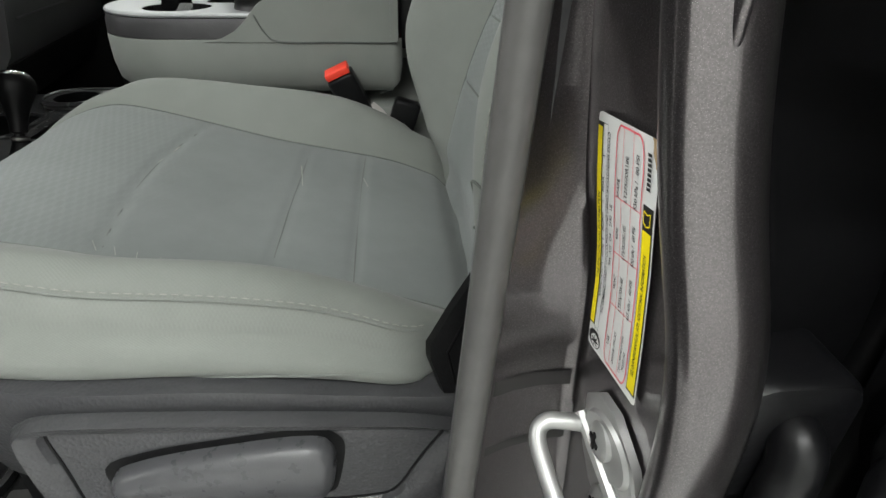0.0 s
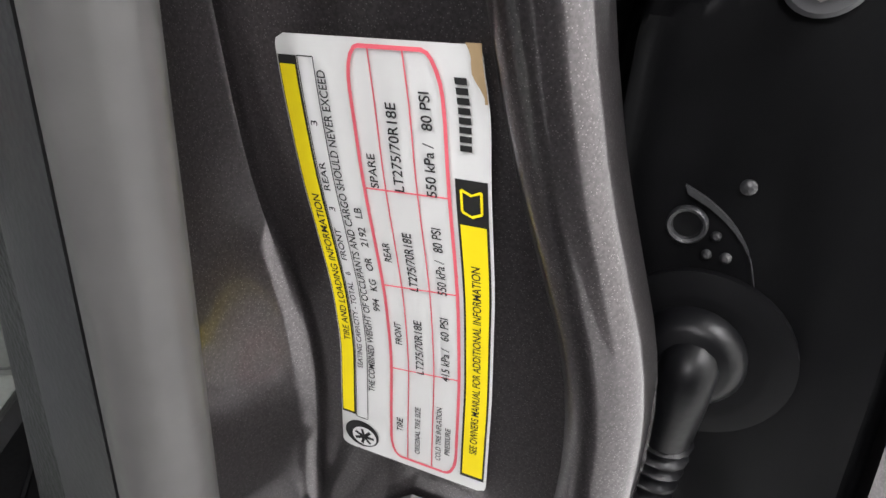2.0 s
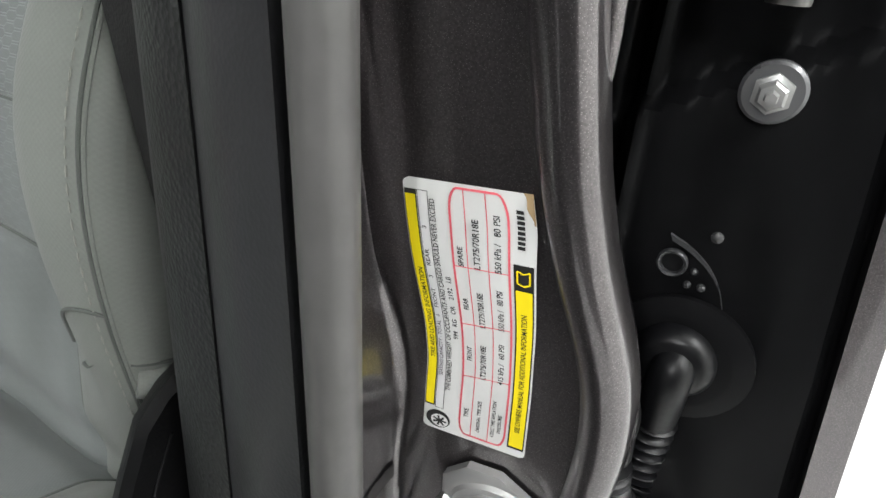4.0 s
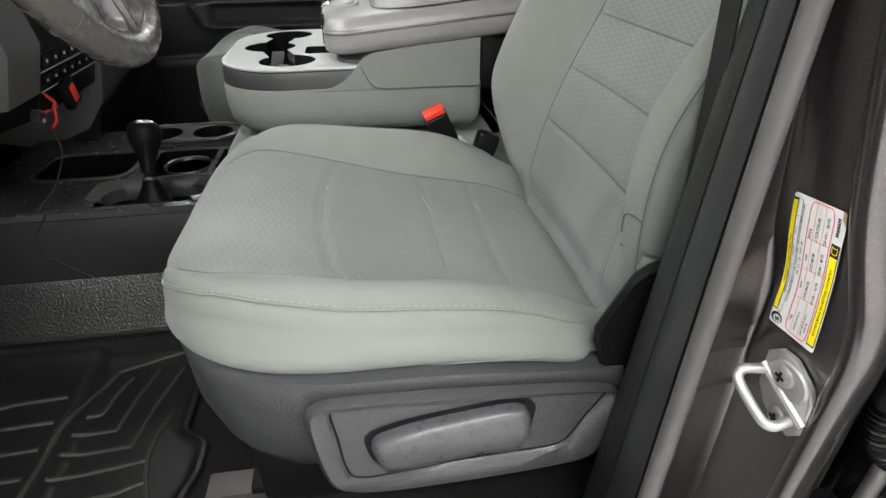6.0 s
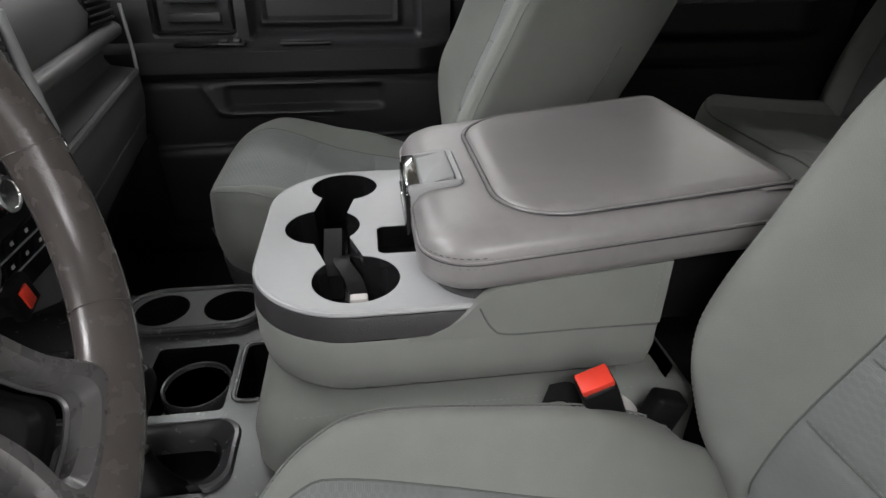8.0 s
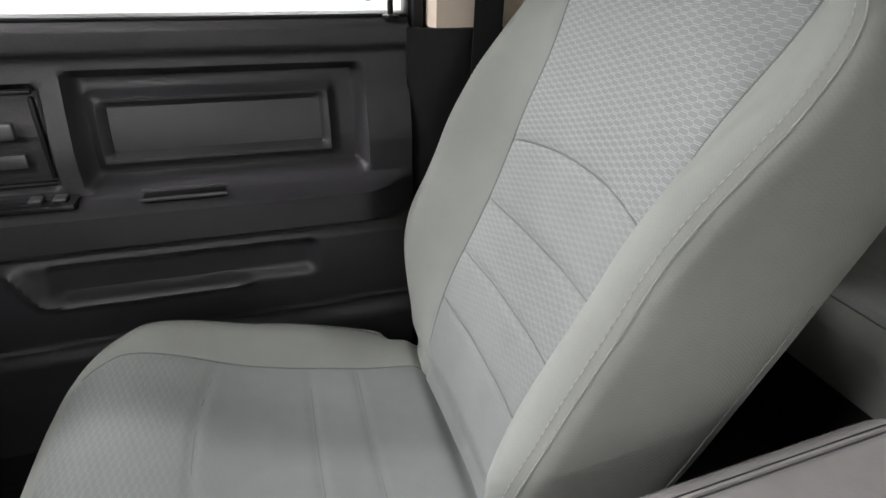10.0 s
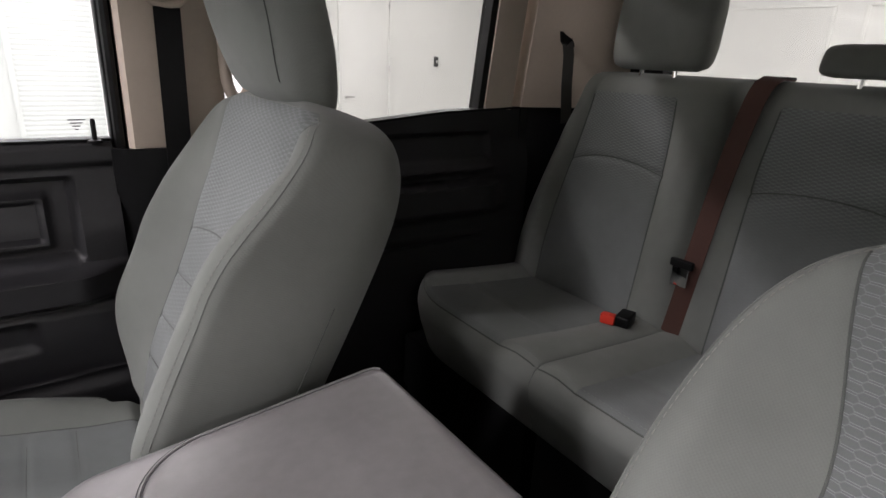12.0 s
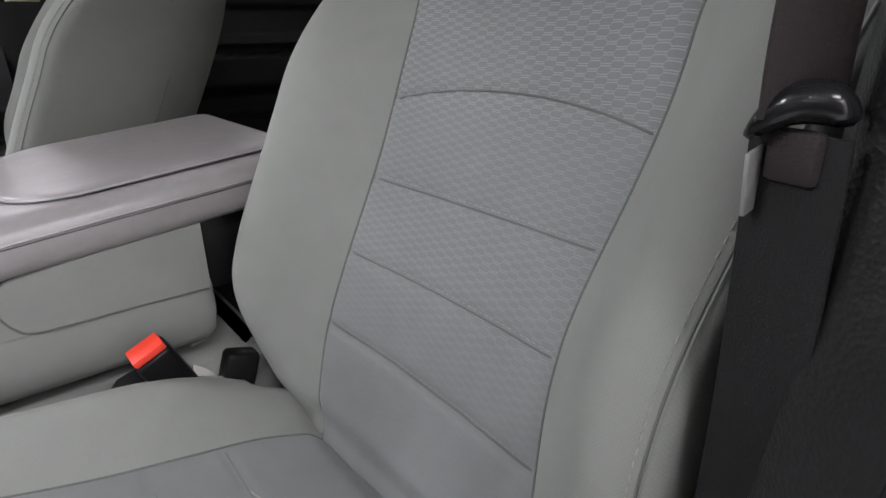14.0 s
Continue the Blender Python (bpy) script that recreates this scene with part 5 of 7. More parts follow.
            part("seam_stitch", stitches(path, 0.0050, 0.0025, 0.0006), M["thread"] if sg < 0 else M["thread_grey"], self.e, "pale stitched seam")
            groove = [p + Vector((0, self.ib * sg * 0.004, -0.0010)) for p in path]
            part("piping", sweep(groove, 0.0010, 6), M["cloth"], self.e)

    # back: t runs up from the crease, s across, d forward
    def back_half(self, t, side=1):
        """Half width of the back; narrower on the outboard side (side < 0)."""
        full, tuck = (0.257, 0.05) if side >= 0 else (0.238 + 0.026 * smooth(t, 0.22, 0.50), 0.022)
        if t > 0.2:
            q = min(1.0, (t - 0.2) / 0.4255)
            return full * max(0.0004, 1 - q ** 7.0) ** (1 / 3.0)
        return full - tuck * ((0.2 - t) / 0.26) ** 2

    def back_panel(self, t):
        w = self.back_half(t, -1)
        return min(0.138 + 0.014 * smooth(t, 0.22, 0.04) + 0.012 * smooth(t, 0.2, 0.4) + 0.028 * smooth(t, 0.42, 0.6), w - 0.012)

    def back_front(self, t, s):
        w, p, a, b = self.back_half(t, s), max(0.01, self.back_panel(t)), abs(s), abs(s - panel_mid(t))
        d = 0.020 * bell(t, 0.15, 0.14) - 0.008 - 0.012 * smooth(t, 0.02, -0.02)
        d += 0.008 * smooth(b, 0.25 * p, p) * (1 - smooth(t, 0.40, 0.58))
        bol = 0.084 * smooth(t, -0.09, 0.15) * (1 - 0.80 * smooth(t, 0.34, 0.58))
        if s < 0:                                            # the outboard bolster is worn flatter
            bol = 0.062 * smooth(t, -0.05, 0.22) * (1 - 0.80 * smooth(t, 0.32, 0.58))
        d += bol * smooth(b, p - 0.008, p + 0.075)
        er = min(0.034, w * 0.6)
        if a > w - er:
            q = (a - (w - er)) / er
            d -= (0.036 if s >= 0 else 0.022) * (1 - math.sqrt(max(0.0, 1 - q * q)))
        d -= 0.0045 * bell(b, p, 0.0045) * (1 - smooth(t, 0.595, 0.605))
        if b < p:
            for c, curv in BACK_SEAMS:
                d -= 0.0045 * bell(t, c - curv * b * b, 0.0042)
        f = (t - 0.570) / 0.055
        if f > 0:
            d -= 0.055 * (1 - math.sqrt(max(0.0, 1 - min(1.0, f) ** 2)))
        d += 0.0015 * noise.noise((t * 12, s * 12 + self.ib * 5, 8.8))
        return d

    def back_rear(self, t):
        f = max(0.0, (t - 0.50) / 0.125)
        return -lerp(0.152, 0.205, smooth(t, 0, 0.5)) + 0.040 * (1 - math.sqrt(max(0.0, 1 - min(1.0, f) ** 2)))

    def bp(self, t, s, d):
        p = Vector((self.x0, self.yc + self.ib * s, self.z0)) + self.up * t + self.fw * d
        return p

    def back(self):
        ts = spread(-0.07, 0.56, 110) + [0.56 + 0.0645 * math.sin(math.pi / 2 * k / 22) for k in range(1, 23)]
        nb, npn, nr = 18, 48, 30
        rings, uvs, fades = [], [], []
        for t in ts:
            w, wo, p = self.back_half(t), self.back_half(t, -1), max(0.01, self.back_panel(t))
            lo, hi = max(-p + panel_mid(t), -wo * 0.97), min(p + panel_mid(t), w * 0.97)
            ss = [-wo + (wo + lo) * (1 - math.cos(math.pi / 2 * k / nb)) for k in range(nb)] + spread(lo, hi, npn) + [hi + (w - hi) * math.sin(math.pi / 2 * k / nb) for k in range(1, nb + 1)]
            ring, uv, fade = [], [], []
            for s in ss:
                ring.append(self.bp(t, s, self.back_front(t, s)))
                uv.append((s, t + 0.6))
                fade.append(0.06 + 0.42 * smooth(t, 0.06, 0.26) + 0.52 * smooth(t, 0.32, 0.40))
            d1, d2, rear = self.back_front(t, w), self.back_front(t, -wo), self.back_rear(t)
            for k in range(1, nr + 1):
                q = math.pi * k / nr
                cs, sn = math.cos(q), math.sin(q)
                s = (w if cs > 0 else wo) * math.copysign(abs(cs) ** 0.45, cs)
                d = lerp(d1 if k <= nr / 2 else d2, rear, abs(sn) ** 0.55)
                ring.append(self.bp(t, s, d))
                uv.append((w + 0.3 * k / nr, t + 0.6)), fade.append(0)
            ring.append(ring[0]), uv.append((1.0, t + 0.6)), fade.append(0)
            rings.append(ring), uvs.append(uv), fades.append(fade)
        c0, c1 = nb, nb + npn
        split_loft(rings, uvs, fades, lambda r, c: 1 if c0 <= c < c1 and ts[r] < 0.603 else 0, ("backrest", "backrest_panel"), (M["cloth"], M["panel"]), self.e,
                   ("grey-green cloth backrest with side bolsters", "honeycomb-embossed grey cloth backrest centre"))
        for sg in (-1, 1):
            path = []
            for t in spread(0.02, 0.600, 66):
                w = self.back_half(t, sg)
                s = sg * (w - 0.012)
                path.append(self.bp(t, s, self.back_front(t, s) + 0.0004))
            part("seam_stitch", stitches(path, 0.0050, 0.0025, 0.0006), M["thread"], self.e, "pale stitched seam")
            part("piping", sweep([self.bp(t, sg * (self.back_half(t, sg) - 0.0065), self.back_front(t, sg * (self.back_half(t, sg) - 0.0065)) + 0.0002) for t in spread(0.02, 0.600, 66)], 0.0010, 6), M["cloth"], self.e)
            part("rear_seam", sweep([self.bp(t, sg * self.back_half(t, sg) * math.cos(0.42) ** 0.45, lerp(self.back_front(t, sg * self.back_half(t, sg)), self.back_rear(t), math.sin(0.42) ** 0.55)) for t in spread(0.05, 0.36, 30)], 0.0011, 6), M["cloth_shaded"], self.e)
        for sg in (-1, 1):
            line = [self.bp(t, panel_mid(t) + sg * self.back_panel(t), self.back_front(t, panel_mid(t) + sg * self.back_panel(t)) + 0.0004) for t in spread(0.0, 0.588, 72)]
            part("panel_seam", sweep(line, 0.0012, 6), M["cloth_shaded"], self.e)
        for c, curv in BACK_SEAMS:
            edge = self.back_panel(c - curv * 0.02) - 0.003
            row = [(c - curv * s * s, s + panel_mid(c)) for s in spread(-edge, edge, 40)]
            part("cross_seam", sweep([self.bp(t, s, self.back_front(t, s) + 0.0012) for t, s in row], 0.0012, 6), M["cloth_shaded"], self.e)
            part("cross_stitch", stitches([self.bp(t + 0.0035, s, self.back_front(t + 0.0035, s) + 0.0003) for t, s in row], 0.0045, 0.0025, 0.0004), M["thread_grey"], self.e)
        part("top_stitch", stitches([self.bp(0.606, s, self.back_front(0.606, s) + 0.0009) for s in spread(-0.118, 0.128, 40)], 0.0055, 0.003, 0.0007), M["thread"], self.e)

    def headrest(self, t0=0.604, h=0.232, w=0.150, off=0.0, set_back=0.050):
        rings = []
        n = 44
        for k in range(25):
            f = k / 24
            g = (1 - abs(2 * f - 1) ** 4.6) ** (1 / 3.0) if 0 < f < 1 else 0.02
            ww, th = w * (0.76 + 0.24 * smooth(f, 0.0, 0.50)) * (0.72 + 0.28 * g), 0.068 * (0.25 + 0.75 * g)
            mid = -0.006 - set_back + 0.145 * f
            ring = []
            for i in range(n):
                q = 2 * math.pi * i / n
                cs, sn = math.cos(q), math.sin(q)
                s = ww * math.copysign(abs(cs) ** 0.62, cs)
                d = th * math.copysign(abs(sn) ** 0.72, sn)
                d -= 0.0035 * bell(abs(s), ww * 0.86, 0.004) * (1 if sn > 0.3 else 0)
                ring.append(self.bp(t0 + h * f, s + off, mid + d + 0.012 * (1 - (s / ww) ** 2) * (1 if sn > 0 else 0)))
            rings.append(ring)
        bm = loft(rings)
        uv, fd = bm.loops.layers.uv.new("UVMap"), bm.loops.layers.uv.new("fade")
        for f in bm.faces:
            for l in f.loops:
                l[uv].uv = (l.vert.co.y, l.vert.co.z)
        head = part("headrest", bm, M["cloth"], self.e, "grey cloth head restraint", 70)
        for sg in (-1, 1):
            line = []
            for f in spread(0.12, 0.95, 30):
                g = (1 - abs(2 * f - 1) ** 4.6) ** (1 / 3.0)
                ww = w * (0.76 + 0.24 * smooth(f, 0.0, 0.50)) * (0.72 + 0.28 * g)
                line.append(self.bp(t0 + h * f, sg * ww * 0.86 + off, -0.003 - set_back + 0.145 * f + 0.068 * (0.25 + 0.75 * g) * 0.709))
            part("piping", sweep(line, 0.0009, 6), M["cloth_shaded"], head)
            part("post", sweep([self.bp(0.56, sg * 0.06, -0.075), self.bp(t0 + 0.03, sg * 0.06, -0.060)], 0.006, 10), M["chrome"], self.e, "steel headrest post")
            part("post_collar", lathe([(0.013, 0), (0.013, 0.006), (0.008, 0.010)], self.bp(0.600, sg * 0.06, -0.072), tuple(self.up), 14), M["black"], self.e)


# seat cloth darkened for seam lines: the grooves' shade put into the colour
M["cloth_shaded"] = cloth("shaded_seam_cord", (0.11, 0.118, 0.11))

driver = Seat("driver_seat", 0.090, -0.452, 1.156, 1, 19.0, "grey-green cloth driver's bucket seat with charcoal plastic base")
driver.cushion()
driver.back()
driver.headrest(w=0.142, off=0.016, set_back=0.068)
passenger = Seat("passenger_seat", -0.075, 0.512, 1.178, -1, 19.0, "grey-green cloth passenger seat with head restraint", 0.026)
passenger.cushion()
passenger.back()
passenger.headrest(w=0.158, off=-0.012, set_back=0.056)


def seat_base(seat, detailed):
    """The plastic valance round the cushion, with its recessed lever on the outer side."""
    plan = []
    for l in spread(0.020, 0.30, 12):
        plan.append((l, -(seat.cush_half(max(l, 0.09)) + 0.012)))
    for k in range(1, 25):
        l = 0.30 + 0.200 * math.sin(math.pi / 2 * k / 24)
        plan.append((l, -max(0.0, seat.cush_half(min(l + 0.004, 0.499)) + 0.012 * (1 - k / 24))))
    plan += [(l, -s) for l, s in reversed(plan)]
    rings = []
    for l, s in plan:
        lo = -0.150 + 0.045 * smooth(l, 0.10, -0.05) - 0.014 * smooth(l, 0.16, 0.30) - 0.040 * smooth(l, 0.32, 0.46)
        top = seat.cush_base(min(l, 0.44)) + 0.006
        ring = []
        for f, o in ((0.0, 0.16), (0.0, 0.062), (0.04, 0.048), (0.35, 0.018), (0.60, 0.004), (0.80, 0.002), (0.93, 0.000), (0.985, 0.004), (1.0, 0.012), (1.0, 0.05)):
            back = smooth(l, 0.18, 0.42)
            oo = lerp(min(o, 0.03) * (0.35 if f < 1 else 1), o, back)
            d = math.hypot(max(0.0, l - 0.28), s)
            ring.append(seat.pt(l - oo * (max(0.0, l - 0.28) / d), s - oo * s / d, lerp(lo, top, f)))
        rings.append(ring)
    part("valance", loft(rings), M["seat_plastic"], seat.e, "charcoal grained plastic valance", 50)
    for sg in (-1, 1):
        rail = part("seat_rail", box(seat.x0 - 0.50, seat.x0 + 0.06, seat.yc + sg * 0.14 - 0.02, seat.yc + sg * 0.14 + 0.02, CAB_FLOOR + 0.002, CAB_FLOOR + 0.026, 0.004), M["steel"], seat.e, "steel seat rail")
        part("rail_cover", box(seat.x0 - 0.44, seat.x0 + 0.06, seat.yc + sg * 0.14 - 0.026, seat.yc + sg * 0.14 + 0.026, CAB_FLOOR + 0.027, CAB_FLOOR + 0.040, 0.004), M["black"], rail)
    part("riser", box(seat.x0 - 0.42, seat.x0 + 0.02, seat.yc - 0.20, seat.yc + 0.20, CAB_FLOOR + 0.041, seat.z0 - 0.10, 0.02), M["black"], seat.e)
    if not detailed:
        return
    # lever recess on the outer side: a raised frame round a sunk field
    yv = seat.yc - seat.ib * (0.2475 + 0.018)

    def q(l, z, out):
        return (seat.x0 - l, yv - seat.ib * out, seat.z0 + z)
    def soften(pts, n=3):
        for _ in range(n):
            pts = [p for a, b in zip(pts, pts[1:] + pts[:1]) for p in ((lerp(a[0], b[0], 0.2), lerp(a[1], b[1], 0.2)), (lerp(a[0], b[0], 0.8), lerp(a[1], b[1], 0.8)))]
        return pts
    outer = soften([(0.030, -0.031), (0.192, -0.017), (0.316, -0.011), (0.338, -0.022), (0.341, -0.034), (0.338, -0.060), (0.331, -0.108), (0.322, -0.136), (0.290, -0.150), (0.186, -0.148), (0.068, -0.144), (0.036, -0.132), (0.020, -0.060)], 2)
    inner = soften([(0.040, -0.036), (0.192, -0.029), (0.312, -0.022), (0.316, -0.028), (0.311, -0.060), (0.308, -0.098), (0.302, -0.120), (0.280, -0.124), (0.188, -0.113), (0.086, -0.111), (0.074, -0.100), (0.060, -0.072), (0.040, -0.040)], 2)
    part("lever_surround", loft([[q(*p, 0.0) for p in outer], [q(*p, 0.004) for p in outer], [q(lerp(p[0], i[0], 0.25), lerp(p[1], i[1], 0.25), 0.012) for p, i in zip(outer, inner)], [q(lerp(p[0], i[0], 0.85), lerp(p[1], i[1], 0.85), 0.010) for p, i in zip(outer, inner)], [q(*p, 0.004) for p in inner]], True, False), M["seat_plastic"], seat.e, "raised plastic frame", 50)
    part("field_gap", sweep([q(*p, 0.0048) for p in inner], 0.0012, 6, closed=True), M["black"], seat.e)
    bm = bmesh.new()
    bm.faces.new([bm.verts.new(q(*p, 0.0045)) for p in inner])
    part("lever_field", bm, M["seat_plastic"], seat.e)
    # flat black patch round the lever, painted for the shadow in its recess
    slot = soften([(0.288, -0.058), (0.240, -0.044), (0.156, -0.034), (0.124, -0.034), (0.112, -0.048), (0.118, -0.083), (0.124, -0.104), (0.155, -0.106), (0.265, -0.116), (0.282, -0.095)], 2)
    bm = bmesh.new()
    bm.faces.new([bm.verts.new(q(*p, 0.0052)) for p in slot])
    part("lever_shade", bm, M["black"], seat.e)
    body = soften([(0.282, -0.064), (0.240, -0.051), (0.156, -0.040), (0.128, -0.041), (0.120, -0.054), (0.122, -0.083), (0.130, -0.097), (0.150, -0.098), (0.160, -0.095), (0.180, -0.097), (0.265, -0.110), (0.274, -0.095)], 2)
    ridge_l, ridge_z = 0.196, -0.068
    part("recline_lever", loft([[q(*p, 0.004) for p in body], [q(*p, 0.012) for p in body], [q(lerp(ridge_l, p[0], 0.97), lerp(ridge_z, p[1], 0.90), 0.019) for p in body], [q(lerp(ridge_l, p[0], 0.92), lerp(ridge_z, p[1], 0.55), 0.0225) for p in body], [q(lerp(ridge_l, p[0], 0.88), lerp(ridge_z, p[1], 0.15), 0.0235) for p in body]]), M["lever_plastic"], seat.e, "charcoal recline lever", 50)
    # side cover running up to the backrest hinge
    cover = [(0.045, -0.10), (0.045, -0.022), (0.056, 0.014), (0.056, 0.026), (0.040, 0.058), (0.026, 0.083), (0.012, 0.094), (-0.02, 0.104), (-0.08, 0.130), (-0.11, 0.125), (-0.09, -0.10)]
    hinge = part("hinge_cover", loft([[q(p[0] - 0.022, p[1] - 0.014, -0.040) for p in cover], [q(p[0] - 0.006, p[1] - 0.004, -0.024) for p in cover], [q(p[0] - 0.003, p[1] - 0.002, -0.016) for p in cover], [q(lerp(-0.02, p[0], 0.92), lerp(0, p[1], 0.94), -0.010) for p in cover]]), M["black"], seat.e, "black recliner hinge cover")
    part("groove", sweep([Vector(q(l, z, -0.0100)) for l, z in ((0.030, -0.02), (0.038, 0.018), (0.026, 0.046), (0.012, 0.070))], 0.0012, 6), M["dark"], hinge)
    # stitched airbag pocket low on the outer bolster, its hem rolled round the side
    def surf(t, s, up=0.0006):
        return seat.bp(t, s, seat.back_front(t, s) + up)
    rim = lambda t: -(seat.back_half(t, -1) - 0.0075)
    arc = [(0.116, rim(0.116)), (0.117, -0.219), (0.1145, -0.209), (0.108, -0.2005), (0.099, -0.196), (0.090, -0.1945)]
    flap = part("airbag_pocket", sweep(curve([surf(*p) for p in arc], 30), 0.0010, 6), M["cloth_shaded"], seat.e, "dark stitched pocket seam")
    part("fold", sweep(curve([surf(0.077, -0.196), surf(0.079, -0.204), surf(0.084, -0.212)], 10), lambda f: 0.0012 * (1.1 - f), 6), M["cloth_shaded"], flap)
    part("bolster_cord", sweep([surf(t, rim(t) + 0.0005, 0.0003) for t in spread(0.05, 0.34, 50)], 0.0009, 6), M["cloth_shaded"], flap)
    for t, rad, mat in ((0.088, 0.0011, "cloth_shaded"), (0.077, 0.0085, "cloth")):
        w = seat.back_half(t, -1)
        f0 = seat.back_front(t, -(w - 0.006))
        roll = curve([seat.bp(t, -(w - 0.006), f0 - 0.001), seat.bp(t, -(w - 0.001), f0 - 0.010), seat.bp(t - 0.001, -(w + 0.0006), f0 - 0.035), seat.bp(t - 0.002, -(w - 0.0005), f0 - 0.075)], 20)
        part("hem", sweep(roll, rad, 10), M[mat], flap)


seat_base(driver, True)
seat_base(passenger, False)

# pale scuffs on the driver's cushion
sc = thing("cushion_scuff", driver.pt(0.11, 0.07, 0.01), "pale scuff marks worn into the driver's seat cushion cloth", "scuff", "", "stuff")
for (l0, s0, l1, s1) in ((0.110, 0.085, 0.104, 0.060), (0.184, 0.095, 0.176, 0.040), (0.322, 0.03, 0.315, 0.08), (0.368, -0.05, 0.365, -0.047), (0.312, -0.148, 0.306, -0.158), (0.296, -0.150, 0.291, -0.161), (0.279, -0.151, 0.276, -0.163), (0.262, -0.152, 0.258, -0.161), (0.238, -0.154, 0.236, -0.163), (0.205, -0.153, 0.203, -0.165), (0.186, -0.154, 0.185, -0.161)):
    part("scuff", strip([Vector(driver.pt(lerp(l0, l1, f), lerp(s0, s1, f), driver.cush_top(lerp(l0, l1, f), lerp(s0, s1, f)) + 0.0006)) for f in spread(0, 1, 8)], 0.0011 if s0 > -0.1 else 0.0006, (1, 0, 0), 0.0003), M["thread"], sc)

# ---- fold-down centre console on the middle seat ----
CY = 0.018          # its middle line
HW = 0.188
con = thing("centre_console", (-0.1, CY, 1.21), "fold-down centre console with grey cloth body, cup tray and vinyl lid", "console")
FRONT, REAR = -0.404, 0.034
outl = rounded(FRONT, REAR, CY - HW, CY + HW, (0.015, 0.015, 0.115, 0.115), 14)
part("body", slab(outl, [(1.210, 0.034), (1.215, 0.016), (1.228, 0.004), (1.252, 0.0), (1.284, 0.0), (1.290, 0.001)], False), M["cloth"], con, "grey-green cloth covered body")
band = rounded(FRONT + 0.001, REAR - 0.004, CY - HW + 0.001, CY + HW - 0.001, (0.015, 0.015, 0.114, 0.114), 14)
part("vinyl_band", slab(band, [(1.2885, 0.004), (1.291, 0.0), (1.308, 0.001), (1.316, 0.004), (1.318, 0.010)], False), M["vinyl_dark"], con, "dark grey vinyl band")


def chain(near, mid, far, neck):
    """Outline of three round wells joined in a row by necks of the given half width."""
    def arc(c, a0, a1, n):
        return [(c[0] + c[2] * math.cos(a), c[1] + c[2] * math.sin(a)) for a in spread(a0, a1, n)]
    a1 = math.atan2(mid[1] - near[1], mid[0] - near[0])
    a2 = math.atan2(far[1] - mid[1], far[0] - mid[0])
    d = [math.asin(neck / c[2]) for c in (near, mid, far)]
    while a2 < a1 - math.pi:
        a2 += 2 * math.pi
    out = arc(near, a1 + d[0], a1 + 2 * math.pi - d[0], 40)
    lo, hi = a1 + math.pi + d[1], a2 - d[1]
    while hi < lo:
        hi += 2 * math.pi
    out += arc(mid, lo, hi, 18)
    out += arc(far, a2 + math.pi + d[2], a2 + 3 * math.pi - d[2], 40)
    lo, hi = a2 + d[1], a1 + math.pi - d[1]
    while hi < lo:
        hi += 2 * math.pi
    while hi > lo + 2 * math.pi:
        hi -= 2 * math.pi
    return out + arc(mid, lo, hi, 18)


CUPS = ((-0.287, CY - 0.120, 0.047), (-0.328, CY + 0.006, 0.046), (-0.303, CY + 0.126, 0.046))
hole = chain(*CUPS, 0.022)
slot = rounded(-0.262, -0.200, CY - 0.072, CY - 0.004, 0.010, 4)
tray_out = rounded(FRONT + 0.008, -0.150, CY - HW + 0.008, CY + HW - 0.008, (0.010, 0.010, 0.108, 0.108), 14)
part("cup_tray", plate(tray_out, [hole, slot], 1.3235, 1.312), M["silver"], con, "light grey plastic cup-holder tray")
part("tray_rim", sweep([(x, y, 1.3205) for x, y in inset(tray_out, -0.0015)], 0.0035, 8, closed=True), M["silver"], con)
part("cup_well", pot(hole, 1.3225, 1.250, 0.004), M["gloss_black"], con, "black three-lobed cup well")
part("coin_slot", pot(slot, 1.3225, 1.295, 0.002), M["black"], con)
part("well_divider", loft([[(-0.318 + dx, CY + y, z) for dx, z in ((-0.010, 1.252), (0.012, 1.252), (0.012, zt), (-0.010, zt))] for y, zt in ((-0.052, 1.285), (-0.02, 1.300), (0.02, 1.312), (0.05, 1.290))]), M["plastic"], con)
strap_t = part("well_strap", strip(curve([(-0.285, CY - 0.112, 1.292), (-0.292, CY - 0.085, 1.300), (-0.306, CY - 0.045, 1.300), (-0.305, CY - 0.015, 1.290)], 12), 0.020, (1, 0, 0), 0.003), M["black"], con, "black plastic tab in the cup well")
part("tab_end", box(-0.296, -0.276, CY - 0.122, CY - 0.109, 1.289, 1.297, 0.003), M["white_tag"], strap_t, "white tip")

# lid
LID = rounded(-0.222, 0.178, CY - HW - 0.004, CY + HW + 0.002, (0.020, 0.020, 0.062, 0.062), 10)


def lid_z(x, z):
    """The lid slopes down towards its front."""
    return z - LID_DROP * max(0.0, (0.14 - x) / 0.36) * smooth(z, 1.33, 1.37)


def slope(bm):
    for w in bm.verts:
        w.co.z = lid_z(w.co.x, w.co.z)
    return bm


LID_DROP = 0.036
lip = rounded(-0.206, -0.100, CY - HW + 0.010, CY + HW - 0.014, (0.004, 0.004, 0.055, 0.055), 8)
part("lid_base", slope(slab(lip, [(1.318, 0.004), (1.321, 0.0), (1.336, 0.003), (1.372, 0.008)])), M["vinyl_dark"], con)
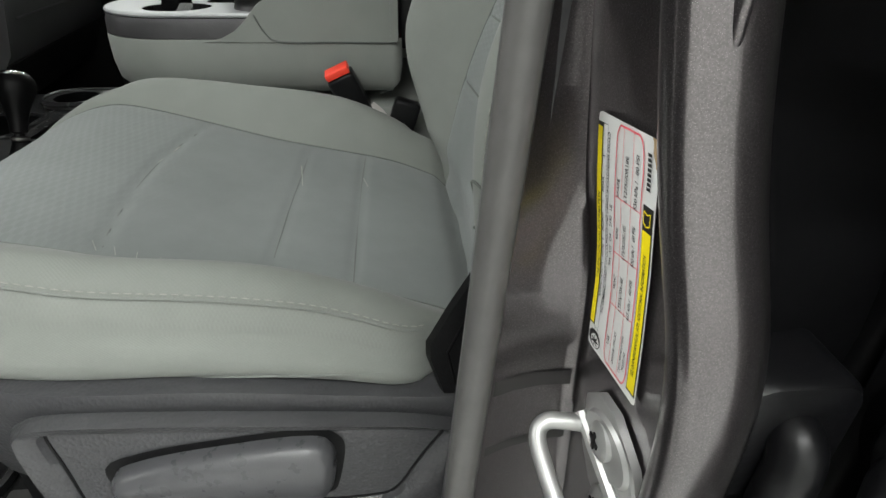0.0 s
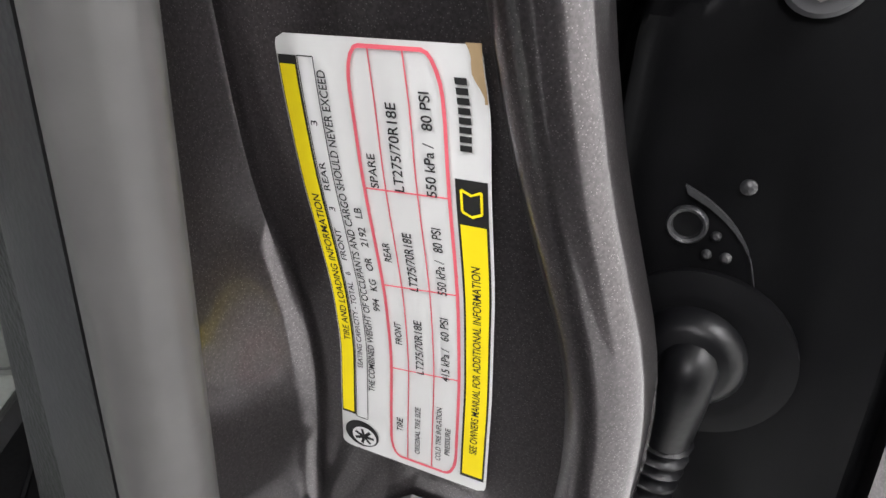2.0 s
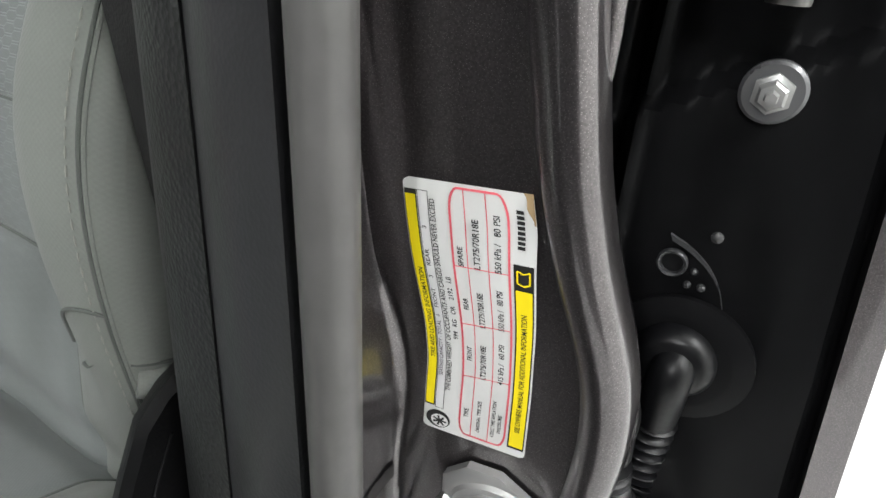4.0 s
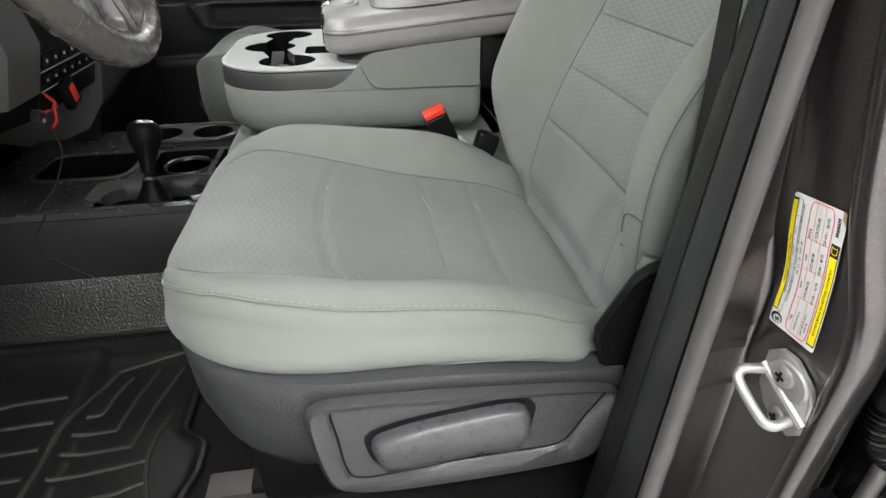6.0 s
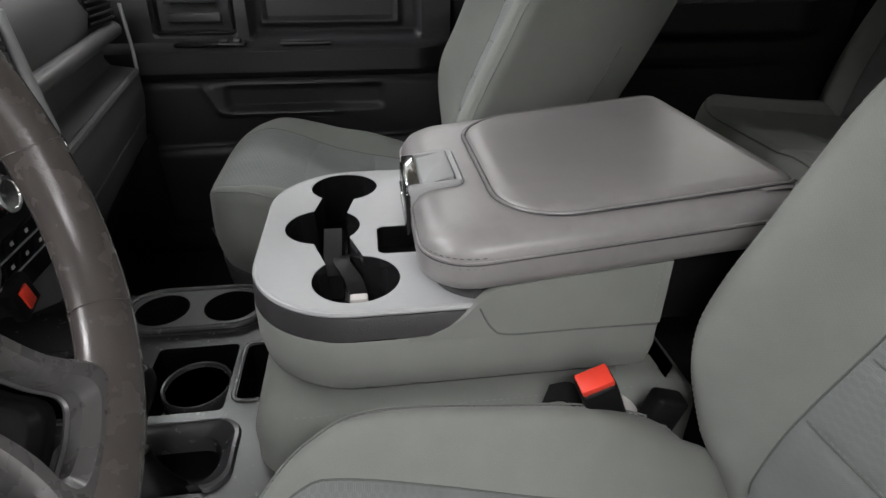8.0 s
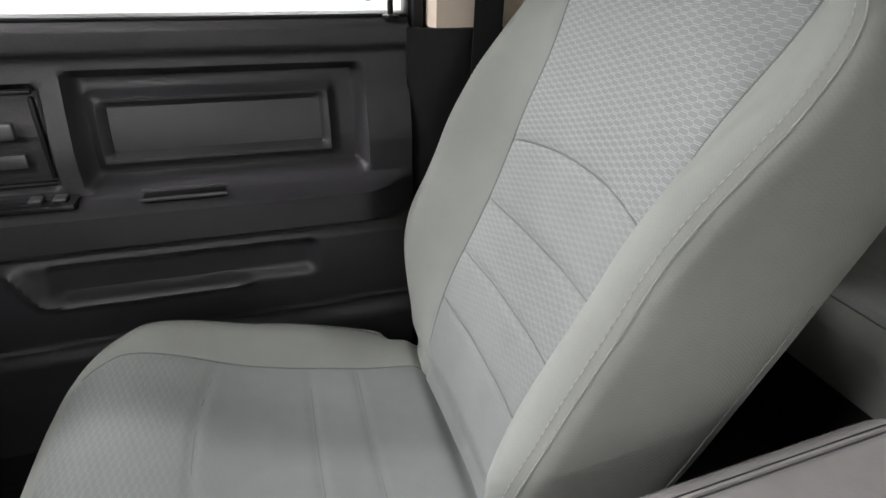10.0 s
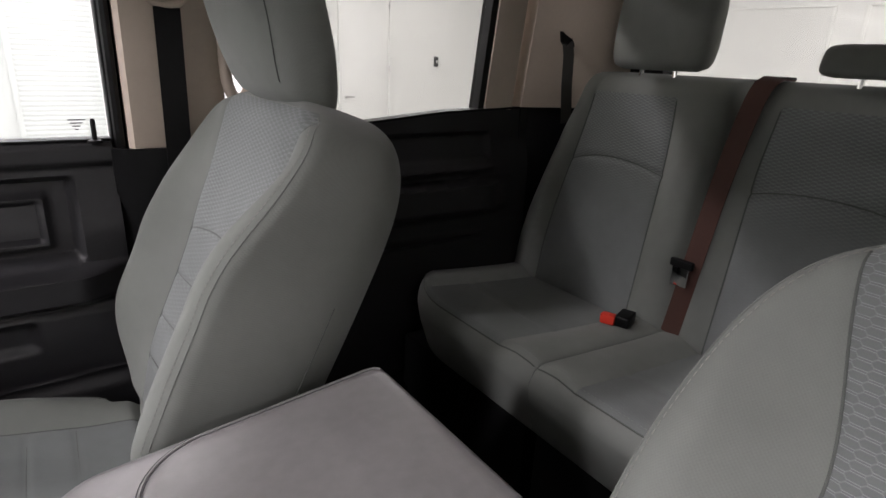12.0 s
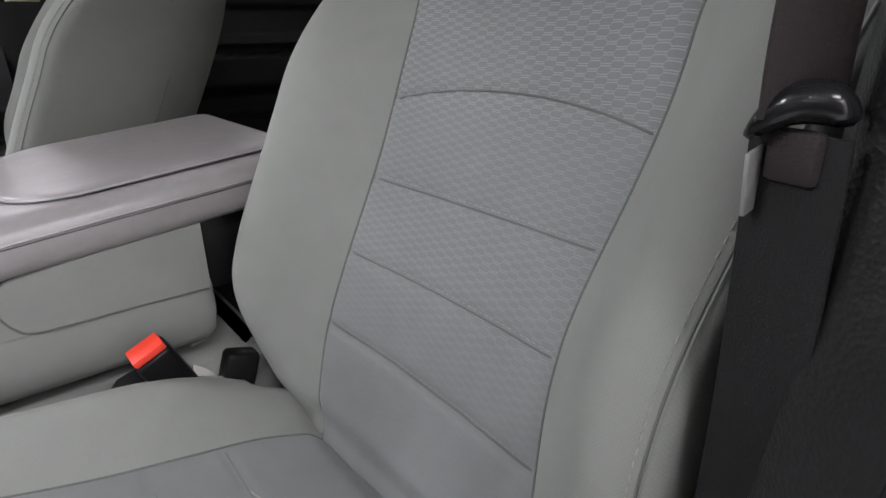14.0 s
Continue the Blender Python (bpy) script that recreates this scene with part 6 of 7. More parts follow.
lid = part("lid", slope(slab(LID, [(1.372, 0.016), (1.3735, 0.006), (1.378, 0.001), (1.386, 0.0), (1.400, 0.0), (1.412, 0.003), (1.421, 0.010), (1.4255, 0.020), (1.427, 0.034), (1.4275, 0.060)])), M["vinyl"], con, "grey grained vinyl padded armrest lid", 50)
padl = rounded(-0.135, 0.164, CY - HW + 0.028, CY + HW - 0.024, (0.02, 0.02, 0.075, 0.075), 10)
part("lid_pad", slope(slab(padl, [(1.4255, 0.0), (1.4290, 0.0015), (1.4312, 0.006), (1.4320, 0.02)])), M["vinyl"], lid, "", 60)
for off, rad, mat in ((-0.0022, 0.0017, "vinyl"), (0.0004, 0.0008, "vinyl_dark"), (-0.0050, 0.0007, "vinyl_dark")):
    welt = inset(padl, off)
    part("pad_welt", slope(sweep([(x, y, 1.4284) for x, y in welt[16:] + welt[:6]], rad, 6)), M[mat], lid)
for zz, rad, mat in ((1.4062, 0.0012, "vinyl"), (1.4030, 0.0007, "vinyl_dark")):
    part("lid_welt", slope(sweep([(x, y, zz) for x, y in inset(LID, 0.0004)], rad, 6, closed=True)), M[mat], lid)
for zz in (1.3995, 1.4095):
    part("lid_stitch", slope(stitches([(x, y, zz) for x, y in inset(LID, 0.0004 if zz < 1.405 else 0.0018)], 0.0045, 0.0028, 0.0006)), M["vinyl_dark"], lid)
# latch: a light grey surround, a raised paddle behind a bright strip, and a dark front
sur = rounded(-0.2235, -0.160, CY - 0.056, CY + 0.052, (0.010, 0.010, 0.004, 0.004), 5)
latch = part("latch", slope(loft([[(x, y, z) for x, y in o] for o, z in ((sur, 1.405), (sur, 1.4290), (inset(sur, 0.0025), 1.4318), (inset(sur, 0.0085), 1.4318), (inset(sur, 0.0100), 1.4285))], True, True)), M["silver"], lid, "light grey latch surround", 50)
pad_o = rounded(-0.208, -0.170, CY - 0.044, CY + 0.040, 0.006, 4)
part("latch_paddle", slope(loft([[(x, y, z + 0.0045 * smooth(x, -0.200, -0.172)) for x, y in o] for o, z in ((pad_o, 1.424), (pad_o, 1.4292), (inset(pad_o, 0.002), 1.4302))])), M["silver"], latch, "light grey push paddle", 50)
part("latch_strip", slope(loft([[(x, y, z) for x, y in o] for o, z in ((rounded(-0.226, -0.2105, CY - 0.048, CY + 0.044, 0.002, 2), 1.418), (rounded(-0.226, -0.2105, CY - 0.048, CY + 0.044, 0.002, 2), 1.4325), (rounded(-0.2245, -0.2120, CY - 0.047, CY + 0.043, 0.002, 2), 1.4335))])), M["chrome"], latch, "bright metal strip")
part("latch_face", slope(box(-0.2275, -0.2215, CY - 0.056, CY + 0.052, 1.372, 1.4235, 0.002)), M["gloss_black"], latch, "dark latch front")
part("latch_line", slope(box(-0.2292, -0.2272, CY - 0.044, CY + 0.040, 1.398, 1.4015, 0.0006)), M["chrome"], latch)

# cloth side pockets, between tray and seat back
for sg, nm in ((-1, "near"), (1, "far")):
    y = CY + sg * (HW + 0.001)
    pts = [(-0.238, 1.2865), (-0.15, 1.2860), (0.029, 1.2860), (0.029, 1.362), (-0.100, 1.350), (-0.148, 1.343), (-0.160, 1.336), (-0.170, 1.326), (-0.180, 1.314), (-0.195, 1.301), (-0.215, 1.2915)]
    bm = loft([[(x, y - sg * 0.010, z) for x, z in pts], [(x, y - sg * 0.001, z) for x, z in pts], [(lerp(-0.06, x, 0.995), y + sg * 0.0004, lerp(1.325, z, 0.985)) for x, z in pts]])
    part("side_panel", bm, M["cloth"], con, "cloth side panel with stitched seam")
    part("panel_seam", sweep(curve([(-0.166, y + sg * 0.0006, 1.322), (-0.153, y + sg * 0.0006, 1.297), (-0.132, y + sg * 0.0006, 1.287), (-0.05, y + sg * 0.0006, 1.2865), (0.026, y + sg * 0.0006, 1.285)], 30), 0.0012, 6), M["cloth_shaded"], con)
    part("edge_stitch", stitches([(0.018, y + sg * 0.0006, z) for z in spread(1.288, 1.358, 16)], 0.004, 0.003, 0.0007), M["thread_grey"], con)
part("upper_core", slope(box(-0.16, 0.028, CY - HW + 0.012, CY + HW - 0.012, 1.29, 1.366, 0.004)), M["vinyl_dark"], con)
part("hinge_bracket", box(0.03, 0.12, CY - HW + 0.02, CY + HW - 0.02, 1.27, 1.366, 0.01), M["black"], con)

# middle seat cushion under the console
mid = thing("middle_seat", (-0.15, 0, 1.0), "grey cloth middle seat cushion under the folded console", "car seat")
mo = rounded(-0.412, 0.10, -0.180, 0.212, (0.02, 0.02, 0.05, 0.05), 8)
part("cushion", slab(mo, [(1.02, 0.01), (1.03, 0.0), (1.158, 0.0), (1.180, 0.006), (1.190, 0.018), (1.194, 0.04)]), M["cloth"], mid)
part("seam_stitch", stitches([(x, -0.166, 1.1915) for x in spread(-0.36, 0.02, 30)], 0.005, 0.003, 0.0008), M["thread_grey"], mid)
part("seat_base", box(-0.36, 0.12, -0.17, 0.17, CAB_FLOOR + 0.02, 1.02, 0.01), M["black"], mid)

# belt buckles beside the console
bk = thing("seat_belt_buckle", (-0.03, -0.207, 1.16), "black seat belt buckle with red release button", "seat belt buckle", "front belt buckles")
tilt = Matrix.Rotation(radians(-24), 3, "Y") @ Matrix.Rotation(radians(12), 3, "X")
part("case", box(-0.060, -0.022, -0.222, -0.192, 1.190, 1.256, 0.005, 3, tilt), M["black"], bk)
cb = Vector((-0.041, -0.207, 1.223))
part("release_button", join(box(-0.058, -0.024, -0.2205, -0.1975, 1.2565, 1.2660, 0.002, 2), ), M["red"], bk, "red release button").data.transform(Matrix.Translation(cb) @ tilt.to_4x4() @ Matrix.Translation(-cb))
part("stalk", sweep(curve([(-0.030, -0.205, 1.20), (-0.012, -0.203, 1.165), (0.010, -0.200, 1.13)], 8), 0.014, 8, flat=0.5), M["webbing"], bk)
bk2 = thing("seat_belt_buckle", (0.02, -0.203, 1.15), "black centre seat belt buckle tucked behind the cushion", "seat belt buckle", "front belt buckles")
part("case", box(0.012, 0.050, -0.218, -0.192, 1.150, 1.215, 0.006, 3, Matrix.Rotation(radians(18), 3, "Y")), M["black"], bk2)
part("belt_tag", strip(curve([(-0.014, -0.205, 1.205), (0.002, -0.206, 1.190), (0.016, -0.206, 1.165)], 8), 0.030, (0.3, 1, 0.2), 0.0012), M["white_tag"], bk2, "white cloth belt tag")
part("belt_loop", strip(curve([(-0.09, -0.18, 1.207), (-0.07, -0.187, 1.215), (-0.055, -0.195, 1.205)], 8), 0.03, (0.5, 0.8, 0), 0.002), M["webbing"], bk2)

# ---- floor console with cup holders and transfer lever ----
TZ = 1.118
fc = thing("floor_console", (-0.56, 0.0, CAB_FLOOR), "charcoal plastic floor console with cup holders and storage wells", "floor console")
top_out = rounded(-0.86, -0.392, -0.205, 0.215, (0.02, 0.02, 0.05, 0.05), 8)
bez = rounded(-0.648, -0.440, -0.188, -0.086, 0.026, 6)
bin_l = rounded(-0.780, -0.612, -0.060, 0.068, 0.030, 6)
bin_r = rounded(-0.580, -0.468, -0.066, 0.066, 0.008, 4)
bin_s = rounded(-0.456, -0.418, -0.050, 0.060, 0.010, 4)
h1, h2 = [(-0.598 + 0.040 * math.cos(a), 0.152 + 0.041 * math.sin(a)) for a in (2 * math.pi * i / 32 for i in range(32))], [(-0.494 + 0.042 * math.cos(a), 0.152 + 0.041 * math.sin(a)) for a in (2 * math.pi * i / 32 for i in range(32))]
part("top", plate(top_out, [bez, bin_l, bin_r, bin_s, h1, h2], TZ, TZ - 0.012), M["console_rim"], fc, "charcoal plastic top deck")
for o, d in ((bez, 0.040), (bin_l, 0.085), (bin_r, 0.062), (bin_s, 0.060)):
    part("storage_well", pot(o, TZ - 0.001, TZ - d, 0.006), M["dark"], fc)
bez_in = rounded(-0.630, -0.458, -0.172, -0.102, 0.030, 8)
part("bezel", loft([[(x, y, z) for x, y in o] for o, z in ((rounded(-0.650, -0.438, -0.190, -0.084, 0.026, 8), TZ + 0.001), (rounded(-0.648, -0.440, -0.188, -0.086, 0.026, 8), TZ + 0.006), (rounded(-0.644, -0.444, -0.184, -0.090, 0.026, 8), TZ + 0.007), (bez_in, TZ - 0.006), (inset(bez_in, 0.002), TZ - 0.028))], False, False), M["console_rim"], fc, "raised bezel round the lever")
for o in (bin_l, bin_s):
    part("well_rim", sweep([(x, y, TZ + 0.001) for x, y in inset(o, -0.004)], 0.0055 if o is bin_l else 0.003, 8, closed=True, flat=0.7), M["console_rim"], fc)
part("cup_ring", lathe([(0.046, 0.0), (0.046, 0.050), (0.0445, 0.0525), (0.042, 0.0515), (0.040, 0.046)], (-0.512, -0.012, TZ - 0.053), seg=32), M["console_rim"], fc, "round cup insert")
part("cup_liner", lathe([(0.0399, 0.046), (0.038, -0.004), (0.0, -0.005)], (-0.512, -0.012, TZ - 0.053), seg=32), M["dark"], fc)
for sg in (-1, 1):
    side = []
    for k in range(21):
        x = lerp(-0.86, -0.392, k / 20)
        o = 0.0 if sg < 0 else 0.008
        side.append([(x, sg * (0.232 + o), 0.98), (x, sg * (0.232 + o), 1.03), (x, sg * (0.222 + o), 1.085), (x, sg * (0.207 + o + 0.004 * math.sin(k / 20 * 3.1)), TZ - 0.012), (x, sg * 0.200, TZ - 0.012), (x, sg * 0.200, 0.98)])
    part("side_wall", loft(side), M["plastic"], fc, "charcoal plastic side wall")
part("end_wall", box(-0.401, -0.392, -0.199, 0.199, 0.98, TZ - 0.013), M["plastic"], fc)
part("panel_joint", sweep([(-0.690, -0.205, TZ + 0.0005), (-0.712, -0.2225, 1.085), (-0.700, -0.2325, 1.055), (-0.640, -0.2325, 1.008)], 0.0016, 6), M["dark"], fc)
# raised twin cup holder at the far side
rim2 = rounded(-0.655, -0.438, 0.098, 0.205, 0.050, 8)
part("twin_cup_holder", plate(rim2, [h1, h2], TZ + 0.010, TZ - 0.004), M["plastic_mid"], fc, "raised twin cup holder")
part("twin_rim", sweep([(x, y, TZ + 0.0095) for x, y in rim2], 0.005, 8, closed=True), M["console_rim"], fc)
for hcirc in (h1, h2):
    part("cup_well", pot(hcirc, TZ + 0.009, TZ - 0.075, 0.006), M["dark"], fc)

LVX, LVY, LVAX = -0.541, -0.144, (0.03, 0.40, 1)
lv = thing("transfer_lever", (LVX, LVY, TZ - 0.035), "black four-wheel-drive lever with chrome-topped knob", "shift lever")
part("boot", loft([[(LVX + a * math.cos(q), LVY - 0.006 + 0.35 * (z - TZ) + b * math.sin(q), z) for q in (2 * math.pi * i / 20 for i in range(20))] for a, b, z in ((0.050, 0.036, TZ - 0.034), (0.036, 0.028, TZ - 0.020), (0.024, 0.020, TZ - 0.004), (0.017, 0.015, TZ + 0.010), (0.0115, 0.0115, TZ + 0.024))]), M["dark"], lv, "black rubber boot")
part("collar", lathe([(0.0105, 0), (0.0125, 0.002), (0.0125, 0.005), (0.009, 0.007)], (LVX, LVY, TZ + 0.022), LVAX, 20), M["steel"], lv)
knob = part("knob", lathe([(0.007, 0), (0.007, 0.006), (0.0115, 0.008), (0.0125, 0.020), (0.0155, 0.038), (0.0215, 0.053), (0.0265, 0.066), (0.0275, 0.076), (0.0250, 0.086), (0.0185, 0.0925), (0.0, 0.094)], (LVX, LVY, TZ + 0.028), LVAX, 28), M["black"], lv, "satin black knob")
part("knob_emblem", lathe([(0.0208, 0.0888), (0.0200, 0.0920), (0.0170, 0.0950), (0.0120, 0.0968), (0.0, 0.0975)], (LVX, LVY, TZ + 0.028), LVAX, 20), M["chrome"], knob, "chrome shift-pattern cap")

# ---- floor mats ----
mt = thing("floor_mat", (-0.62, -0.52, CAB_FLOOR), "black rubber all-weather floor mat with moulded chevron ribs", "floor mat")


def mat_edge(y):
    """Rear edge of the mat, with its tongue beside the seat rail."""
    return -0.462 + 0.034 * smooth(y, -0.475, -0.510) - 0.012 * smooth(y, -0.55, -0.60)


def mat_z(x, y):
    z = CAB_FLOOR + 0.012 + 0.03 * smooth(y, -0.74, -0.785) + 0.16 * smooth(x, -0.86, -1.1)
    z += 0.008 * smooth(y, -0.345, -0.300) * (1 - smooth(x, -0.60, -0.48)) + 0.006 * smooth(y, -0.325, -0.300)
    z += 0.020 * smooth(x, -0.615, -0.64) + 0.003 * noise.noise((x * 6, y * 6, 1.5))
    z += 0.008 * bell(x, mat_edge(y) - 0.004, 0.007)
    return z


def mat_f(u, v):
    y = lerp(-0.79, -0.298, v)
    x = lerp(-1.12, mat_edge(y), u)
    return (x, y, mat_z(x, y))


part("mat_body", sheet(110, 80, mat_f, None, (0, 0, -0.010)), M["mat"], mt)


def zig(*pts):
    """Straight runs with a slightly rounded corner."""
    out = []
    for p, q in zip(pts, pts[1:]):
        out += [(lerp(p[0], q[0], f), lerp(p[1], q[1], f)) for f in (0.0, 0.3, 0.65, 0.97)]
    out.append(pts[-1])
    line = [(x, y, mat_z(x, y) + 0.0004) for x, y in out]
    part("rib", sweep(line, 0.0034, 6), M["dusty_rib"], mt)


zig((-0.640, -0.62), (-0.637, -0.54), (-0.636, -0.457), (-0.621, -0.379), (-0.604, -0.332), (-0.50, -0.302))
for (tx, ty), (cx, cy), (ex, ey) in (((-0.577, -0.348), (-0.599, -0.425), (-0.620, -0.427)), ((-0.538, -0.336), (-0.567, -0.460), (-0.625, -0.465)), ((-0.500, -0.336), (-0.536, -0.495), (-0.627, -0.502)), ((-0.493, -0.431), (-0.508, -0.524), (-0.627, -0.544)), ((-0.495, -0.56), (-0.53, -0.575), (-0.625, -0.587)), ((-0.475, -0.60), (-0.52, -0.62), (-0.625, -0.632))):
    zig((tx, ty), (lerp(tx, cx, 0.5) - 0.004, lerp(ty, cy, 0.5)), (cx, cy), (ex, ey))
zig((-0.507, -0.521), (-0.498, -0.56), (-0.478, -0.62), (-0.470, -0.70))
for k in range(5):
    zig((-0.65, -0.40 - 0.05 * k), (-0.72, -0.405 - 0.05 * k), (-0.84, -0.44 - 0.05 * k))
mt2 = thing("floor_mat", (-0.62, 0.52, CAB_FLOOR), "black rubber passenger floor mat", "floor mat")
part("mat_body", sheet(20, 20, lambda u, v: (lerp(-1.12, -0.50, u), lerp(0.32, 0.79, v), CAB_FLOOR + 0.012 + 0.05 * smooth(v, 0.1, 0.0) + 0.16 * smooth(lerp(-1.12, -0.50, u), -0.86, -1.1)), None, (0, 0, -0.008)), M["mat"], mt2)
kp = thing("kick_panel", (-0.85, 0.79, CAB_FLOOR), "charcoal plastic kick panel ahead of the passenger door", "trim", "", "structure")
part("panel", loft([[(-1.2, 0.70, z), (-0.86, 0.755, z), (-0.80, 0.79, z), (-0.80, 0.83, z), (-1.2, 0.83, z)] for z in (CAB_FLOOR + 0.059, 1.0, 1.19)]), M["plastic"], kp)
part("sill_trim", box(-0.99, 0.0, 0.775, 0.908, CAB_FLOOR + 0.002, CAB_FLOOR + 0.058, 0.01), M["plastic"], kp)
moved(kp, (0, 0.028, 0))
bar = thing("seat_adjust_bar", (-0.50, 0.36, 1.0), "dark steel adjuster bar under the passenger seat", "lever")
part("bar", sweep([(-0.56, 0.44, 1.07), (-0.585, 0.46, 1.115)], 0.008, 8), M["plastic_mid"], bar)

# ---- steering wheel ----
WC, WT, WR = Vector((-0.4563, -0.4615, 1.5817)), 0.344, 0.1775
wy, wn = Vector((-0.060, 0.998, 0)), Vector((math.cos(WT) * 0.998, math.cos(WT) * 0.060, math.sin(WT)))
wu = wn.cross(wy)


def wp(a, r, d=0.0):
    """A point of the wheel: degrees from the passenger side, anticlockwise as the driver sees it reversed; radius; towards the driver."""
    q = radians(a)
    return WC + wy * (r * math.cos(q)) + wu * (r * math.sin(q)) + wn * d


wh = thing("steering_wheel", tuple(WC - wn * 0.1), "black leather-wrapped steering wheel with silver spoke trim", "steering wheel")
rim = part("rim", sweep([wp(a, WR) for a in range(0, 360, 4)], 0.0160, 16, closed=True), M["leather"], wh, "worn dark leather rim")
for a in (-14, -46, 194, 226):
    part("rim_seam", sweep([wp(a, WR) + (wy * (math.cos(radians(a)) * math.cos(q)) + wu * (math.sin(radians(a)) * math.cos(q))) * 0.0164 + wn * (0.0164 * math.sin(q)) for q in (2 * math.pi * i / 20 for i in range(20))], 0.0004, 6, closed=True), M["leather"], rim)
hub_rings = []
for d, k in ((-0.05, 0.72), (-0.01, 0.95), (0.012, 1.0), (0.024, 0.9), (0.030, 0.7), (0.032, 0.4)):
    hub_rings.append([WC + wy * (0.080 * k * math.copysign(abs(math.cos(q)) ** 0.7, math.cos(q))) + wu * (0.064 * k * math.copysign(abs(math.sin(q)) ** 0.7, math.sin(q)) - 0.018) + wn * d for q in (2 * math.pi * i / 36 for i in range(36))])
part("hub", loft(hub_rings), M["black"], wh, "black airbag hub cover")


def spoke(a0, a1, r0, r1, hole=True):
    """A flat spoke between two angles with a long opening, ringed in silver."""
    outer = [(a0, r0), (a0 + 4, lerp(r0, r1, 0.5)), (a0, r1), (lerp(a0, a1, 0.5), r1 + 0.004), (a1, r1), (a1 - 4, lerp(r0, r1, 0.5)), (a1, r0), (lerp(a0, a1, 0.5), r0 - 0.006)]
    pts = outer
    for _ in range(3):
        pts = [p for a, b in zip(pts, pts[1:] + pts[:1]) for p in ((lerp(a[0], b[0], 0.22), lerp(a[1], b[1], 0.22)), (lerp(a[0], b[0], 0.78), lerp(a[1], b[1], 0.78)))]
    am, rm = (a0 + a1) / 2, (r0 + r1) / 2
    inn = [(lerp(am, a, 0.58), lerp(rm, r, 0.66)) for a, r in pts]
    mk = lambda ps, d: [wp(a, r, d) for a, r in ps]  # noqa: E731
    return loft([mk(pts, -0.008), mk(pts, 0.004), mk([(lerp(am, a, 0.9), lerp(rm, r, 0.93)) for a, r in pts], 0.008), mk([(lerp(am, a, 0.7), lerp(rm, r, 0.76)) for a, r in pts], 0.008), mk(inn, 0.002), mk(inn, -0.008)], True, False), mk(inn, -0.012)


for a0, a1 in ((-90, -57), (-123, -90)):
    bm, floor_pts = spoke(a0, a1, 0.074, 0.170)
    sp_ob = part("lower_spoke", bm, M["spoke"], wh, "satin grey lower spoke")
    fb = bmesh.new()
    fb.faces.new([fb.verts.new(p) for p in floor_pts])
    part("spoke_inlay", fb, M["gloss_black"], sp_ob)
    part("inlay_frame", sweep([p + wn * 0.006 for p in floor_pts], 0.0018, 6, closed=True), M["dark_silver"], sp_ob, "silver inner frame")
for a0, a1 in ((8, 34), (146, 172)):
    q = [wp(a, r, d) for a, r, d in ((a0, 0.07, 0.006), (a0 * 1.0, 0.18, 0.004), (a1, 0.18, 0.004), (a1, 0.07, 0.006))]
    side_sp = part("side_spoke", loft([[p - wn * 0.014 for p in q], q]), M["black"], wh)
    am = (a0 + a1) / 2
    for k in range(3):
        part("spoke_button", lathe([(0.008, 0), (0.008, 0.003), (0.006, 0.004)], wp(am + 5 - 5 * k, 0.125 + 0.015 * (k - 1), 0.005), tuple(wn), 12), M["plastic_mid"], side_sp)
col = thing("steering_column", (-0.75, -0.478, 1.35), "charcoal plastic steering column shroud", "steering column")
part("shroud", sweep([WC - wn * 0.07, WC - wn * 0.16, WC - wn * 0.32], lambda f: lerp(0.055, 0.075, f), 16), M["plastic"], col)
part("stalk", sweep(curve([WC - wn * 0.09 - wy * 0.05, WC - wn * 0.085 - wy * 0.13, WC - wn * 0.07 - wy * 0.17], 8), 0.006, 8), M["black"], col)

# ---- dashboard ----
da = thing("dashboard", (-0.95, 0, 0.95), "charcoal and grey dashboard with open passenger shelf and glove box", "dashboard")


def dash_prof(y):
    """Outline of the dashboard in x and z: from the lower edge up over the face to the windscreen."""
    k = smooth(abs(y), 0.30, 0.36)
    return [(-0.90, 1.10), (-0.80, 1.14), (-0.755 + 0.0 * k, 1.20), (-0.735, 1.30), (-0.735, 1.345), (-0.745, 1.365), (-0.79, 1.372), (-0.80, 1.385), (-0.80, 1.43), (-0.79, 1.445), (-0.775, 1.455), (-0.765, 1.50), (-0.80, 1.58), (-0.90, 1.635), (-1.10, 1.63), (-1.20, 1.45), (-1.15, 1.15)]


def sweep_back(y):
    """The passenger side of the dashboard falls away towards the door."""
    return 0.045 - 0.14 * (y - 0.19)


part("face", loft([[(x + sweep_back(y), y, z) for x, z in dash_prof(y)] for y in spread(0.178, 0.785, 22)]), M["dash_grey"], da, "grey passenger side dashboard with open shelf")
part("lower_cover", loft([[(x + sweep_back(y), y, z) for x, z in ((-0.95, 1.05), (-0.80, 1.09), (-0.765, 1.18), (-0.80, 1.21), (-0.97, 1.20))] for y in spread(0.18, 0.77, 10)]), M["plastic"], da)
part("driver_face", loft([[(x, y, z) for x, z in ((-1.0, 1.06), (-0.82, 1.08), (-0.76, 1.16), (-0.745, 1.32), (-0.77, 1.46), (-0.85, 1.62), (-1.10, 1.63), (-1.2, 1.3))] for y in spread(-0.80, -0.19, 20)]), M["plastic"], da, "charcoal driver side dashboard")
part("trim_line", sweep([(-0.778, 0.785, 1.50), (-0.776, 0.79, 1.40), (-0.776, 0.787, 1.36)], 0.004, 6), M["silver"], da)
part("shelf_lip", sweep([(-0.738 + sweep_back(y), y, 1.360) for y in spread(0.20, 0.77, 12)], 0.008, 8), M["dash_grey"], da)
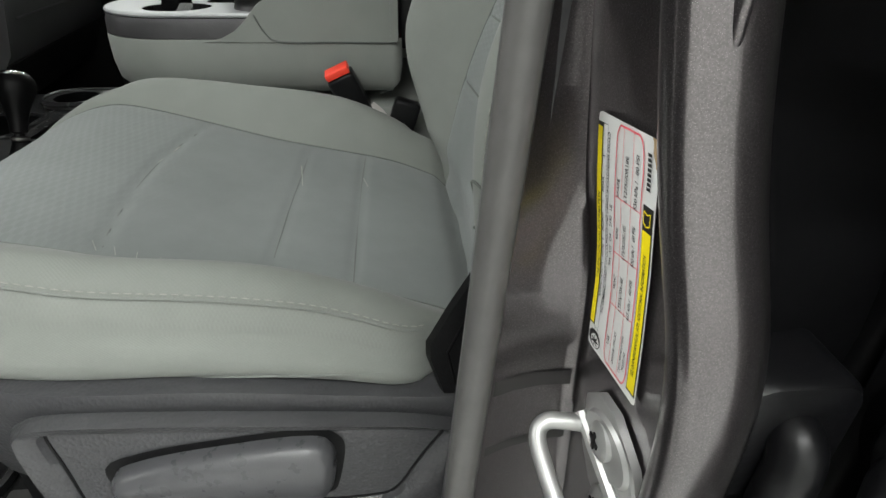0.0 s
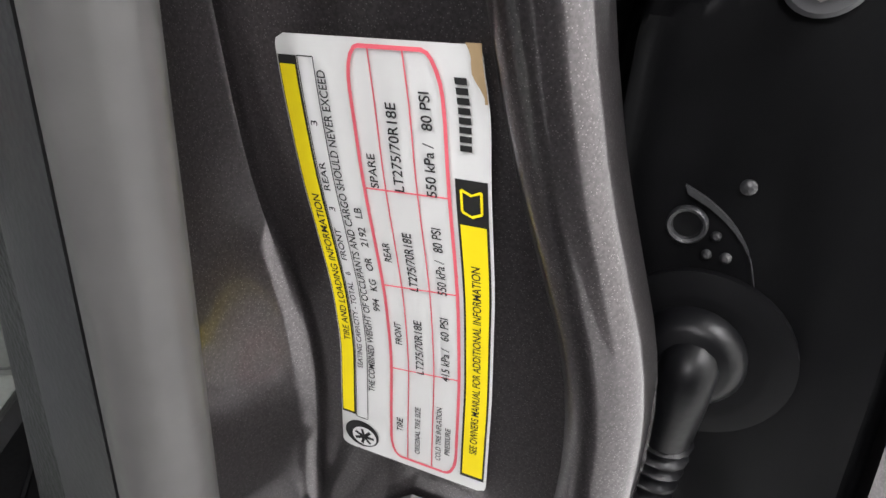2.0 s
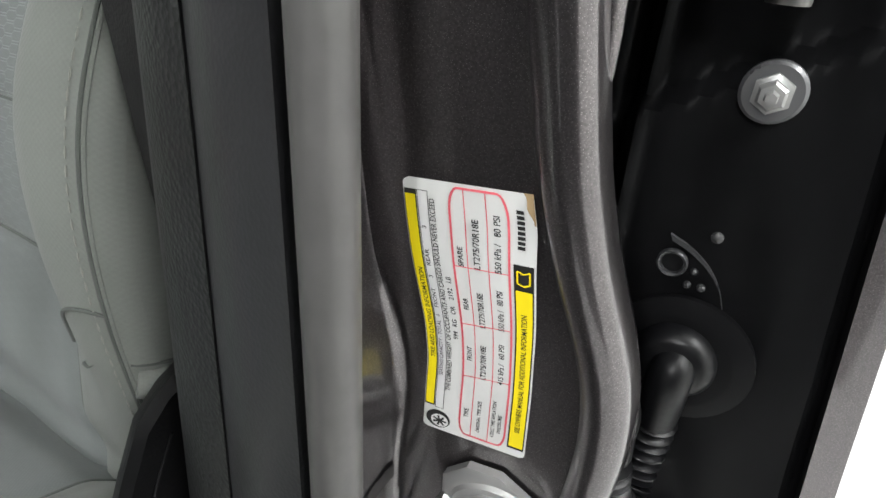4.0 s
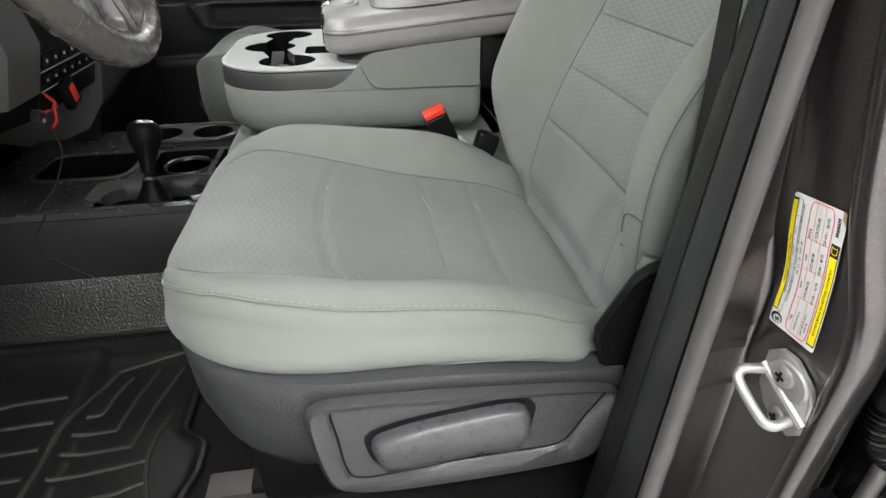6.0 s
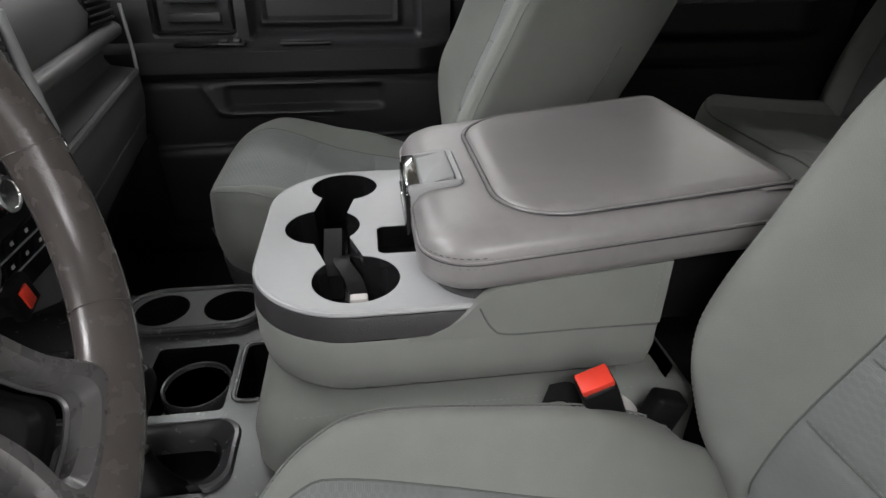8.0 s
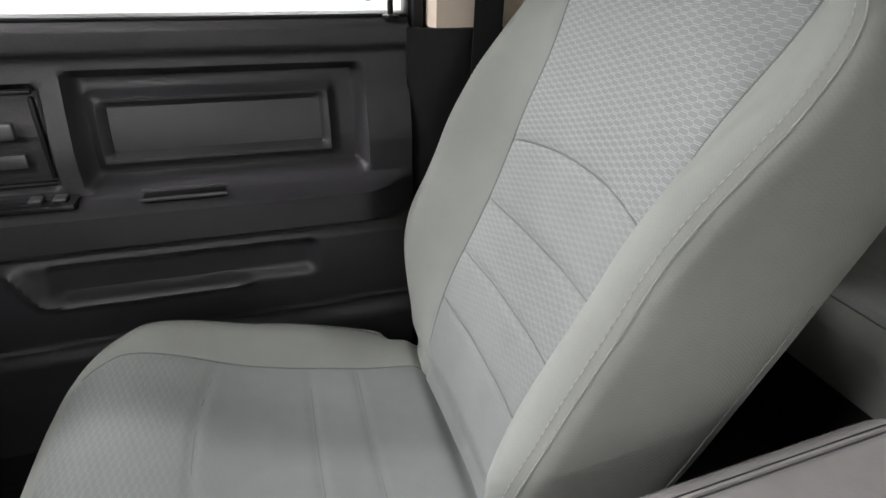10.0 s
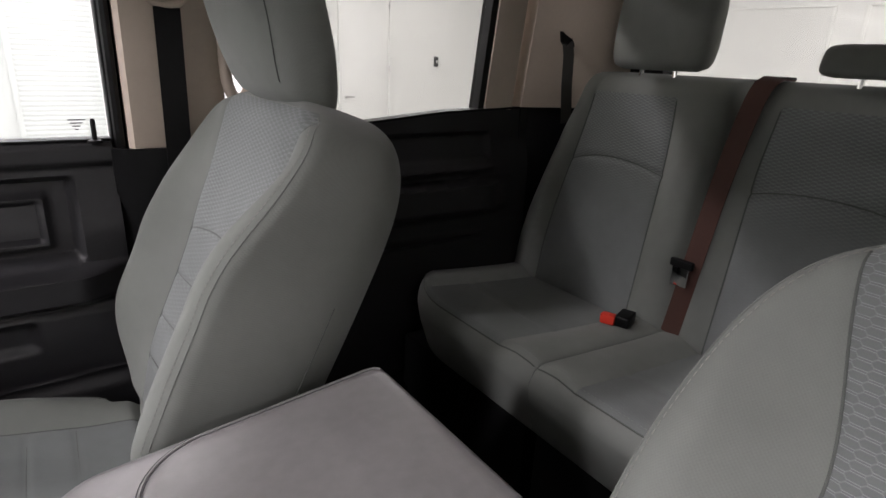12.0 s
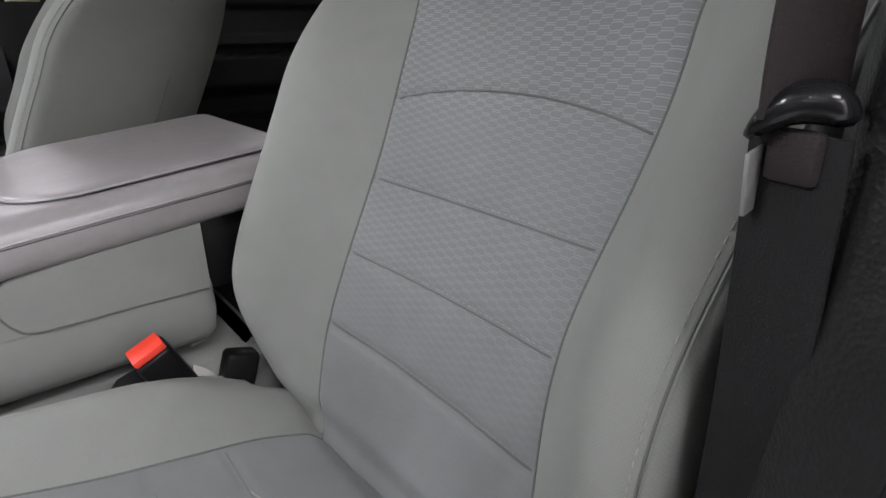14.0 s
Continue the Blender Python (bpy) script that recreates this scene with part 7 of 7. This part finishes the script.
part("shelf_pad", sweep([(-0.758 + sweep_back(y), y, 1.452) for y in spread(0.19, 0.76, 12)], 0.016, 10), M["dash_grey"], da)
part("glove_joint", sweep([(-0.741 + sweep_back(y), y, 1.262) for y in spread(0.22, 0.77, 12)], 0.0018, 6), M["dark_silver"], da)
stack = part("control_panel", loft([[(x, y, z) for x, z in ((-0.98, 1.20), (-0.80, 1.21), (-0.712, 1.24), (-0.680, 1.35), (-0.700, 1.52), (-0.78, 1.62), (-1.05, 1.62))] for y in spread(-0.078, 0.172, 10)]), M["black"], da, "black centre stack")


def on_stack(y, z, out=0.0):
    return (float(np.interp(z, (1.24, 1.35, 1.52), (-0.712, -0.680, -0.700))) + out, y, z)


part("bezel_silver", sweep([on_stack(0.172, 1.56, 0.004), on_stack(0.176, 1.48, 0.006), on_stack(0.177, 1.41, 0.006), on_stack(0.172, 1.34, 0.004)], 0.009, 10), M["silver"], stack, "silver bezel edge")
part("grey_surround", loft([[on_stack(y, z, o) for z, o in ((1.278, -0.03), (1.282, 0.004), (1.36, 0.012), (1.42, 0.008), (1.54, 0.002), (1.54, -0.03))] for y in spread(-0.185, -0.082, 6)]), M["dash_grey"], da, "grey trim beside the centre stack")
for y, z in ((0.138, 1.397), (0.074, 1.392), (0.008, 1.39)):
    kn = part("control_knob", lathe([(0.026, 0), (0.026, 0.006), (0.021, 0.008), (0.0205, 0.024), (0.016, 0.025), (0.0, 0.0245)], on_stack(y, z, 0.001), (1, 0, 0.1), 28), M["gloss_black"], stack)
    part("knob_ring", lathe([(0.0213, 0.0185), (0.0222, 0.022), (0.0205, 0.0262), (0.0165, 0.0268), (0.0160, 0.0255)], on_stack(y, z, 0.001), (1, 0, 0.1), 28), M["chrome"], kn, "chrome ring")
radio = part("radio", box(-0.712, -0.690, -0.062, 0.160, 1.435, 1.548, 0.004), M["gloss_black"], stack, "dark radio panel")
for j in range(4):
    for i in range(6):
        rbn = part("radio_button", box(-0.691, -0.686, -0.056 + 0.036 * i, -0.028 + 0.036 * i, 1.448 + 0.025 * j, 1.466 + 0.025 * j, 0.002), M["plastic_mid"], radio)
        if j < 2:
            part("amber_mark", box(-0.6862, -0.6852, -0.050 + 0.036 * i, -0.034 + 0.036 * i, 1.450 + 0.025 * j, 1.4535 + 0.025 * j), M["screen"], rbn, "amber backlit mark")
        else:
            part("white_mark", box(-0.6862, -0.6852, -0.048 + 0.036 * i, -0.036 + 0.036 * i, 1.455 + 0.025 * j, 1.459 + 0.025 * j), M["white_tag"], rbn)
for j in range(2):
    part("climate_rule", sweep([on_stack(-0.07, 1.312 - 0.032 * j, 0.002), on_stack(0.168, 1.312 - 0.032 * j, 0.002)], 0.0012, 6), M["silver"], stack)
    for i in range(7):
        part("climate_button", loft([[on_stack(y, z, o) for y, z in ((-0.066 + 0.034 * i, 1.287 + 0.031 * j), (-0.037 + 0.034 * i, 1.287 + 0.031 * j), (-0.037 + 0.034 * i, 1.307 + 0.031 * j), (-0.066 + 0.034 * i, 1.307 + 0.031 * j))] for o in (0.0, 0.004)]), M["gloss_black"], stack)
        part("button_mark", box(on_stack(0, 1.297 + 0.031 * j, 0.0041)[0], on_stack(0, 1.297 + 0.031 * j, 0.0047)[0], -0.055 + 0.034 * i, -0.049 + 0.034 * i, 1.294 + 0.031 * j, 1.299 + 0.031 * j), M["silver"], stack)
vent = part("air_vent", box(-0.80, -0.782, 0.62, 0.75, 1.47, 1.545, 0.008), M["black"], da)
for i in range(5):
    part("vent_slat", box(-0.783, -0.777, 0.628, 0.742, 1.478 + 0.013 * i, 1.482 + 0.013 * i, 0.001), M["plastic_mid"], vent)
# under-dash connector with red wires
cn = thing("wiring_plug", (-0.70, -0.03, 1.23), "black connector with red tag and loose red wires under the dashboard", "connector")
part("plug", box(-0.700, -0.684, -0.014, 0.028, 1.236, 1.284, 0.003, 2, Matrix.Rotation(radians(18), 3, "X")), M["black"], cn)
part("red_tag", box(-0.6845, -0.681, -0.002, 0.016, 1.245, 1.275, 0.002, 2, Matrix.Rotation(radians(18), 3, "X")), M["red"], cn, "red tag")
part("wire", sweep(curve([(-0.70, -0.060, 1.275), (-0.684, -0.070, 1.262), (-0.681, -0.085, 1.258), (-0.681, -0.090, 1.240), (-0.690, -0.094, 1.225)], 20), 0.0028, 6), M["red_wire"], cn)
part("wire", sweep(curve([(-0.70, -0.050, 1.265), (-0.682, -0.072, 1.255), (-0.69, -0.10, 1.255)], 12), 0.0022, 6), M["red_wire"], cn)
part("socket", lathe([(0.013, 0), (0.013, 0.010), (0.010, 0.012), (0.008, 0.002), (0, 0.002)], (-0.690, -0.134, 1.256), (1, 0, 0), 16), M["plastic_mid"], cn)
part("socket_mark", box(-0.679, -0.6765, -0.138, -0.130, 1.248, 1.254, 0.001), M["silver"], cn)
part("cable", sweep(curve([(-0.684, -0.120, 1.245), (-0.67, -0.130, 1.20), (-0.68, -0.150, 1.16), (-0.70, -0.165, 1.13), (-0.74, -0.19, 1.10)], 30), 0.0015, 6), M["plastic"], cn)

# ---- rear bench ----
def rear_block(e, y0, y1, outer=0, name_c="cushion"):
    """One rear seat section: cushion and backrest lofted over y, with softly rounded sides."""
    ym, hw = (y0 + y1) / 2, (y1 - y0) / 2
    ys = [ym + hw * math.sin(math.pi / 2 * f) for f in spread(-1, 1, 60)]
    pw = hw * 0.60
    rings, uvs, fades = [], [], []
    for y in ys:
        a = abs(y - ym)
        q = max(0.0, (a - (hw - 0.06)) / 0.06)
        rnd = 1 - math.sqrt(max(0.0, 1 - min(1, q) ** 2))
        bol = 0.020 * smooth(a, pw - 0.01, pw + 0.05) - 0.004 * bell(a, pw, 0.005)
        prof = []
        side = outer * (y - ym)
        nose = 0.11 * max(0.0, (side - (hw - 0.24)) / 0.24) ** 2.2 if outer else 0.0          # plan rounding next to the door
        rnd *= 1.0 if side > 0 else 0.4
        # cushion from the rear forward, over the front edge and down
        for k in range(30):
            f = k / 29
            x, z = lerp(1.00, 0.612 + nose, f), 1.205 + 0.038 * f ** 1.2 + bol * (1 - 0.5 * f) - 0.035 * rnd - 0.005 * bell(f, 0.62, 0.012) * (a < pw)
            prof.append((x, z))
        for k in range(1, 15):
            g = math.pi / 2 * k / 14
            prof.append((0.612 + nose - 0.042 * math.sin(g), 1.243 + 0.5 * bol * (1 - k / 14) - 0.052 * (1 - math.cos(g)) - 0.035 * rnd * (1 - k / 14)))
        prof.append((0.578 + nose, 1.15))
        prof.append((0.602 + nose, 1.08))
        rings.append([(x, y, z) for x, z in prof])
        uvs.append([(y, x + z) for x, z in prof]), fades.append([0.15] * len(prof))
    split_loft(rings, uvs, fades, lambda r, c: 1 if abs((ys[r] + ys[r + 1]) / 2 - ym) < pw and c < 34 else 0, (name_c, name_c + "_panel"), (M["cloth"], M["panel"]), e, ("grey-green cloth rear cushion", "embossed cloth cushion centre"))
    part("piping", sweep([Vector(r[34]) + Vector((-0.0005, 0, 0.0008)) for r in rings[4:-4]], 0.0018, 6), M["cloth_shaded"], e, "dark piping along the cushion's front edge")
    part("front_stitch", stitches([Vector(r[31]) + Vector((0, 0, 0.0006)) for r in rings[2:-2]], 0.006, 0.003, 0.0007), M["thread_grey"], e)
    rings, uvs, fades = [], [], []
    for t in spread(-0.03, 0.62, 80):
        ring, uv, fade = [], [], []

        def shr(y):
            """The backrest narrows upwards, most on the side next to the body."""
            side = outer * (y - ym) > 0
            return 1 - (0.42 if side else 0.10) * smooth(t, 0.08 if side else 0.40, 0.64)
        top = max(0.0, (t - 0.56) / 0.06)
        for y in ys:
            a = abs(y - ym)
            q = max(0.0, (a - (hw - 0.07)) / 0.07)
            d = 0.020 * smooth(a, pw - 0.01, pw + 0.05) * (1 - smooth(t, 0.45, 0.58)) - 0.0045 * bell(a, pw, 0.005) - 0.055 * (1 - math.sqrt(max(0.0, 1 - min(1, q) ** 2)))
            d -= 0.0055 * bell(t, 0.405 - 0.9 * (y - ym) ** 2, 0.006) * (a < pw)
            d -= 0.06 * (1 - math.sqrt(max(0.0, 1 - min(1, top) ** 2)))
            x = 1.015 + 0.16 * t - d
            ring.append((x, ym + (y - ym) * shr(y), 1.19 + t * 0.985))
            uv.append((y, t)), fade.append(0.9 * smooth(t, 0.30, 0.42) + 0.1)
        ring.append((1.19 + 0.10 * t, ym + hw * shr(ym + hw), 1.19 + t * 0.985)), uv.append((0, 0)), fade.append(0)
        ring.insert(0, (1.19 + 0.10 * t, ym - hw * shr(ym - hw), 1.19 + t * 0.985)), uv.insert(0, (0, 0)), fade.insert(0, 0)
        rings.append(ring), uvs.append(uv), fades.append(fade)
    last = [(x + 0.06, y, z + 0.002) for x, y, z in rings[-1]]
    rings.append(last), uvs.append(uvs[-1]), fades.append(fades[-1])
    split_loft(rings, uvs, fades, lambda r, c: 1 if 1 <= c < len(ys) and abs((ys[c - 1] + ys[min(c, len(ys) - 1)]) / 2 - ym) < pw and r < 74 else 0, ("backrest", "backrest_panel"), (M["cloth"], M["panel"]), e, ("grey-green cloth rear backrest", "honeycomb-embossed cloth backrest centre"))


    # cords sunk into the panel seams, coloured as the shade there
    cols = [c for c in range(len(ys)) if abs(ys[c] - ym) < pw]
    ts = spread(-0.03, 0.62, 80)
    arc = []
    for c in cols:
        t = 0.405 - 0.9 * (ys[c] - ym) ** 2
        k = min(range(len(ts)), key=lambda n: abs(ts[n] - t))
        arc.append(Vector(rings[k][c + 1]) + Vector((-0.001, 0, (t - ts[k]) * 0.985)))
    part("cross_seam", sweep(arc, 0.0016, 6), M["cloth_shaded"], e)
    for c in (cols[0], cols[-1]):
        part("panel_seam", sweep([Vector(rings[k][c + 1]) + Vector((-0.001, 0, 0)) for k in range(4, 74)], 0.0016, 6), M["cloth_shaded"], e)


def rear_head(e, yc, w, z0, h):
    rings = []
    for k in range(21):
        f = k / 20
        g = (1 - abs(2 * f - 1) ** 4) ** 0.4 if 0 < f < 1 else 0.05
        rings.append([(1.165 + 0.02 * f + 0.048 * (0.3 + 0.7 * g) * math.copysign(abs(math.sin(q)) ** 0.7, math.sin(q)), yc + w * (0.75 + 0.25 * g) * math.copysign(abs(math.cos(q)) ** 0.5, math.cos(q)), z0 + h * f) for q in (2 * math.pi * i / 36 for i in range(36))])
    part("headrest", loft(rings), M["cloth"], e, "grey cloth head restraint", 70)
    for sg in (-1, 1):
        part("post", sweep([(1.165, yc + sg * 0.05, z0 - 0.03), (1.165, yc + sg * 0.05, z0 + 0.02)], 0.006, 8), M["chrome"], e)


rb = thing("rear_seat", (0.8, 0.6, CAB_FLOOR), "dark grey-green cloth rear seat behind the passenger", "car seat", "rear seats")
rear_block(rb, 0.3055, 0.868, 1)
rear_head(rb, 0.540, 0.142, 1.812, 0.20)
part("seat_base", box(0.60, 1.15, 0.33, 0.83, CAB_FLOOR, 1.08, 0.01), M["black"], rb)
rb = thing("rear_seat", (0.8, 0.0, CAB_FLOOR), "dark grey-green cloth centre rear seat with low head restraint", "car seat", "rear seats")
rear_block(rb, -0.195, 0.305)
rear_head(rb, 0.03, 0.13, 1.815, 0.065)
part("seat_base", box(0.60, 1.15, -0.19, 0.30, CAB_FLOOR, 1.08, 0.01), M["black"], rb)
part("latch_slot", box(1.17, 1.20, 0.215, 0.275, 1.803, 1.812, 0.003), M["black"], rb, "black belt guide slot")
rb = thing("rear_seat", (0.8, -0.5, CAB_FLOOR), "dark grey-green cloth rear seat behind the driver", "car seat", "rear seats")
rear_block(rb, -0.82, -0.205, -1)
rear_head(rb, -0.43, 0.142, 1.812, 0.20)
part("seat_base", box(0.60, 1.15, -0.80, -0.21, CAB_FLOOR, 1.08, 0.01), M["black"], rb)

# belts
bl = thing("seat_belt", (0.1, 0.82, 1.2), "black front seat belt hanging on the passenger-side pillar", "seat belt", "seat belts")
part("webbing", strip([(0.118, 0.806, 1.885), (0.116, 0.812, 1.6), (0.114, 0.808, 1.2), (0.114, 0.80, 0.95)], 0.048, (1, 0.1, 0), 0.0014), M["webbing"], bl)
ring = part("upper_guide", sweep([(0.118 + 0.034 * math.cos(q), 0.808, 1.905 + 0.017 * math.sin(q)) for q in (2 * math.pi * i / 24 for i in range(24))], 0.006, 8, closed=True), M["beige"], bl, "beige belt guide loop")
part("guide_bolt", lathe([(0.018, 0), (0.018, 0.008), (0.012, 0.012)], (0.118, 0.815, 1.945), (0, -1, 0), 18), M["beige"], bl)
moved(bl, (-0.050, 0.028, 0.0))
bl = thing("seat_belt", (1.15, 0.84, 1.5), "dark rear seat belt leaving its slot in the beige pillar", "seat belt", "seat belts")
part("webbing", strip([(1.150, 0.838, 1.895), (1.142, 0.818, 1.85), (1.128, 0.800, 1.76), (1.115, 0.775, 1.66)], 0.034, (1, -0.35, 0.1), 0.0014), M["webbing_grey"], bl)
part("slot_bezel", loft([[(1.130 + dx, 0.842 - o, 1.885 + dz) for dx, dz in ((-0.01, 0.028), (0.038, 0.005), (0.046, -0.012), (0.012, -0.012), (-0.004, 0.0))] for o in (0.0, 0.012)]), M["black"], bl, "black belt slot bezel")
moved(bl, (0.0, 0.014, -0.008))
bl = thing("seat_belt", (1.12, 0.3, 1.3), "brownish centre rear seat belt over the backrest with steel tongue", "seat belt", "seat belts")
part("webbing", strip(curve([(1.185, 0.235, 1.808), (1.135, 0.238, 1.805), (1.095, 0.243, 1.76), (1.055, 0.255, 1.60), (1.030, 0.268, 1.42), (1.015, 0.276, 1.30), (1.0, 0.28, 1.22)], 24), 0.046, (0, 1, 0.12), 0.0014), M["webbing_rust"], bl)
tg = part("tongue", box(0.992, 0.997, 0.258, 0.298, 1.345, 1.392, 0.002), M["chrome"], bl, "bright steel tongue plate")
part("tongue_grip", box(0.990, 1.004, 0.250, 0.306, 1.388, 1.408, 0.004), M["black"], tg)
bb = thing("seat_belt_buckle", (0.94, 0.41, 1.21), "black rear seat belt buckle with red button lying on the cushion", "seat belt buckle")
part("case", box(0.925, 0.985, 0.375, 0.412, 1.228, 1.256, 0.006, 3, Matrix.Rotation(radians(20), 3, "Z")), M["black"], bb)
part("release_button", box(0.905, 0.928, 0.396, 0.430, 1.232, 1.256, 0.003, 2, Matrix.Rotation(radians(20), 3, "Z")), M["red"], bb, "red release button")
moved(bb, (-0.022, -0.034, 0))

# driver's belt beside the seat
bl = thing("seat_belt", (0.10, -0.72, 1.2), "black driver's seat belt hanging beside the seat with plastic tongue", "seat belt", "seat belts")
part("upper_webbing", strip(curve([(0.150, -0.700, 1.98), (0.112, -0.710, 1.70), (0.096, -0.7145, 1.565), (0.093, -0.7165, 1.525)], 20), 0.034, (1, -0.55, 0), 0.0016), M["webbing_red"], bl, "brownish black webbing above the tongue")
part("webbing", strip(curve([(0.0905, -0.7180, 1.520), (0.0905, -0.7200, 1.475), (0.0915, -0.7220, 1.415), (0.094, -0.7215, 1.350), (0.105, -0.716, 1.15), (0.12, -0.712, 0.96)], 26), 0.038, (-0.25, -1, 0), 0.0016), M["webbing"], bl)
grip = []
for k in range(21):
    f = k / 20
    g = (1 - abs(2 * f - 1) ** 3.4) ** 0.5 if 0 < k < 20 else 0.15
    c = Vector((lerp(0.0845, 0.094, f), lerp(-0.7015, -0.7345, f), 1.5275 + 0.0045 * math.sin(math.pi * f) - 0.0085 * (1 - f) ** 3))
    grip.append([c + Vector((0.95, 0.25, 0)) * (0.0085 * g * math.cos(q)) + Vector((0, 0, 1)) * (0.0078 * g * math.sin(q)) for q in (2 * math.pi * i / 16 for i in range(16))])
tg = part("tongue_grip", loft(grip), M["gloss_black"], bl, "black plastic tongue grip")
part("belt_sleeve", box(0.0855, 0.0935, -0.7285, -0.7085, 1.502, 1.5215, 0.003, 2, Matrix.Rotation(radians(-14), 3, "Z")), M["webbing_red"], tg, "folded brownish webbing")
part("tongue", box(0.083, 0.098, -0.7065, -0.7045, 1.488, 1.5135, 0.0008, 2, Matrix.Rotation(radians(-10), 3, "Y")), M["zinc"], tg, "steel tongue plate")
gm = thing("glass_marking", (-0.08, 0.896, 1.66), "small printed maker's marking on the passenger window glass", "marking")
for i, (w, dx) in enumerate(((0.03, 0), (0.022, 0.003), (0.014, 0.006), (0.006, 0.010))):
    part("print_bar", box(-0.10 + dx, -0.10 + dx + w, 0.8955, 0.8962, 1.672 - 0.006 * i, 1.6745 - 0.006 * i), M["plastic_mid"], gm)
moved(gm, (-0.012, 0.028, 0))

# ---- the driver's door, swung open ----
od = thing("door_5", (-0.99, -0.87, 0.66), "open driver's door with charcoal inner trim", "door", "", "structure")
swing = Matrix.Translation((-0.99, -0.87, 0)) @ Matrix.Rotation(radians(-66), 4, "Z")


def on_door(bm):
    bm.transform(swing)
    return bm


part("door_card", on_door(sheet(60, 60, lambda u, v: (lerp(0.02, 1.0, u), 0.045 + 0.05 * bell(v, 0.72, 0.08) * smooth(u, 0.1, 0.3), lerp(0.68, SILL_Z, v)), None, (0, -0.04, 0))), M["plastic"], od, "charcoal moulded door trim")
part("door_outer", on_door(box(0.0, 1.02, -0.05, -0.002, 0.66, SILL_Z - 0.01, 0.012)), M["paint"], od, "dark metallic painted outer skin")
part("window_frame", on_door(join(box(0.98, 1.02, -0.03, 0.03, SILL_Z - 0.009, 2.06, 0.008), box(0.52, 0.979, -0.03, 0.03, 2.03, 2.06, 0.008))), M["black"], od)
part("pane", on_door(loft([[(x, -0.002, SILL_Z), (x, 0.002, SILL_Z), (x, 0.002, z), (x, -0.002, z)] for x, z in ((0.05, SILL_Z + 0.02), (0.52, 2.03), (0.98, 2.03))])), M["glass"], od).visible_shadow = False
